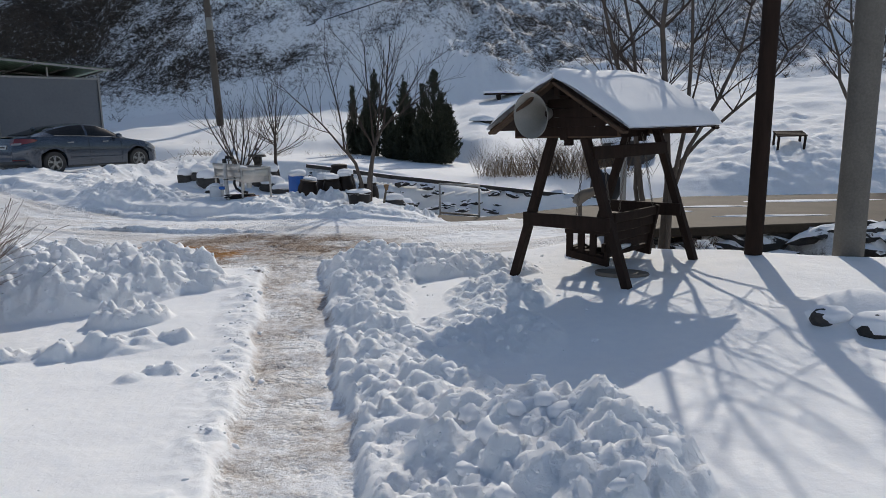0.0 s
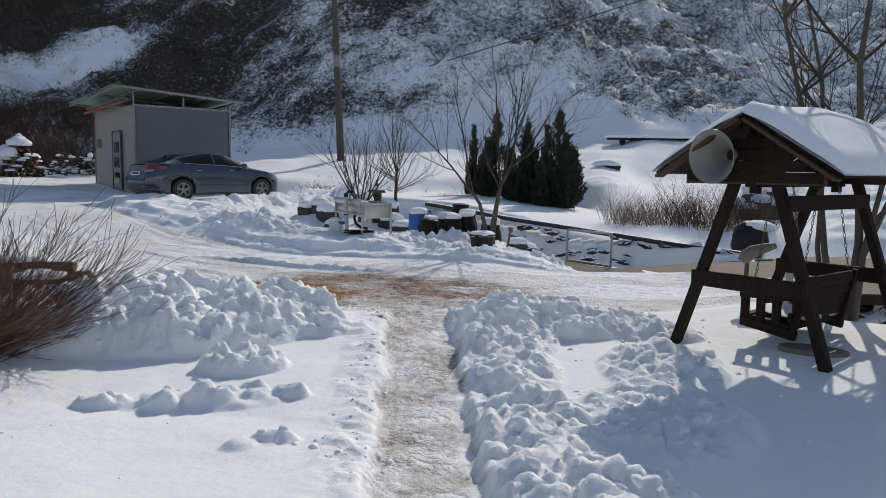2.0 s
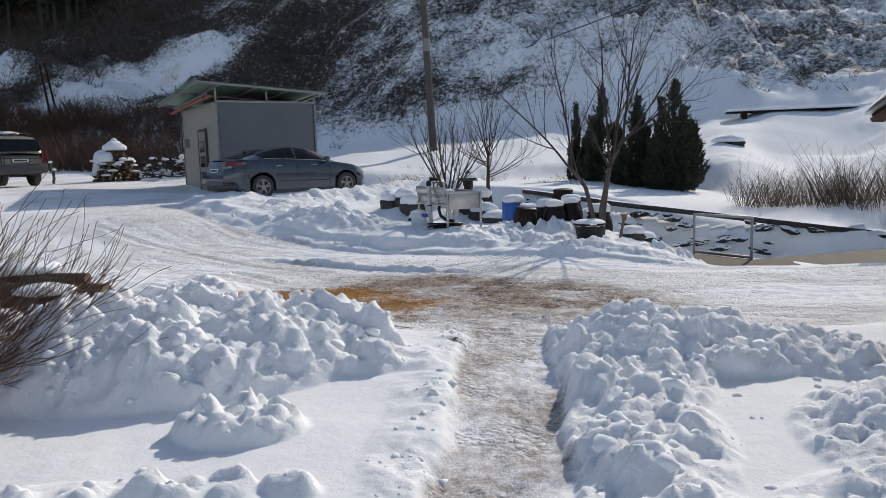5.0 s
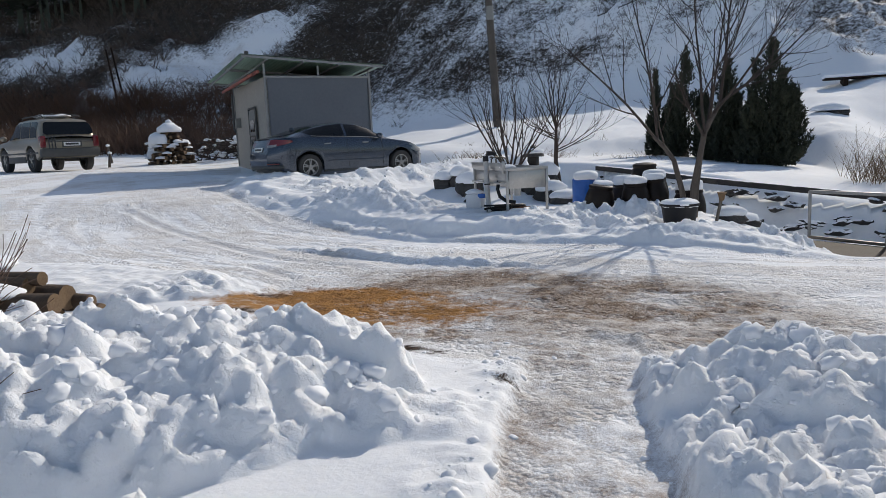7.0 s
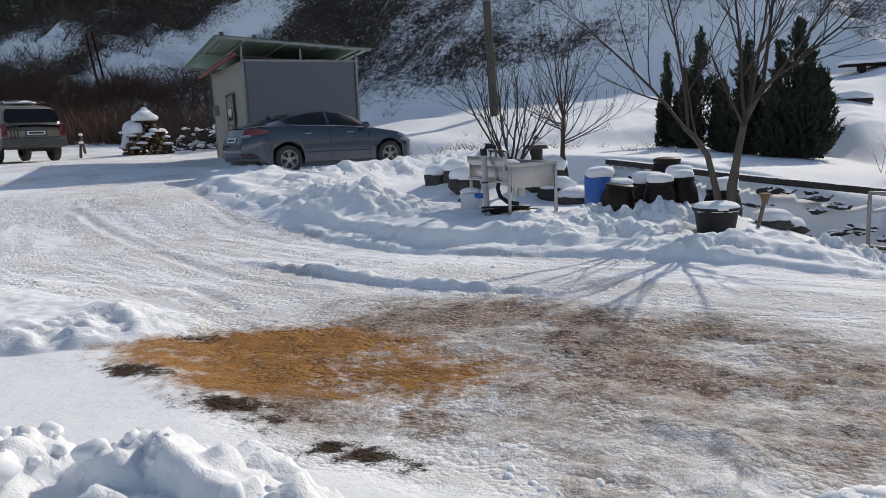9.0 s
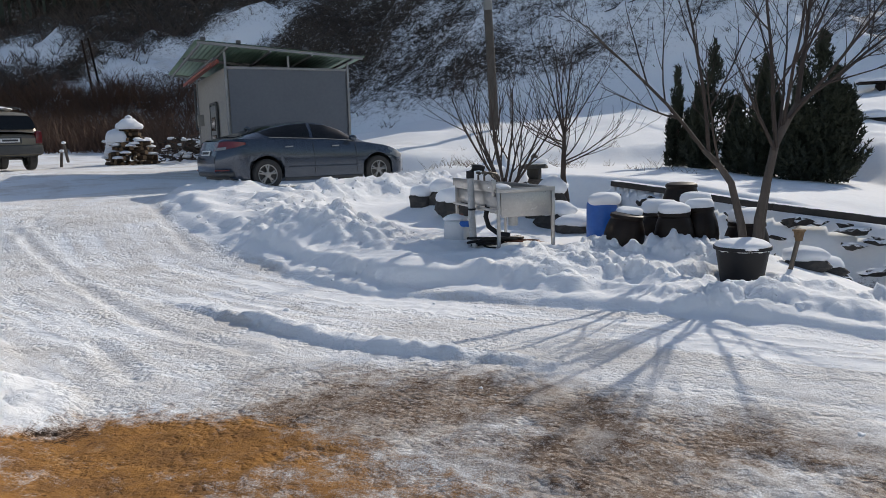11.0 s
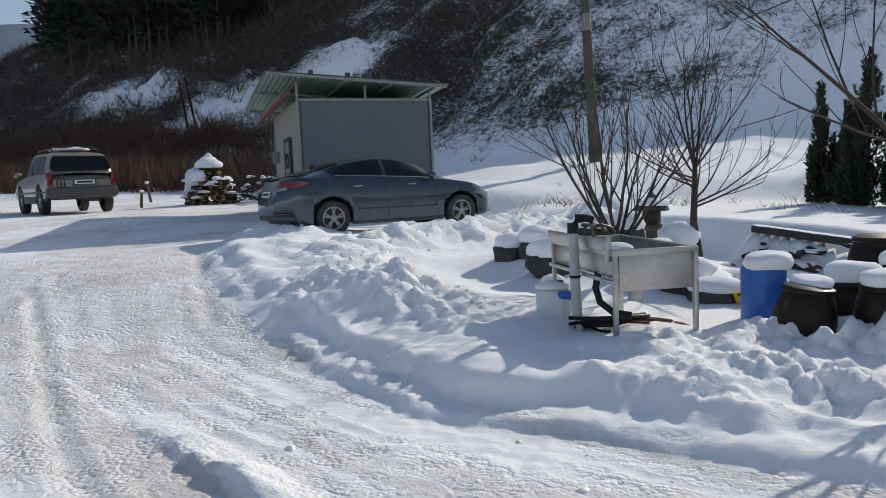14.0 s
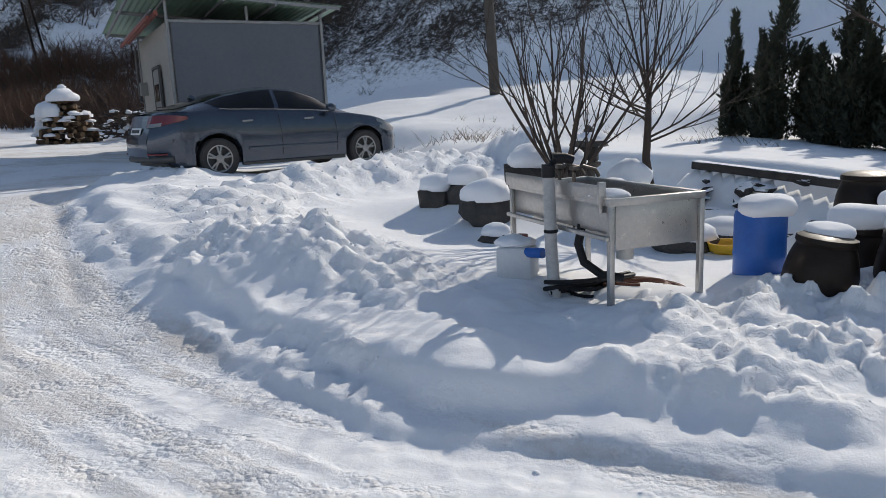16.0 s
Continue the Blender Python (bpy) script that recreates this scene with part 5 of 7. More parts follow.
def champagne_suv():
    Ln, ra, fa, wr = 4.5, 0.90, 3.55, 0.385
    e, f = car("suv", "champagne-coloured SUV with grey lower cladding and a snowy roof rack", (Ln, 1.83, 0.36, ra, fa, wr),
               [(0, 0.85), (0.03, 1.00), (0.2, 1.03), (2.0, 1.04), (3.0, 1.04), (3.4, 1.03), (4.1, 0.98), (4.4, 0.86), (4.5, 0.70)],
               [(0.03, 1.03), (0.12, 1.35), (0.30, 1.62), (0.6, 1.69), (1.6, 1.71), (2.3, 1.68), (2.6, 1.58), (3.0, 1.30), (3.4, 1.03)], "champagne",
               (-25.1, 24.72, 1.0), 160.5, ends=(0.93, 0.25), tumble=0.76, rake=0.0)
    for s in (-1, 1):
        car_glass(e, f, "front_window", 1.95, 3.0, s)
        car_glass(e, f, "rear_window", 1.05, 1.88, s)
        car_glass(e, f, "quarter_window", 0.42, 0.98, s)
        for ax_ in (ra, fa):
            car_wheel(e, ax_, s * 0.80, wr, s)
        part("lower_cladding", Geo().beam((1.4, s * 0.885, 0.40), (3.1, s * 0.885, 0.40), 0.03, 0.20), "cladding", e)
        part("tail_light", Geo().box((0.03, s * 0.80, 0.93), (0.16, 0.17, 0.36), bevel=0.03), "redlens", e, "tall red tail light")
        part("mirror", Geo().blob((2.95, s * 1.02, 1.12), (0.09, 0.11, 0.09), 0.05, 2), "champagne", e)
        part("sill_line", Geo().beam((0.2, s * 0.905, 0.60), (4.3, s * 0.90, 0.60), 0.015, 0.05), "cladding", e)
        part("roof_rail", Geo().tube([(0.5, s * 0.56, 1.70), (0.6, s * 0.56, 1.77), (2.3, s * 0.56, 1.77), (2.4, s * 0.56, 1.70)], 0.018, 8), "cladding", e)
    part("rear_screen", Geo().grid([[Vector((x - 0.03, q * y, z)) for q in np.linspace(1, -1, 7)] for x, z, y in ((0.045, 1.15, 0.66), (0.06, 1.20, 0.75), (0.11, 1.36, 0.73), (0.185, 1.50, 0.68), (0.215, 1.55, 0.62))]), "glass", e)
    part("rear_bumper", Geo().box((0.02, 0, 0.59), (0.22, 1.78, 0.27), bevel=0.05), "cladding", e, "grey plastic bumper")
    part("number_plate", Geo().box((-0.035, -0.05, 0.85), (0.012, 0.50, 0.11), bevel=0.003), "plate", e)
    part("plate_frame", Geo().beam((-0.03, -0.33, 0.925), (-0.03, 0.23, 0.925), 0.03, 0.03).beam((-0.03, -0.33, 0.775), (-0.03, 0.23, 0.775), 0.03, 0.03).beam((-0.03, -0.33, 0.76), (-0.03, -0.33, 0.94), 0.03, 0.03).beam((-0.03, 0.23, 0.76), (-0.03, 0.23, 0.94), 0.03, 0.03), "cladding", e, smooth=False)
    part("plate_bars", Geo().box((-0.043, -0.05, 0.85), (0.004, 0.40, 0.055)), "ink", e, smooth=False)
    for q in (0.44, 0.53, 0.62):
        part("stripe", Geo().beam((-0.028, q, 0.72), (-0.028, q + 0.02, 1.10), 0.006, 0.035, (0, 1, 0)), "ink", e, smooth=False)
    part("rack_basket", Geo().beam((0.6, -0.5, 1.80), (0.6, 0.5, 1.80), 0.04, 0.03).beam((1.3, -0.5, 1.80), (1.3, 0.5, 1.80), 0.04, 0.03).beam((2.1, -0.5, 1.80), (2.1, 0.5, 1.80), 0.04, 0.03), "cladding", e)
    e.scale = (1.16, 1.16, 1.16)
    part("roof_snow", Geo().blob((1.3, 0, 1.77), (0.85, 0.52, 0.08), 0.15, 3, 2.0), "snow", e)


champagne_suv()


# ---- trees and shrubs ----
rng = random.Random(7)


def branch(g, p, d, ln, r, depth, spread=0.5, lift=0.25, droop=0.0, kids=3, n=6):
    """A tapering shrub stem that bends and forks."""
    pts, rad = [p.copy()], [r]
    steps = 4
    q, dd = p.copy(), d.normalized()
    for i in range(steps):
        dd = (dd + Vector((rng.uniform(-1, 1), rng.uniform(-1, 1), rng.uniform(-1, 1))) * 0.13 + Vector((0, 0, lift * 0.25 - droop * i * 0.1))).normalized()
        q = q + dd * ln / steps
        pts.append(q.copy())
        rad.append(max(0.0022, r * (1 - 0.62 * (i + 1) / steps)))
    g.tube(pts, rad, max(3, n), False)
    if depth <= 0:
        return
    for k in range(kids):
        i = rng.randint(1, steps) if k else steps
        side = Vector((rng.uniform(-1, 1), rng.uniform(-1, 1), rng.uniform(-0.3, 0.7)))
        nd = (dd * (1 - spread * 0.5) + side.normalized() * spread).normalized()
        branch(g, pts[i], nd, ln * rng.uniform(0.5, 0.78), max(0.0028, rad[i] * 0.72), depth - 1, spread, lift, droop, kids, max(3, n - 1))


def limb(g, p, d, ln, r, depth, angle=34.0, lift=0.10, kids=5, thin=0.0032):
    """A long straight limb of a fruit tree, with upright shoots along it."""
    steps = 6
    pts, rad, dirs = [p.copy()], [r], []
    q, dd = p.copy(), d.normalized()
    for i in range(steps):
        dd = (dd + Vector((rng.uniform(-1, 1), rng.uniform(-1, 1), rng.uniform(-1, 1))) * 0.085 + Vector((0, 0, lift))).normalized()
        q = q + dd * ln / steps
        dirs.append(dd.copy())
        pts.append(q.copy())
        rad.append(max(thin, r * (1 - 0.72 * (i + 1) / steps)))
    g.tube(pts, rad, 7 if r > 0.015 else 5 if r > 0.006 else 3, False)
    if depth <= 0:
        return
    for k in range(kids):
        u = 0.22 + 0.76 * (k + rng.uniform(-0.3, 0.3)) / max(1, kids - 1)
        u = min(0.97, max(0.12, u))
        i = min(steps - 1, int(u * steps))
        start = pts[i].lerp(pts[i + 1], u * steps - i)
        ax = dirs[i]
        side = ax.cross(Vector((rng.uniform(-1, 1), rng.uniform(-1, 1), rng.uniform(-1, 1)))).normalized()
        a = radians(angle * rng.uniform(0.7, 1.35))
        nd = ax * math.cos(a) + side * math.sin(a) + Vector((0, 0, 0.12))
        limb(g, start, nd, ln * (0.72 - 0.36 * u) * rng.uniform(0.7, 1.25), max(thin, rad[i] * 0.58), depth - 1, angle, lift, max(2, kids - 1), thin)


def bare_tree(name, at, label, trunk, limbs, depth=2, spread=34.0, lift=0.10, kids=5, mat="bark"):
    """trunk: list of (points, radii); limbs: (start, direction, length, radius)."""
    e = thing(name, at, label, "tree")
    g = Geo()
    for pts, radii in trunk:
        g.tube(pts, radii, 10, False)
    part("trunk", g, mat, e)
    c = Geo()
    for s, d, ln, r in limbs:
        limb(c, Vector(s), Vector(d), ln, r, depth, spread, lift, kids)
    part("crown", c, "twig", e, "bare branching twigs")
    return e


# view-plane axes used to lay out the leaning stems
RX, RY = Vector((0.92, 0.39, 0)), Vector((-0.39, 0.92, 0))


def vp(a, z, b=0.0):
    return RX * a + RY * b + Vector((0, 0, z))


zt = height(-2.6, 17.3) - 0.05
bare_tree("persimmon_tree", (-2.6, 17.3, zt), "bare many-stemmed fruit tree with grey bark beside the jars", [
    ([vp(-0.06, 0), vp(-0.14, 0.45), vp(-0.26, 0.9), vp(-0.40, 1.10), vp(-0.56, 1.28, 0.05)], [0.050, 0.044, 0.038, 0.034, 0.028]),
    ([vp(0.05, 0), vp(0.08, 0.5), vp(0.13, 0.9), vp(0.21, 1.32), vp(0.47, 1.75, 0.1)], [0.058, 0.052, 0.047, 0.042, 0.032]),
    ([vp(0.0, 0, -0.07), vp(0.02, 0.5, -0.08), vp(0.10, 0.9, -0.08), vp(0.16, 1.25, -0.1)], [0.050, 0.046, 0.042, 0.036]),
], [(vp(-0.56, 1.28, 0.05), vp(-0.62, 0.8, 0.1), 1.9, 0.024), (vp(-0.50, 1.22, 0.05), vp(-0.08, 1, 0.1), 2.2, 0.024), (vp(-0.40, 1.10), vp(-0.35, 0.7, -0.5), 1.2, 0.014),
    (vp(0.47, 1.75, 0.1), vp(0.22, 1, 0.1), 2.1, 0.028), (vp(0.47, 1.75, 0.1), vp(0.95, 0.62, 0.1), 2.0, 0.024), (vp(0.16, 1.25, -0.1), vp(-0.45, 0.9, -0.2), 1.0, 0.022),
    (vp(0.18, 1.28, -0.1), vp(-0.16, 1, 0.05), 2.3, 0.026), (vp(0.30, 1.48, 0.05), vp(0.05, 1, -0.25), 2.0, 0.022), (vp(0.36, 1.58, 0.05), vp(0.55, 0.85, -0.35), 1.9, 0.022), (vp(0.26, 1.4, 0.05), vp(0.3, 0.9, 0.55), 1.7, 0.02)],
    depth=2, spread=36, lift=0.05, kids=6)

zt = height(-6.35, 19.6)
limbs = []
for k in range(9):
    a = 2 * math.pi * k / 9 + rng.uniform(-0.25, 0.25)
    limbs.append((Vector((0.05 * math.cos(a), 0.05 * math.sin(a), 0.36 + 0.03 * k)), (math.cos(a) * 0.66, math.sin(a) * 0.66, rng.uniform(0.65, 1.05)), rng.uniform(1.35, 1.75), 0.024))
bare_tree("plum_tree", (-6.35, 19.6, zt - 0.05), "small pruned fruit tree with bare shoots behind the sink", [([(0, 0, 0), (0.02, 0.01, 0.25), (0.0, 0.0, 0.66)], [0.065, 0.055, 0.045])], limbs, depth=2, spread=30, lift=0.06, kids=5)

zt = height(-5.55, 20.3)
limbs = []
for k in range(11):
    a = 2 * math.pi * k / 11 + rng.uniform(-0.2, 0.2)
    limbs.append((Vector((0.02 * math.cos(a), 0.02 * math.sin(a), 0.85 + 0.05 * k)), (math.cos(a) * 0.95, math.sin(a) * 0.95, rng.uniform(0.25, 0.6)), rng.uniform(0.95, 1.4), 0.014))
for k in range(4):
    limbs.append((Vector((0, 0, 1.3)), (rng.uniform(-0.35, 0.35), rng.uniform(-0.35, 0.35), 1), rng.uniform(1.2, 1.7), 0.017))
bare_tree("young_tree", (-5.55, 20.3, zt - 0.05), "young bare tree with a slender dark trunk by the creek wall", [([(0.06, 0, 0), (0.03, 0, 0.3), (-0.03, 0.02, 0.65), (-0.01, 0, 1.0), (0, 0, 1.45)], [0.058, 0.05, 0.045, 0.040, 0.026])], limbs, depth=2, spread=30, lift=0.09, kids=4, mat="twig")


def stem_tree(name, at, label, stems, depth=2):
    trunk, limbs = [], []
    for base, top, r in stems:
        b, t = Vector(base), Vector(top)
        pts = [b.lerp(t, k / 5) + Vector((0.08 * math.sin(2 * k + r * 90), 0.06 * math.cos(3 * k), 0)) * (k > 0) for k in range(6)]
        trunk.append((pts, [r * (1 - 0.13 * k) for k in range(6)]))
        for k in range(2, 6):
            for j in range(2):
                a = rng.uniform(0, 6.28)
                limbs.append((pts[k], (math.cos(a), math.sin(a), 0.8), (t - b).length * rng.uniform(0.22, 0.40), r * 0.42))
    return bare_tree(name, at, label, trunk, limbs, depth, 36, 0.07, 5)


stem_tree("bank_tree", (2.45, 10.35, height(2.45, 10.35) - 0.1), "tall bare many-stemmed tree behind the garden swing", [((0, 0, 0), (-0.85, 0.4, 4.6), 0.044), ((-0.12, 0.05, 0), (-0.45, 0.5, 4.9), 0.034), ((0.12, 0.1, 0), (0.15, 0.2, 5.2), 0.056), ((0.18, 0, 0), (0.55, -0.1, 4.8), 0.038), ((0.22, 0, 0.9), (1.55, 0, 4.0), 0.034), ((0.25, 0.1, 1.2), (2.3, 0.3, 3.2), 0.028)])
stem_tree("leaning_tree", (14.2, 29.0, height(14.2, 29) - 0.1), "bare tree leaning over the snowy slope", [((0, 0, 0), (-1.2, 0.3, 4.4), 0.08), ((0.1, 0.1, 0), (-0.3, 0.2, 4.8), 0.09), ((0.3, 0, 0), (1.2, 0.3, 4.0), 0.06)])


def evergreen(at, hgt, w, seed, lobes):
    """Upright yew: several pointed leaders, clothed with small needle sprays."""
    e = thing("evergreen", at, "dark green upright yew shrub with snow at its foot", "tree", group="row of evergreens")
    part("trunk", Geo().tube([(0, 0, 0), (0, 0, hgt * 0.7)], [0.06, 0.02], 8), "bark", e)
    r = random.Random(seed)
    leaders = [((0, 0), 1.0, 0.62)]
    for k in range(lobes * 3 + 2):
        a, q = r.uniform(0, 6.28), r.uniform(0.25, 0.52)
        leaders.append(((math.cos(a) * w * q, math.sin(a) * w * q * 1.1), (1.12 - q * 1.15) * r.uniform(0.72, 1.05), 0.30))
    vs, fs = [], []
    sprays = []
    for (lx, ly), hh, ww in leaders:
        H = hgt * hh
        for k in range(int(46 * hh * w * ww / 0.45 + 12)):   # upswept side shoots
            t = r.random() ** 0.9
            rad = w * ww * min(1, t * 5 + 0.5) * (1 - t) ** 0.7 * r.uniform(0.35, 1.3) + 0.02
            a = r.uniform(0, 6.28)
            tip = Vector((lx + rad * math.cos(a), ly + rad * math.sin(a), 0.08 + t * H * 0.92 + r.uniform(0.02, 0.30)))
            root = Vector((lx * 0.8 + rad * 0.3 * math.cos(a), ly * 0.8 + rad * 0.3 * math.sin(a), max(0.03, tip.z - 0.30 - rad * 0.6)))
            sprays.append((root, tip))
        for k in range(4):
            sprays.append((Vector((lx, ly, H * 0.55)), Vector((lx * 1.05 + r.uniform(-0.05, 0.05), ly * 1.05 + r.uniform(-0.05, 0.05), H * r.uniform(0.93, 1.06)))))
    for root, tip in sprays:
        ax = (tip - root)
        for q in range(40):
            u = r.random() ** 0.7
            p = root + ax * u + Vector((r.uniform(-1, 1), r.uniform(-1, 1), r.uniform(-0.5, 0.5))) * (0.085 * (1.12 - u))
            d = (ax.normalized() * 0.8 + Vector((r.uniform(-1, 1), r.uniform(-1, 1), r.uniform(-0.4, 0.8)))).normalized()
            s = d.cross(Vector((r.uniform(-1, 1), r.uniform(-1, 1), r.uniform(-1, 1)))).normalized()
            ln, wd = r.uniform(0.06, 0.14), r.uniform(0.014, 0.028)
            b = len(vs)
            vs += [p - s * wd, p + s * wd, p + d * ln]
            fs.append((b, b + 1, b + 2))
    g = Geo()
    g.add(vs, fs)
    part("crown", g, "needle", e, "dense dark needles", smooth=False)
    return e


for x, y, hh, w, sd, lb in ((-4.85, 29.3, 2.6, 0.62, 1, 1), (-3.92, 28.7, 3.2, 1.22, 2, 3), (-2.72, 27.9, 2.95, 1.35, 3, 4), (-1.58, 27.1, 3.35, 1.5, 4, 5)):
    evergreen((x, y, height(x, y) - 0.05), hh, w, sd, lb)


def blades(name, spots, mat, label, category, ln, wd, per, lean, kind="stuff", segs=1):
    """Many thin stems that stand in clumps, as one mesh."""
    r = random.Random(hash(len(name)) % 1000 + per)
    vs, fs = [], []
    for x, y, z, k in spots:
        for _ in range(per):
            a = r.uniform(0, 6.28)
            p = Vector((x + r.uniform(-0.3, 0.3) * k, y + r.uniform(-0.3, 0.3) * k, z - 0.05))
            L = ln * k * r.uniform(0.5, 1.15)
            d = Vector((math.cos(a) * lean, math.sin(a) * lean, 1)).normalized()
            s = Vector((-math.sin(a + 0.8), math.cos(a + 0.8), 0)) * wd * r.uniform(0.6, 1.3)
            mid = p + d * L * 0.55
            tip = p + d * L + Vector((math.cos(a), math.sin(a), -0.25)) * L * 0.18 * r.random()
            b = len(vs)
            vs += [p - s, p + s, mid + s * 0.7, mid - s * 0.7, tip]
            fs += [(b, b + 1, b + 2, b + 3), (b + 3, b + 2, b + 4)]
            if segs > 1:
                for q in (0.35, 0.6, 0.78):
                    c = p.lerp(tip, q)
                    a2 = r.uniform(0, 6.28)
                    t2 = c + Vector((math.cos(a2) * 0.6, math.sin(a2) * 0.6, 0.55)) * L * 0.3 * r.uniform(0.6, 1.2)
                    b = len(vs)
                    vs += [c - s * 0.5, c + s * 0.5, t2]
                    fs.append((b, b + 1, b + 2))
    g = Geo()
    g.add(vs, fs)
    return single(name, g, mat, label, category, kind=kind, smooth=False)


def scatter(n, x0, x1, y0, y1, keep, seed, k0=0.6, k1=1.3):
    r = np.random.RandomState(seed)
    x, y = r.uniform(x0, x1, n), r.uniform(y0, y1, n)
    ok = r.uniform(0, 1, n) < keep(x, y)
    x, y = x[ok], y[ok]
    z = land(x, y)[0]
    return list(zip(x, y, z, r.uniform(k0, k1, len(x))))


def tussocks(x, y):
    """Where single shrubs stand: small clumps within the scrub."""
    return 0.95 * brush_cover(x, y) * fade(fbm(x, y, 1.1, 173, 3, 0.65), -0.12, 0.16)


blades("hillside_shrubs", scatter(70000, -75, 48, 43, 92, tussocks, 3, 0.25, 0.85), "brush", "leafless brown scrub in clumps on the snowy hillside", "shrubs", 0.80, 0.014, 7, 0.95, segs=2)
blades("upper_shrubs", scatter(7000, -110, 60, 90, 150, lambda x, y: 0.35 + 0.5 * brush_cover(x, y), 5, 0.8, 1.8), "brush", "leafless thicket on the upper hillside", "shrubs", 1.4, 0.05, 6, 0.6, segs=2)
blades("orchard_brush", scatter(2300, -75, -27, 36, 48, lambda x, y: 0.9 * fade(-x - 0.6 * (y - 36), 24, 34) + 0.1, 8, 0.6, 1.15), "shrubtwig", "brown leafless orchard brush behind the parked cars", "shrubs", 2.3, 0.028, 9, 0.5, segs=2)
blades("reed_clump", scatter(150, 0.1, 4.6, 22.3, 24.0, lambda x, y: 0.9 + 0 * x, 9, 0.6, 1.15), "ropegrass", "dry brown shrub stems on the creek bank", "shrub", 1.15, 0.0055, 11, 0.42, segs=2)
blades("bank_shrub", scatter(40, 1.5, 5.2, 22.3, 23.6, lambda x, y: 0.9 + 0 * x, 19, 0.7, 1.2), "twig", "leafless dark shrubs on the creek bank", "shrub", 1.6, 0.008, 8, 0.55, segs=2)
blades("field_tufts", scatter(110, -12.5, -3, 25.5, 31, lambda x, y: 0.35 + 0 * x, 10, 0.5, 1.0) + scatter(40, -10.5, -7, 26, 27.6, lambda x, y: 0.8 + 0 * x, 11, 0.6, 1.1), "ropegrass", "dry weed tufts poking through field snow", "grass", 0.42, 0.006, 8, 0.8, segs=2)


def wood(name, n, x0, x1, y0, y1, seed, label, h0, h1):
    """Far pines as one mesh: trunks and ragged tiers of needle sprays."""
    r = random.Random(seed)
    vs, fs = [], []
    for x, y, z, k in scatter(n, x0, x1, y0, y1, lambda x, y: 1.0 * ((x + 3.6) / (y - 11.2) > -1.64 + 0.10 * fbm(x, y, 9, 171, 2)), seed):
        H = r.uniform(h0, h1)
        b = len(vs)
        for a in (0, 2.1, 4.2):
            vs.append((x + 0.18 * math.cos(a), y + 0.18 * math.sin(a), z - 0.5))
        vs.append((x + r.uniform(-0.4, 0.4), y, z + H))
        fs += [(b, b + 1, b + 3), (b + 1, b + 2, b + 3), (b + 2, b, b + 3)]
        for _ in range(150):
            t = r.uniform(0.28, 1.0)
            R = H * 0.24 * (1.12 - t) ** 0.6 * r.uniform(0.2, 1.1)
            a = r.uniform(0, 6.28)
            p = Vector((x + R * math.cos(a), y + R * math.sin(a), z + H * t))
            d = Vector((math.cos(a), math.sin(a), r.uniform(-0.2, 0.5))) * r.uniform(0.5, 1.2)
            s = Vector((-math.sin(a), math.cos(a), r.uniform(-0.5, 0.5))) * r.uniform(0.25, 0.55)
            b = len(vs)
            vs += [p - s, p + s, p + d]
            fs.append((b, b + 1, b + 2))
    g = Geo()
    g.add(vs, fs)
    single(name, g, "pine", label, "trees", kind="stuff", smooth=False)


wood("pine_wood", 230, -104, -54, 60, 86, 21, "dark pine wood on the upper hillside", 8, 12)
blades("slope_shrubs", scatter(6500, -125, -46, 43, 92, lambda x, y: 0.03 + 0.95 * brush_cover(x, y), 6, 0.5, 1.4), "brush", "leafless thicket on the slope below the pines", "shrubs", 1.3, 0.035, 7, 0.7, segs=2)
wood("pine_wood", 240, -120, -44, 80, 125, 22, "dark pine wood on the upper hillside", 9, 15)

# far ridge, its distance haze carried by the blue-grey material
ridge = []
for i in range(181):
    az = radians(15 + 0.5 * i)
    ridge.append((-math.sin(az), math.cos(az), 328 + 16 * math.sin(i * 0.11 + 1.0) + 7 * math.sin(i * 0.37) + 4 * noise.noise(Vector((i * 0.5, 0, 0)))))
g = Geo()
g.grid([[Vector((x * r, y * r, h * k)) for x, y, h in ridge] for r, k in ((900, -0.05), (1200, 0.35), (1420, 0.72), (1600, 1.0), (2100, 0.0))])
single("far_mountain", g, "mountain", "snowy mountain far beyond the valley, its haze painted in blue-grey", "mountain", kind="structure")


# ---- the yard by the bank: sink, barrel, jars ----
def snow_cap(e, c, r, h, seed, name="snow_cap", squash=1.0, shift=(0, 0)):
    prof = [(r * 0.98, -0.015), (r * 1.06, h * 0.15), (r * 1.07, h * 0.45), (r * 0.98, h * 0.75), (r * 0.75, h * 0.94), (r * 0.4, h), (0.01, h * 1.01)]
    m = Matrix.Diagonal((1.0, squash, 1.0))
    return part(name, Geo().lathe((c[0] + shift[0], c[1] + shift[1], c[2]), prof, 24, m, wob=0.10, seed=seed), "snow", e, "rounded snow cap", smooth="all")


KU, KV, K0 = Vector((0.735, 0.68, 0)), Vector((-0.68, 0.735, 0)), Vector((-5.32, 16.45, 0))


def kp(u, v, z):
    return K0 + KU * u + KV * v + Vector((0, 0, z))


KM = Matrix((KU, KV, Vector((0, 0, 1)))).transposed()


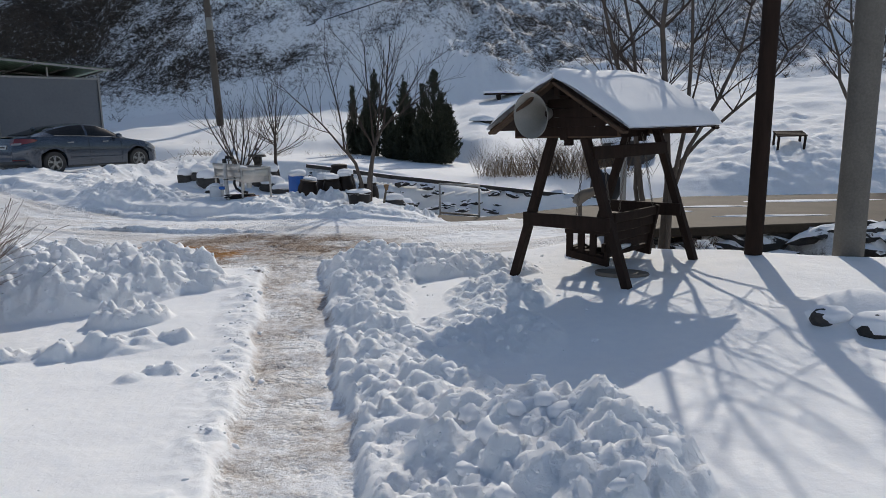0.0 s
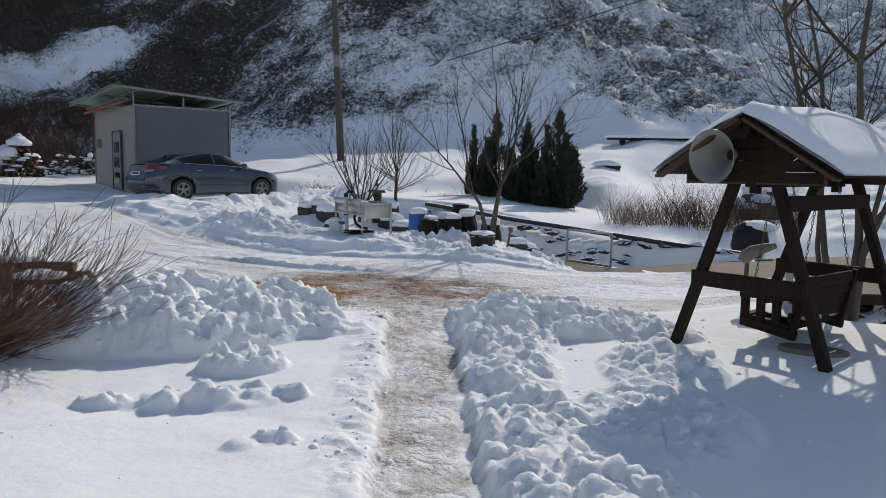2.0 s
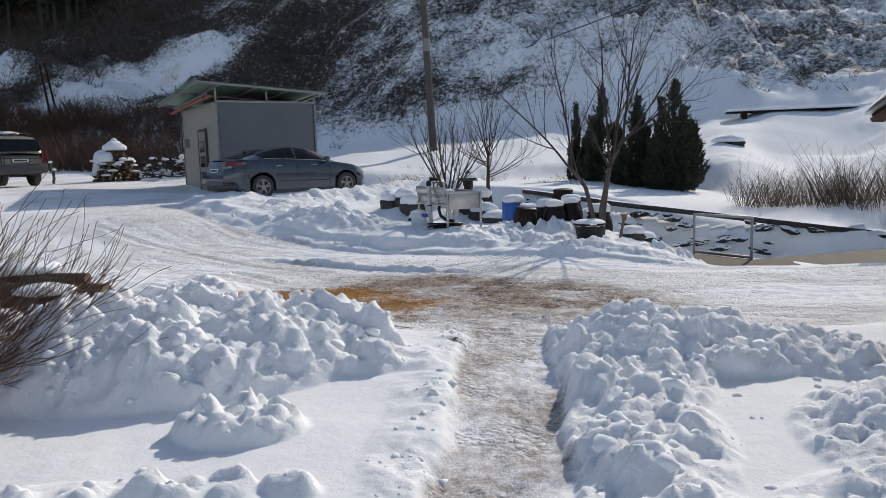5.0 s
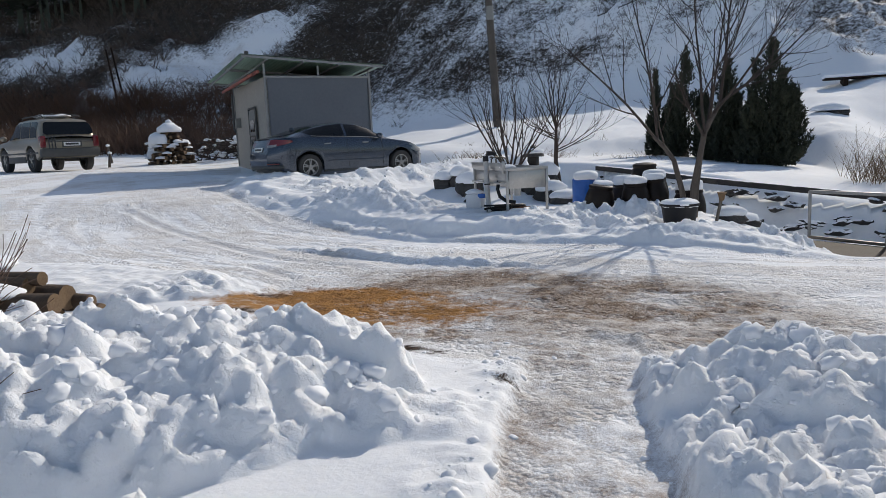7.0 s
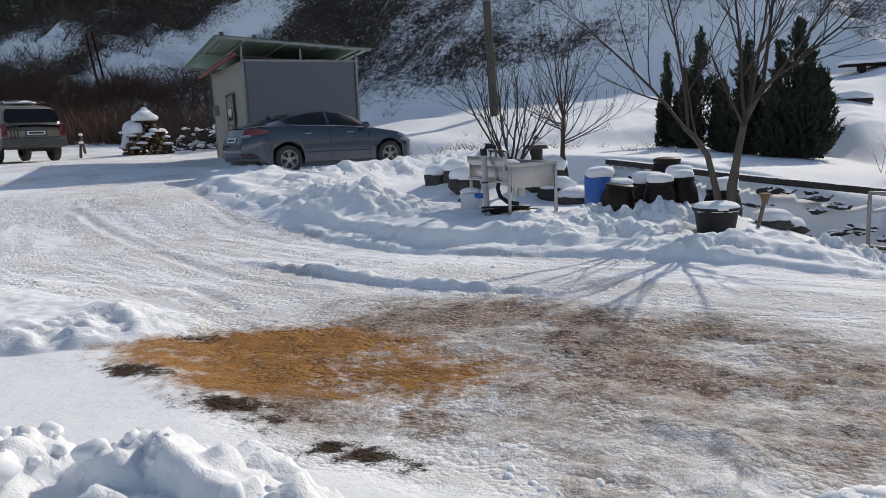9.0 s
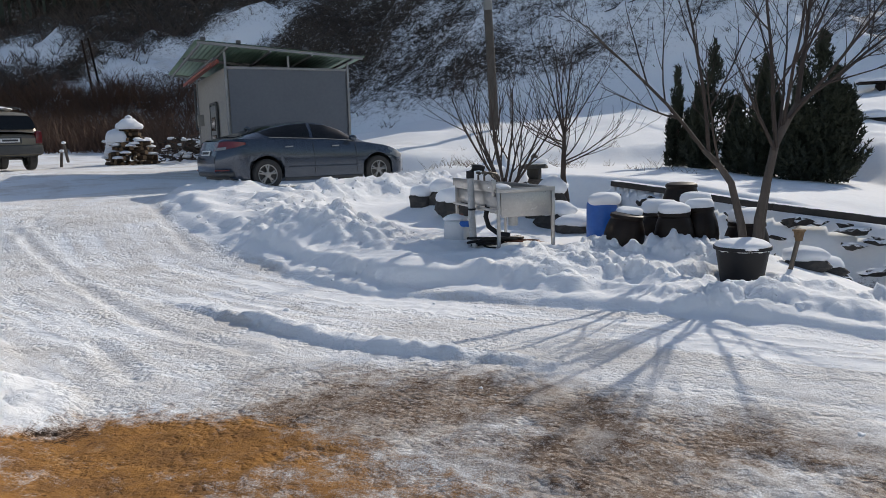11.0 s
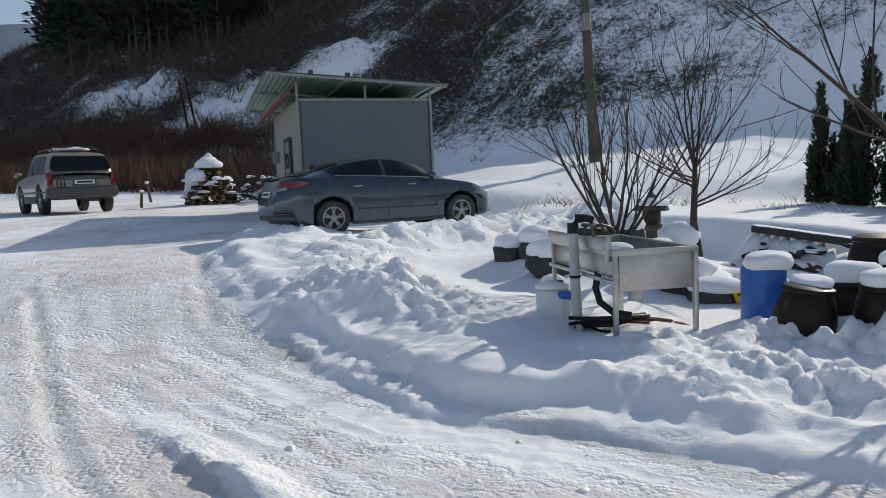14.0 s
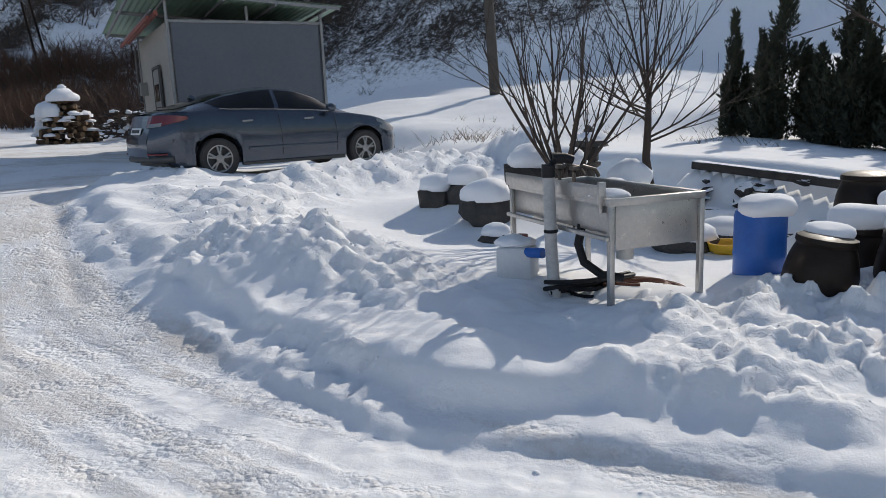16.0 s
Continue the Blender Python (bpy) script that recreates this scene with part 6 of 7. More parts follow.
def outdoor_sink():
    e = thing("outdoor_sink", (0, 0, 0), "stainless steel outdoor sink on square legs, standing in snow", "sink")
    W_, L_, top = 0.74, 1.46, 0.95
    for u, v in ((0.02, 0.02), (W_ - 0.02, 0.02), (0.02, L_ - 0.02), (W_ - 0.02, L_ - 0.02)):
        part("leg", Geo().beam(kp(u, v, 0.05), kp(u, v, top - 0.02), 0.038, 0.038, KV, 0.004), "steel", e)
    g = Geo()
    for a, b in (((0, 0.02), (W_, 0.02)), ((0, L_ - 0.02), (W_, L_ - 0.02)), ((W_ - 0.02, 0), (W_ - 0.02, L_)), ((0.02, 0), (0.02, L_))):
        g.beam(kp(*a, top), kp(*b, top), 0.045, 0.05, bevel=0.006)
    g.beam(kp(0.10, 0.03, top + 0.01), kp(0.10, L_ - 0.03, top + 0.01), 0.13, 0.02, bevel=0.004)
    part("rim", g, "steel", e, "folded steel rim")
    part("splash_back", Geo().beam(kp(-0.01, 0.10, top + 0.055), kp(-0.01, L_ + 0.03, top + 0.055), 0.012, 0.10, bevel=0.003).beam(kp(-0.01, 0.08, top - 0.07), kp(-0.01, 0.08, top + 0.13), 0.05, 0.03, KV, 0.004), "steel", e)
    for v0, v1 in ((0.10, 0.72), (0.76, 1.38)):
        g = Geo()
        b, d = 0.05, 0.31
        ring = [[kp(u, v, z) for u, v in ((0.18, v0), (W_ - 0.05, v0), (W_ - 0.05, v1), (0.18, v1), (0.18, v0))] for z in (top, top - d * 0.9)]
        g.grid(ring)
        ring2 = [[kp(u, v, z) for u, v in ((0.176, v0 - 0.004), (W_ - 0.046, v0 - 0.004), (W_ - 0.046, v1 + 0.004), (0.176, v1 + 0.004), (0.176, v0 - 0.004))][::-1] for z in (top - 0.01, top - d)]
        g.grid(ring2)
        g.add([kp(0.18, v0, top - d), kp(W_ - 0.05, v0, top - d), kp(W_ - 0.05, v1, top - d), kp(0.18, v1, top - d)], [(0, 1, 2, 3)])
        part("bowl", g, "steel", e, "pressed steel bowl", smooth=False)
    part("apron", Geo().beam(kp(0.06, 0.03, top - 0.17), kp(W_ - 0.04, 0.03, top - 0.17), 0.008, 0.29, bevel=0.002), "steel", e, "frosted front panel")
    part("side_apron", Geo().beam(kp(0.03, 0.06, top - 0.12), kp(0.03, L_ - 0.05, top - 0.12), 0.008, 0.18, bevel=0.002), "steel", e)
    part("side_rail", Geo().beam(kp(-0.015, 0.0, top - 0.23), kp(-0.015, L_, top - 0.23), 0.03, 0.03, bevel=0.004), "steel", e)
    part("drain", Geo().tube([kp(0.35, 0.35, top - 0.3), kp(0.35, 0.35, 0.5)], 0.06, 14), "pvc", e)
    part("drain_hose", Geo().tube([kp(0.05, 0.42, 0.76), kp(0.02, 0.42, 0.62), kp(0.04, 0.38, 0.50), kp(0.12, 0.28, 0.42), kp(0.24, 0.2, 0.40)], 0.03, 12), "black", e)
    part("rim_snow", Geo().blob(kp(0.10, 0.16, top + 0.03), (0.13, 0.09, 0.045), 0.2, 3, 3.1, -0.4), "snow", e)
    for v in (0.52, 0.72):
        part("tap", Geo().tube([kp(0.05, v, top), kp(0.05, v, top + 0.16), kp(0.12, v, top + 0.20), kp(0.22, v, top + 0.17), kp(0.25, v, top + 0.12)], 0.014, 10).box(kp(0.05, v, top + 0.19), (0.05, 0.05, 0.03), KM, bevel=0.008), "iron", e, "dark metal tap")


outdoor_sink()
stand = thing("stand_pipe", (-5.80, 16.84, 0.0), "grey plastic water stand-pipe with a black elbow beside the sink", "pipe")
part("pipe", Geo().tube([(0.03, 0, 0.05), (0.0, 0, 0.6), (-0.01, 0, 1.10)], [0.045, 0.044, 0.043], 16), "pvc", stand)
part("elbow", Geo().tube([(-0.01, 0, 1.08), (-0.01, 0, 1.16), (0.02, 0.02, 1.21), (0.09, 0.06, 1.21), (0.14, 0.09, 1.19)], [0.05, 0.05, 0.046, 0.036, 0.034], 14), "black", stand, "black plastic elbow")
part("tie", Geo().lathe((0.0, 0, 0.70), [(0.047, -0.012), (0.052, 0), (0.047, 0.012)], 14, cap=False), "black", stand)

jug = thing("water_jug", (-6.16, 17.2, height(-6.16, 17.2) - 0.03), "milky white plastic water can with a blue cap", "water can")
part("body", Geo().box((0, 0, 0.13), (0.30, 0.24, 0.27), bevel=0.05), "whiteplastic", jug)
part("tap", Geo().tube([(0.10, -0.08, 0.22), (0.24, -0.13, 0.23)], 0.04, 12), "blue", jug, "blue plastic tap")
part("lid", Geo().tube([(0.02, 0.06, 0.26), (0.02, 0.06, 0.335)], 0.05, 14), "rustred", jug, "red screw lid")
part("snow_cap", Geo().blob((-0.02, 0.02, 0.28), (0.16, 0.13, 0.06), 0.15, 3, 1.2, -0.3), "snow", jug)

coil = thing("hose_coil", (-5.35, 17.05, height(-5.35, 17.05) - 0.05), "coiled orange-brown rubber hose under the sink", "hose")
pts = [Vector((0.12 + math.cos(a) * (0.34 - 0.006 * a), 0.10 + math.sin(a) * (0.30 - 0.006 * a), 0.05 + 0.012 * math.sin(a * 1.3) + 0.002 * a)) for a in np.linspace(0, 30, 140)]
part("coil", Geo().tube(pts, 0.014, 8), "hosered", coil)
pts = [Vector((-0.22 + math.cos(a) * (0.10 + 0.006 * a), -0.02 + math.sin(a * 1.07) * (0.12 + 0.005 * a), 0.05 + 0.03 * math.sin(a * 0.8) + 0.003 * a)) for a in np.linspace(0, 34, 150)]
part("black_coil", Geo().tube(pts, 0.016, 8), "black", coil)
part("snow_mound", Geo().blob((0.24, -0.06, 0.0), (0.46, 0.30, 0.13), 0.2, 3, 8.0), "snow", coil, smooth="all")

barrel = thing("plastic_barrel", (-4.42, 17.88, -0.04), "bright blue plastic barrel with a thick snow cap", "barrel")
part("body", Geo().lathe((0, 0, 0), [(0.225, 0.0), (0.238, 0.03), (0.24, 0.18), (0.245, 0.20), (0.24, 0.22), (0.24, 0.40), (0.245, 0.42), (0.24, 0.44), (0.24, 0.72), (0.225, 0.76), (0.1, 0.765)], 32), "blue", barrel)
barrel.scale = (0.80, 0.80, 1.0)
snow_cap(barrel, (0.02, 0, 0.755), 0.245, 0.12, 2.0, squash=1.12, shift=(0.03, -0.02))


def jar(x, y, z, r, h, seed, cap, label, lidded=True, tilt=0.0):
    e = thing("earthen_jar", (x, y, z), label, "jar", group="earthen jars by the bank")
    part("body", Geo().lathe((0, 0, 0), [(r * 0.80, 0), (r * 0.93, h * 0.12), (r, h * 0.32), (r * 0.985, h * 0.5), (r * 0.92, h * 0.72), (r * 0.82, h * 0.9), (r * 0.77, h * 0.96), (r * 0.79, h)], 28), "jar", e)
    if lidded:
        part("lid", Geo().lathe((0, 0, h * 0.98), [(r * 0.78, 0), (r * 0.82, 0.015), (r * 0.80, 0.05), (r * 0.6, 0.07), (r * 0.15, 0.08), (0.02, 0.08)], 28), "jar", e, "dark glazed lid")
    e.rotation_euler = (tilt, 0.4 * tilt, seed * 1.3)
    if cap:
        snow_cap(e, (0, 0, h * 0.98 + (0.055 if lidded else 0)), r * 0.76 * (1 if cap > 0.09 else 0.8), cap, seed, shift=((0, 0) if cap > 0.09 else (r * 0.25, 0)))
    return e


jar(-4.06, 17.36, 0.16, 0.245, 0.41, 1, 0.08, "dark brown glazed earthen jar, lid half clear of snow", tilt=0.12)
jar(-3.47, 17.50, 0.20, 0.23, 0.40, 2, 0.10, "dark brown earthen jar standing in snow by the bank", tilt=-0.07)
jar(-3.18, 17.72, 0.20, 0.21, 0.43, 3, 0.10, "dark brown earthen jar standing in snow by the bank", tilt=0.08)
jar(-3.72, 18.05, 0.12, 0.28, 0.42, 4, 0.15, "dark earthen jar under a thick snow cap")
jar(-3.57, 19.0, 0.32, 0.26, 0.52, 5, 0.0, "dark brown earthen jar with a bare lid")
jar(-3.34, 18.6, 0.18, 0.25, 0.44, 6, 0.13, "dark earthen jar under a thick snow cap")
jar(-2.69, 17.95, 0.0, 0.27, 0.44, 7, 0.17, "dark earthen jar under a thick snow cap")

pot = thing("planter_pot", (-2.68, 16.55, -0.05), "black plastic planter pot heaped with snow", "planter")
part("body", Geo().lathe((0, 0, 0), [(0.19, 0), (0.20, 0.01), (0.262, 0.40), (0.285, 0.405), (0.287, 0.44), (0.265, 0.44), (0.255, 0.38), (0.05, 0.37)], 32), "black", pot)
snow_cap(pot, (0, 0, 0.40), 0.262, 0.09, 9.0)

lamp = thing("garden_light", (-2.17, 17.2, height(-2.17, 17.2) - 0.1), "small solar garden light leaning in the snow", "lamp")
part("stake", Geo().tube([(-0.06, 0, 0), (0.02, 0, 0.42)], 0.025, 10), "iron", lamp)
part("head", Geo().lathe((0.03, 0, 0.42), [(0.035, 0), (0.055, 0.10), (0.07, 0.11), (0.07, 0.125), (0.02, 0.135)], 16), "logend", lamp, "yellowish lamp head")

bowl = thing("yellow_bowl", (-4.66, 18.85, height(-4.66, 18.85) - 0.04), "yellow plastic bowl half buried in snow", "bowl")
part("shell", Geo().lathe((0, 0, 0), [(0.10, 0), (0.16, 0.06), (0.18, 0.13), (0.19, 0.13), (0.165, 0.05), (0.05, 0.02)], 24), "yellow", bowl)

# boulders with snow caps round the planted trees
for k, (x, y, r, h) in enumerate([(-8.0, 20.0, 0.24, 0.30), (-7.62, 20.05, 0.26, 0.33), (-7.2, 19.5, 0.30, 0.38), (-6.95, 20.4, 0.30, 0.40), (-6.6, 20.75, 0.28, 0.42), (-5.9, 19.85, 0.30, 0.36), (-5.45, 19.4, 0.32, 0.34), (-5.75, 20.3, 0.26, 0.46), (-5.05, 19.0, 0.30, 0.22), (-6.9, 18.9, 0.16, 0.16), (-7.05, 20.9, 0.3, 0.45), (-4.7, 19.7, 0.3, 0.24), (-2.35, 18.9, 0.3, 0.2), (-2.05, 17.75, 0.26, 0.20), (-1.9, 18.1, 0.3, 0.16)]):
    e = thing("boulder", (x, y, height(x, y) - 0.05), "dark boulder under a rounded cap of snow", "boulder", group="boulders round the planted trees")
    part("rock", Geo().blob((0, 0, h * 0.35), (r, r * 0.85, h * 0.65), 0.35, 2, k * 1.3), "stone", e, smooth=False)
    part("snow_cap", Geo().blob((0.0, 0.02, h * 0.85), (r * 0.98, r * 0.86, h * 0.38 + 0.04), 0.16, 3, k * 2.1 + 5, -0.35), "snow", e, smooth="all")

lant = thing("stone_lantern", (-6.48, 21.65, max(0.30, height(-6.48, 21.65) - 0.05)), "dark stone garden lantern with a snowy cap", "lantern")
part("foot", Geo().lathe((0, 0, 0), [(0.20, 0), (0.18, 0.12), (0.09, 0.16), (0.08, 0.42), (0.15, 0.47), (0.16, 0.52)], 12, wob=0.08), "stone", lant)
part("light_box", Geo().box((0, 0, 0.62), (0.22, 0.22, 0.2), bevel=0.02), "stone", lant)
part("roof", Geo().lathe((0, 0, 0.72), [(0.27, 0), (0.25, 0.05), (0.12, 0.13), (0.06, 0.17), (0.07, 0.22), (0.02, 0.27)], 12, wob=0.06), "stone", lant)
part("snow_cap", Geo().blob((0.04, -0.02, 0.82), (0.22, 0.2, 0.09), 0.2, 3, 4.4, -0.3), "snow", lant)

# ---- gate at the bridge, bench, planks, wood ----
gate = thing("bridge_gate", (0, 0, 0), "low grey steel pipe barrier at the bridge edge", "gate")
GL, GR = Vector((-0.92, 17.68, 0)), Vector((0.02, 16.93, 0))
for p in (GL, GR):
    part("post", Geo().beam(p + Vector((0, 0, -0.33)), p + Vector((0, 0, 0.46)), 0.045, 0.045, (1, 0, 0)), "galv", gate)
part("top_rail", Geo().beam(GL + Vector((0, 0, 0.45)), GR + Vector((0, 0, 0.45)), 0.045, 0.045), "galv", gate)
part("bottom_rail", Geo().beam(GL + Vector((0, 0, -0.24)), GR + Vector((0, 0, -0.24)), 0.045, 0.045), "iron", gate)

zb = height(9.7, 23.8)
bench = thing("slatted_bench", (9.7, 23.8, zb), "dark wooden slatted bench table on the snowy slope", "bench", turn=14)
bench.rotation_euler = (radians(14), 0, radians(-6))
bench.scale = (0.7, 0.7, 0.7)
for k in range(4):
    part("slat", Geo().beam((-0.62, -0.33 + 0.22 * k, 0.52), (0.62, -0.33 + 0.22 * k, 0.52), 0.13, 0.06), "stain", bench, smooth=False)
for x in (-0.55, 0.55):
    part("bearer", Geo().beam((x, -0.42, 0.47), (x, 0.42, 0.47), 0.06, 0.08), "stain", bench, smooth=False)
    for y in (-0.36, 0.36):
        part("leg", Geo().beam((x, y, -0.15), (x, y, 0.47), 0.09, 0.09), "stain", bench, smooth=False)

zb = height(3.6, 42.6)
plank = thing("plank_stack", (3.6, 42.6, zb - 0.12), "long dark timber stack under a flat layer of snow", "timber", turn=4)
part("board", Geo().box((0, 0, 0.10), (6.4, 1.0, 0.08), bevel=0.02), "stain", plank, smooth=False)
for x in (-2.4, 2.4):
    part("bearer", Geo().box((x, 0, -0.15), (0.2, 0.9, 0.4), bevel=0.01), "stain", plank, smooth=False)
part("snow_layer", Geo().box((0, 0, 0.195), (6.5, 1.1, 0.13), bevel=0.05), "snow", plank)

rock = thing("field_rock", (0.4, 34.8, height(0.4, 34.8) - 0.12), "dark field rock with a snow cap", "boulder")
part("rock", Geo().blob((0.05, 0, 0.10), (0.42, 0.36, 0.2), 0.4, 3, 2.2), "stone", rock, smooth=False)
part("snow_cap", Geo().blob((-0.15, -0.06, 0.22), (0.6, 0.45, 0.22), 0.25, 3, 9.2, -0.2), "snow", rock, smooth="all")

for k, (x, y, r, h) in enumerate([(4.3, 24.9, 0.34, 0.5), (4.75, 25.1, 0.40, 0.75), (5.2, 25.0, 0.36, 0.6), (4.55, 25.5, 0.42, 1.0), (5.0, 25.6, 0.4, 1.1), (5.6, 25.3, 0.36, 0.7), (4.05, 25.3, 0.3, 0.6), (5.35, 25.9, 0.42, 0.9)]):
    e = thing("boulder", (x, y, height(x, y) - 0.1), "dark rock in a snowy heap on the far bank", "boulder", group="rock heap on the far bank")
    part("rock", Geo().blob((0, 0, h * 0.4), (r, r * 0.85, h * 0.6), 0.4, 2, k * 1.9 + 2), "stone", e, smooth=False)
    part("snow_cap", Geo().blob((0.02, 0.04, h * 0.86), (r * 0.9, r * 0.8, h * 0.22 + 0.04), 0.2, 3, k * 2.7, -0.35), "snow", e, smooth="all")

post = thing("steel_post", (2.35, 12.2, -0.2), "thin grey steel tube post on the creek bank", "post")
part("shaft", Geo().tube([(0, 0, 0), (0.02, 0, 1.65)], [0.05, 0.05], 14), "galv", post)
drift = thing("driftwood", (1.60, 10.65, height(1.60, 10.65) - 0.1), "pale weathered driftwood knot on a thin stake behind the swing", "driftwood")
part("stake", Geo().tube([(-0.15, 0, 0), (-0.14, 0, 0.75)], 0.028, 8), "bark", drift)
part("knot", Geo().tube([(-0.20, 0, 0.64), (-0.16, 0.01, 0.71), (-0.08, 0.0, 0.77), (0.05, 0, 0.82), (0.18, 0.02, 0.85)], [0.06, 0.085, 0.08, 0.06, 0.035], 12), "greywood", drift)
drum = thing("black_tub", (3.56, 20.8, height(3.56, 20.8) - 0.1), "black rounded tub with snow on top by the creek", "tub")
part("body", Geo().blob((0, 0, 0.36), (0.26, 0.24, 0.42), 0.12, 3, 1.0), "black", drum)
part("snow_cap", Geo().blob((0.1, 0, 0.66), (0.24, 0.2, 0.12), 0.15, 3, 2.0), "snow", drum)
drum.scale = (1.7, 1.7, 1.25)
for x, y, r in ((2.82, 6.05, 0.10), (3.12, 5.8, 0.13)):
    st = thing("garden_stone", (x, y, height(x, y)), "small dark stone poking out of smooth snow", "stone")
    part("rock", Geo().blob((0, 0, 0.03), (r, r * 0.7, r * 0.9), 0.3, 2, x), "stone", st, smooth=False)
    part("snow_cap", Geo().blob((0.08, 0.06, r * 0.55), (r * 1.9, r * 1.5, r * 0.75), 0.2, 3, x + 3), "snow", st)
plate = thing("snowy_shrub", (3.02, 9.95, height(3.02, 9.95) - 0.05), "small snow-dusted shrub at the creek bank", "shrub")
g = Geo()
for k in range(26):
    a = rng.uniform(0, 6.28)
    branch(g, Vector((0, 0, 0.02)), Vector((math.cos(a) * 0.8, math.sin(a) * 0.8, 0.8)), 0.22, 0.006, 1)
part("twigs", g, "twig", plate)
for k in range(7):
    part("snow_tuft", Geo().blob((rng.uniform(-0.12, 0.12), rng.uniform(-0.1, 0.1), rng.uniform(0.12, 0.24)), (0.06, 0.06, 0.045), 0.2, 2, k), "snow", plate)

# dark boards on the ground under the swing
trap = thing("stepping_board", (1.62, 8.35, height(1.62, 8.35) + 0.02), "worn dark board half clear of snow under the swing", "board", turn=-20)
part("board", Geo().lathe((0, 0, 0), [(0.02, -0.03), (0.30, -0.03), (0.31, 0.0), (0.30, 0.02), (0.02, 0.022)], 20, Matrix.Diagonal((1.0, 0.55, 1.0))), "greywood", trap)


def log_heap(name, at, label, logs, caps, turn=0.0):
    e = thing(name, at, label, "firewood", turn=turn)
    for a, b, r in logs:
        lg = part("log", Geo().tube([Vector(a), Vector(a).lerp(Vector(b), 0.5) + Vector((0, 0, 0.01)), Vector(b)], [r, r * 1.04, r * 0.97], 12, False), "log", e)
        d = (Vector(b) - Vector(a)).normalized()
        for p, s in ((Vector(a), -1), (Vector(b), 1)):
            part("sawn_end", Geo().tube([p - d * s * 0.012, p + d * s * 0.004], r * 0.965, 12), "logend", lg)
    for c, s, sd in caps:
        part("snow_cap", Geo().blob(c, s, 0.2, 3, sd, -0.3), "snow", e, smooth="all")
    return e


logs = []
r_ = random.Random(5)
for row in range(3):
    for k in range(5 - row):
        y = -0.62 + 0.23 * k + 0.115 * row
        x0 = r_.uniform(-0.15, 0.15)
        logs.append(((-0.9 + x0 * 3, y - r_.uniform(-0.12, 0.12), 0.08 + 0.15 * row), (0.75 + x0 * 2.4, y + r_.uniform(-0.12, 0.12), 0.06 + 0.15 * row + r_.uniform(-0.05, 0.06)), r_.uniform(0.06, 0.115)))
logs.append(((0.1, -0.9, 0.12), (1.25, -0.62, 0.16), 0.085))
log_heap("log_pile", (-7.75, 9.35, height(-7.75, 9.35) - 0.06), "jumbled pile of dark firewood logs in snow", logs, [((-0.3, 0.1, 0.50), (0.55, 0.4, 0.10), 3.0), ((0.45, -0.35, 0.34), (0.3, 0.25, 0.08), 4.0)], 10)
logs = []
for row in range(8):
    R = 1.0 - 0.055 * row - 0.006 * row * row
    n = max(5, int(17 - 1.3 * row))
    for k in range(n):
        a = 2 * math.pi * (k + 0.5 * (row % 2)) / n
        d = Vector((math.cos(a), math.sin(a), 0))
        zz = 0.10 + 0.185 * row
        logs.append((tuple(d * (R - 0.42) + Vector((0, 0, zz))), tuple(d * (R + r_.uniform(-0.12, 0.08)) + Vector((0, 0, zz + r_.uniform(-0.05, 0.05)))), r_.uniform(0.055, 0.11)))
caps = [((0.0, 0.0, 1.52), (0.50, 0.50, 0.34), 1.0), ((-0.42, -0.22, 0.98), (0.44, 0.48, 0.52), 6.0), ((-0.10, -0.52, 1.02), (0.42, 0.34, 0.34), 8.0), ((-0.55, -0.25, 0.42), (0.42, 0.5, 0.40), 9.0), ((0.0, 0.0, 1.86), (0.14, 0.14, 0.11), 2.0)]
for k in range(26):
    a, row = r_.uniform(0, 6.28), r_.uniform(0.5, 6)
    R = 0.99 - 0.085 * row
    caps.append(((math.cos(a) * R, math.sin(a) * R, 0.20 + 0.185 * row), (r_.uniform(0.12, 0.26), 0.2, 0.08), k * 1.0))
log_heap("firewood_stack", (-25.6, 30.2, height(-25.6, 30.2) - 0.05), "round conical firewood stack capped with snow", logs, caps)

# low snowy heap of brushwood beside the shed
heap = thing("brushwood_heap", (-23.0, 31.4, height(-23, 31.4)), "dark heap of brushwood flecked with snow beside the shed", "brushwood")
g = Geo()
for k in range(380):
    a = rng.uniform(0, 6.28)
    q = rng.uniform(-1.7, 1.7)
    p = Vector((q, rng.uniform(-0.8, 0.8), rng.uniform(0, 0.95) * (1 - (q / 1.9) ** 4)))
    g.tube([p, p + Vector((math.cos(a), math.sin(a), rng.uniform(-0.2, 0.5))) * rng.uniform(0.25, 0.6)], [0.03, 0.012], 5, False)
part("brush", g, "twig", heap)
for k in range(44):
    q = rng.uniform(-1.6, 1.6)
    part("snow_tuft", Geo().blob((q, rng.uniform(-0.85, 0.6), rng.uniform(0.15, 1.0) * (1 - (q / 1.9) ** 4)), (rng.uniform(0.08, 0.2), 0.14, rng.uniform(0.05, 0.09)), 0.3, 2, k), "snow", heap)
prop = thing("leaning_poles", (-14.35, 28.05, height(-14.35, 28.05) - 0.1), "two dark poles leaning by the shed corner", "poles")
part("pole", Geo().tube([(0, 0, 0), (0.40, -0.1, 0.85)], 0.025, 8), "stain", prop)
part("pole", Geo().tube([(0.35, 0, 0.0), (0.5, 0.0, 0.7)], 0.025, 8), "stain", prop)

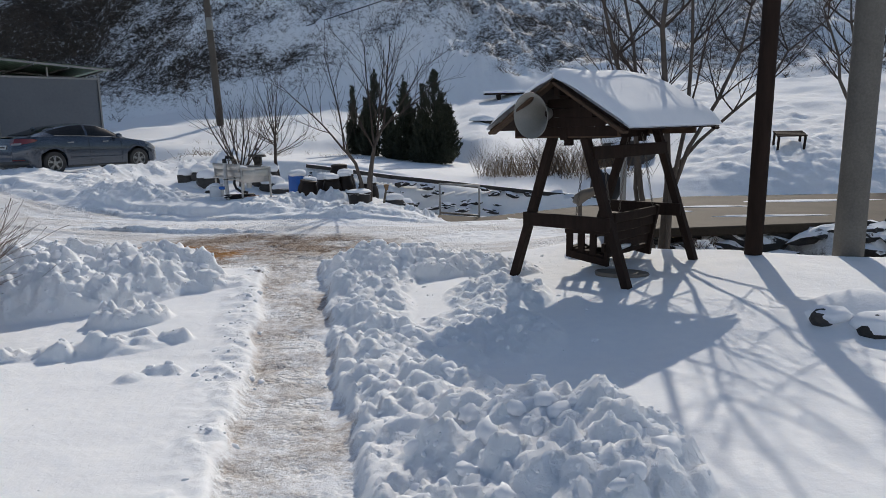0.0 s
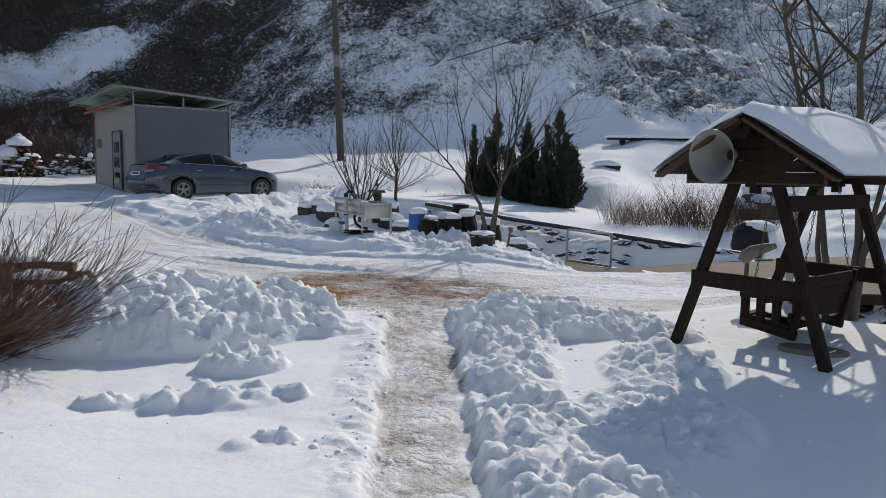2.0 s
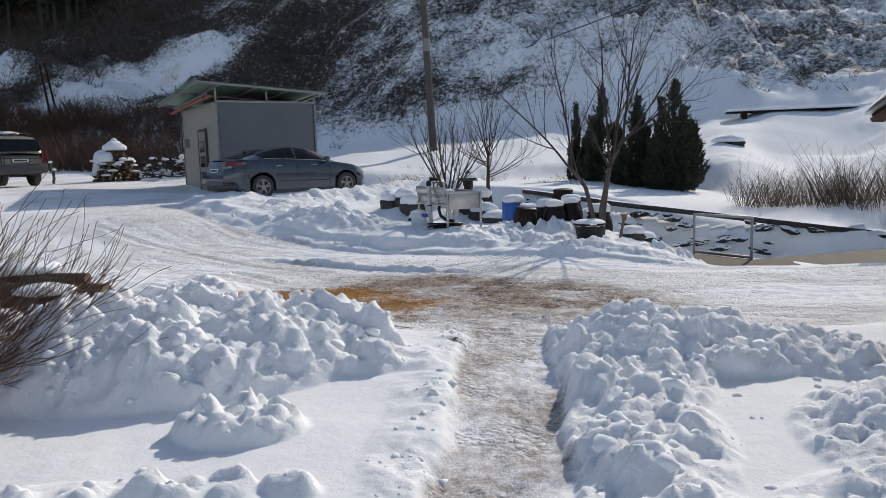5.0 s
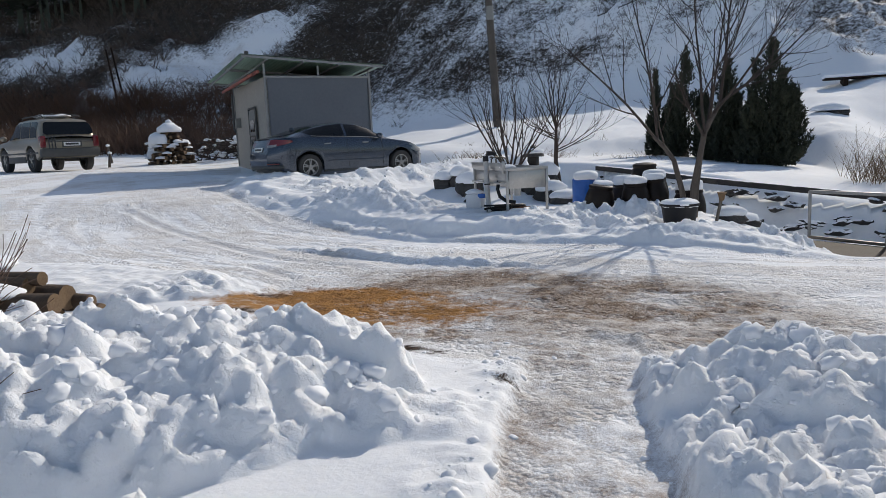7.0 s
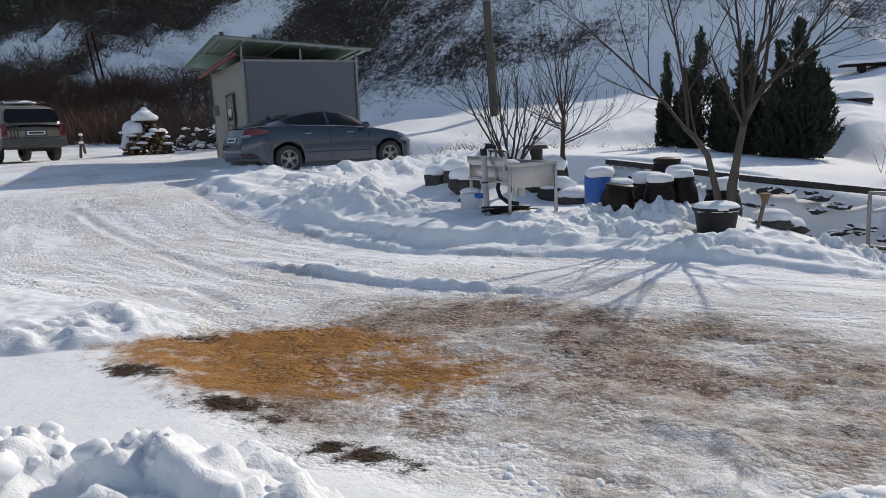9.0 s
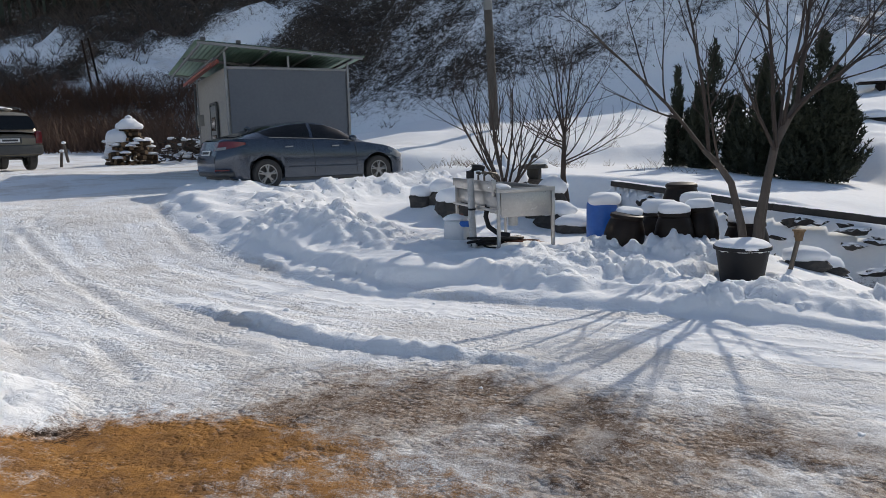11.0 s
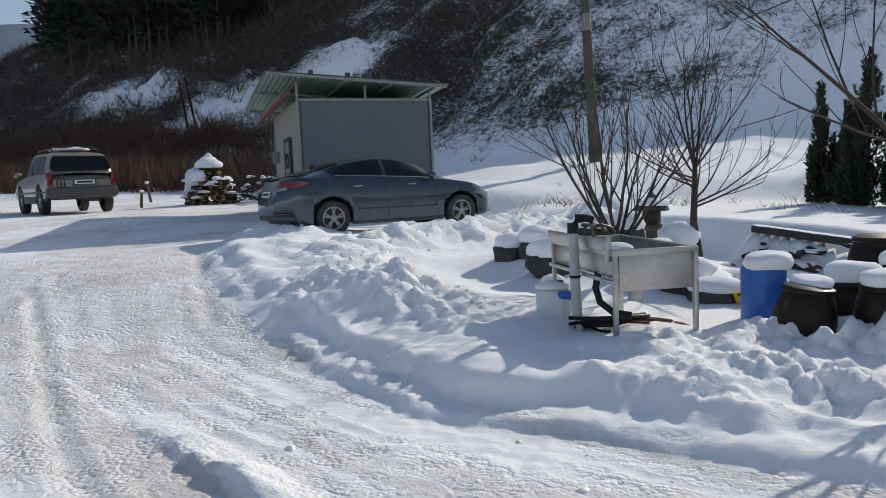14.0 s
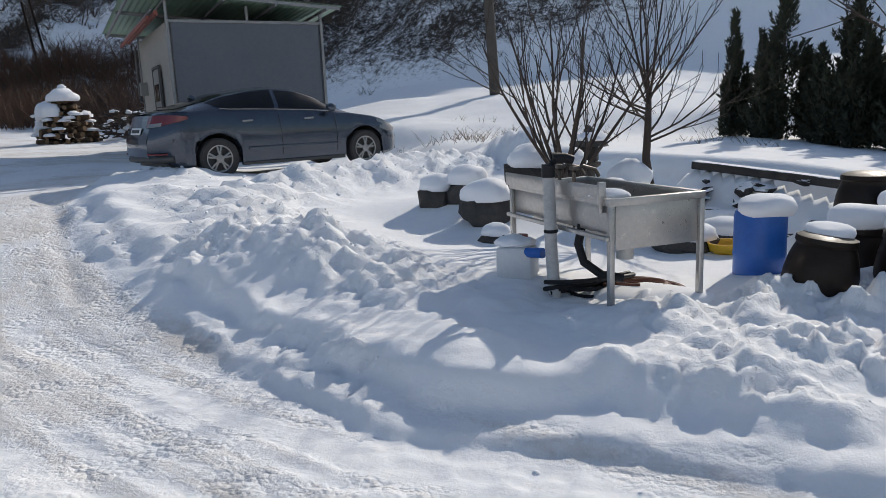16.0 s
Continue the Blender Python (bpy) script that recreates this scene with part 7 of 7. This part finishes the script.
# shrub at the left of the path, over the log pile
bush = thing("bare_shrub", (-5.95, 6.45, height(-5.95, 6.45) - 0.05), "dense leafless reddish-brown shrub leaning over the snow", "shrub")
for clump in range(8):
    g = Geo()
    ca = 0.785 * clump
    for k in range(34):
        a = ca + rng.uniform(-0.6, 0.6)
        out = rng.uniform(0.4, 2.4)
        d = Vector((math.cos(a) * out + 0.5, math.sin(a) * out, 1.0))
        branch(g, Vector((0.15 * math.cos(ca) + rng.uniform(-0.2, 0.15), 0.2 * math.sin(ca) + rng.uniform(-0.2, 0.2), 0)), d, rng.uniform(0.5, 0.95), 0.0065, 2, 0.35, 0.12, 0.15, 3, 4)
    part("stem", g, "shrubtwig", bush)

# thin stakes of the orchard, and thin snow left on the slab
for x, y, lx, ly, hh in ((-25.9, 29.6, -0.55, 0.1, 1.0), (-23.9, 31.0, 0.05, 0.0, 0.75), (-27.6, 28.6, 0.1, 0.0, 0.7), (-29.5, 30.5, -0.2, 0.0, 0.9)):
    stake = thing("orchard_stake", (x, y, height(x, y) - 0.08), "short dark wooden stake standing in orchard snow", "stake", group="orchard stakes")
    part("shaft", Geo().tube([(0, 0, 0), (lx * 0.6, ly, hh * 0.6), (lx, ly, hh)], [0.06, 0.055, 0.04], 8), "bark", stake)
    part("snow_cap", Geo().blob((lx, ly, hh), (0.09, 0.09, 0.06), 0.2, 2, x), "snow", stake)
for k, (x, y, rx, ry) in enumerate(((4.4, 17.4, 0.7, 0.10), (5.6, 18.3, 1.0, 0.12), (6.4, 16.4, 1.2, 0.10), (3.2, 16.2, 0.5, 0.08), (8.5, 19.3, 1.6, 0.2))):
    patch = thing("snow_patch", (x, y, -0.27), "thin streak of snow lying on the wet slab", "snow", group="snow streaks on the slab")
    part("snow", Geo().blob((0, 0, 0.004), (rx, ry, 0.022), 0.35, 3, k * 1.7), "snow", patch)

# far posts, cables
for x, y, hh in ((-47.7, 48.0, 4.3), (-48.9, 49.6, 3.5)):
    pl = round_pole("far_pole", (x, y, height(x, y) - 0.3), (-0.35, -0.35), 0.085, 0.07, hh, "stain", "dark wooden pole on the distant slope")


def cable(name, a, b, sag, r, label):
    a, b = Vector(a), Vector(b)
    pts = [a.lerp(b, k / 24) - Vector((0, 0, sag * (1 - (2 * k / 24 - 1) ** 2))) for k in range(25)]
    single(name, Geo().tube(pts, r, 6), "ink", label, "cable")


cable("overhead_cable", (-14.0, 50.0, 7.6), (40.0, 50.0, 24.0), 0.3, 0.03, "black overhead cable across the hillside")
cable("overhead_cable", (-12.55, 35.2, 9.75), (4.85, 9.35, 9.3), 0.3, 0.012, "black overhead cable between two poles")

# ---- stones of the creek banks ----
def creek_stones(name, line, tops, n, drop, label, seed, size):
    """Dark stones that poke out of a snowed-over bank below its coping."""
    w = tagged(new(name), label, "wall", kind="structure")
    r = random.Random(seed)
    bases = []
    for k in range(7):
        me_ = Geo().blob((0, 0, 0), (0.5, 0.34, 0.36), 0.6, 2, 3.0 * k + seed, None, 1.3).mesh("stone", False)
        me_.materials.append(M["snowstone"])
        bases.append(me_)
    lens = [math.hypot(b[0] - a[0], b[1] - a[1]) for a, b in zip(line[:-1], line[1:])]
    for i in range(n):
        s = r.uniform(0, sum(lens))
        zt_ = float(np.interp(s, np.cumsum([0] + lens), tops))
        k = 0
        while k < len(lens) - 1 and s > lens[k]:
            s -= lens[k]
            k += 1
        (ax, ay), (bx, by) = line[k], line[k + 1]
        dx, dy = (bx - ax) / lens[k], (by - ay) / lens[k]
        dn = r.uniform(0.05, 1.0) ** 1.2 * drop
        ob = new("stone", r.choice(bases))
        ob.parent = w
        x, y = ax + dx * s + dy * dn * 0.8, ay + dy * s - dx * dn * 0.8
        ob.location = (x, y, max(zt_ - dn * 0.75, height(x, y) - 0.05))
        ob.rotation_euler = (r.uniform(-0.4, 0.4), r.uniform(-0.25, 0.25), math.atan2(dy, dx) + r.choice((0, math.pi)) + r.uniform(-0.35, 0.35))
        q = r.uniform(*size)
        ob.scale = (q * r.uniform(1.0, 1.9), q, q * r.uniform(0.5, 0.95))
    return w


TOPS = [0.72, 0.62, 0.47, 0.24, 0.05, -0.1]
creek_stones("creek_wall", COPING, TOPS, 72, 1.15, "snowed-over creek bank with dark stones showing", 3, (0.10, 0.30))
creek_stones("abutment", [(2.6, 15.3), (5.5, 15.5), (9.5, 15.8), (16, 16.2)], [-0.5, -0.5, -0.5, -0.5], 110, 1.6, "dark stone abutment under the bridge slab", 4, (0.5, 0.9))
g = Geo()
for k, ((ax, ay), (bx, by)) in enumerate(zip(COPING[:-1], COPING[1:])):
    g.beam((ax, ay, TOPS[k] - 0.03), (bx, by, TOPS[k + 1] - 0.03), 0.16, 0.11, bevel=0.01)
single("wall_coping", g, "snowstone", "dark stone coping along the creek bank", "coping", kind="structure", smooth=False)

# ---- loose clods on the heaps and along the path ----
def clod_field(name, n, keep, x0, x1, y0, y1, s0, s1, seed, label):
    r = np.random.RandomState(seed)
    x, y = r.uniform(x0, x1, n), r.uniform(y0, y1, n)
    ok = r.uniform(0, 1, n) < keep(x, y)
    x, y = x[ok], y[ok]
    z = land(x, y)[0]
    kinds = []
    for k in range(10):
        q = Geo().blob((0, 0, 0), (1, 0.8, 0.68), 0.5, 2, 5.0 * k + seed, None, 1.5)
        kinds.append((np.array(q.v), q.f))
    V, F, b = [], [], 0
    for i in range(len(x)):
        v, f = kinds[i % 10]
        s = s0 * (s1 / s0) ** (r.rand() ** 2.2)
        a = r.uniform(0, 6.28)
        t = r.uniform(-0.5, 0.5)
        R = np.array(Euler((t, r.uniform(-0.5, 0.5), a)).to_matrix())
        V.append(v @ R.T * s * r.uniform(0.8, 1.2) + [x[i], y[i], z[i] - 0.30 * s])
        F += [tuple(b + j for j in q) for q in f]
        b += len(v)
    g = Geo()
    g.v, g.f = [tuple(p) for p in np.concatenate(V)], F
    return single(name, g, "snow", label, "snow", kind="stuff", smooth="all")


def on_heaps(x, y):
    h, rough, inn, al, big = piles(x, y)
    pd = seg_dist(x, y, PATHWAY)[0]
    return np.clip(rough - 0.15, 0, 1) * (pd > 0.42) * (y < 10.6)


def by_path(x, y):
    pd = seg_dist(x, y, PATHWAY)[0]
    return 0.75 * np.exp(-((pd - 0.52) / 0.17) ** 2) * fade(fbm(x, y, 0.5, 163, 2), -0.12, 0.15) * (y < 10) + 0.05 * (pd > 0.45) * (x > -1.2) * (x < 1.2) * (y < 9.6) + 0.02 * (pd > 0.5)


def on_bank(x, y):
    h, rough, inn, al, big = piles(x, y)
    return np.clip(rough * 0.7 - 0.1, 0, 1) + 0.03 * (inn < 0)


clod_field("snow_clods", 7000, on_heaps, -6.6, 1.4, 1.5, 10.4, 0.012, 0.075, 1, "broken snow clods on the shovelled heaps")
clod_field("path_clods", 7000, by_path, -4.2, 1.3, 1.5, 10.0, 0.009, 0.05, 2, "small snow crumbs along the trodden path")
clod_field("bank_clods", 5500, on_bank, -14.5, -0.5, 12.4, 25.0, 0.010, 0.05, 3, "broken snow clods along the ploughed bank")
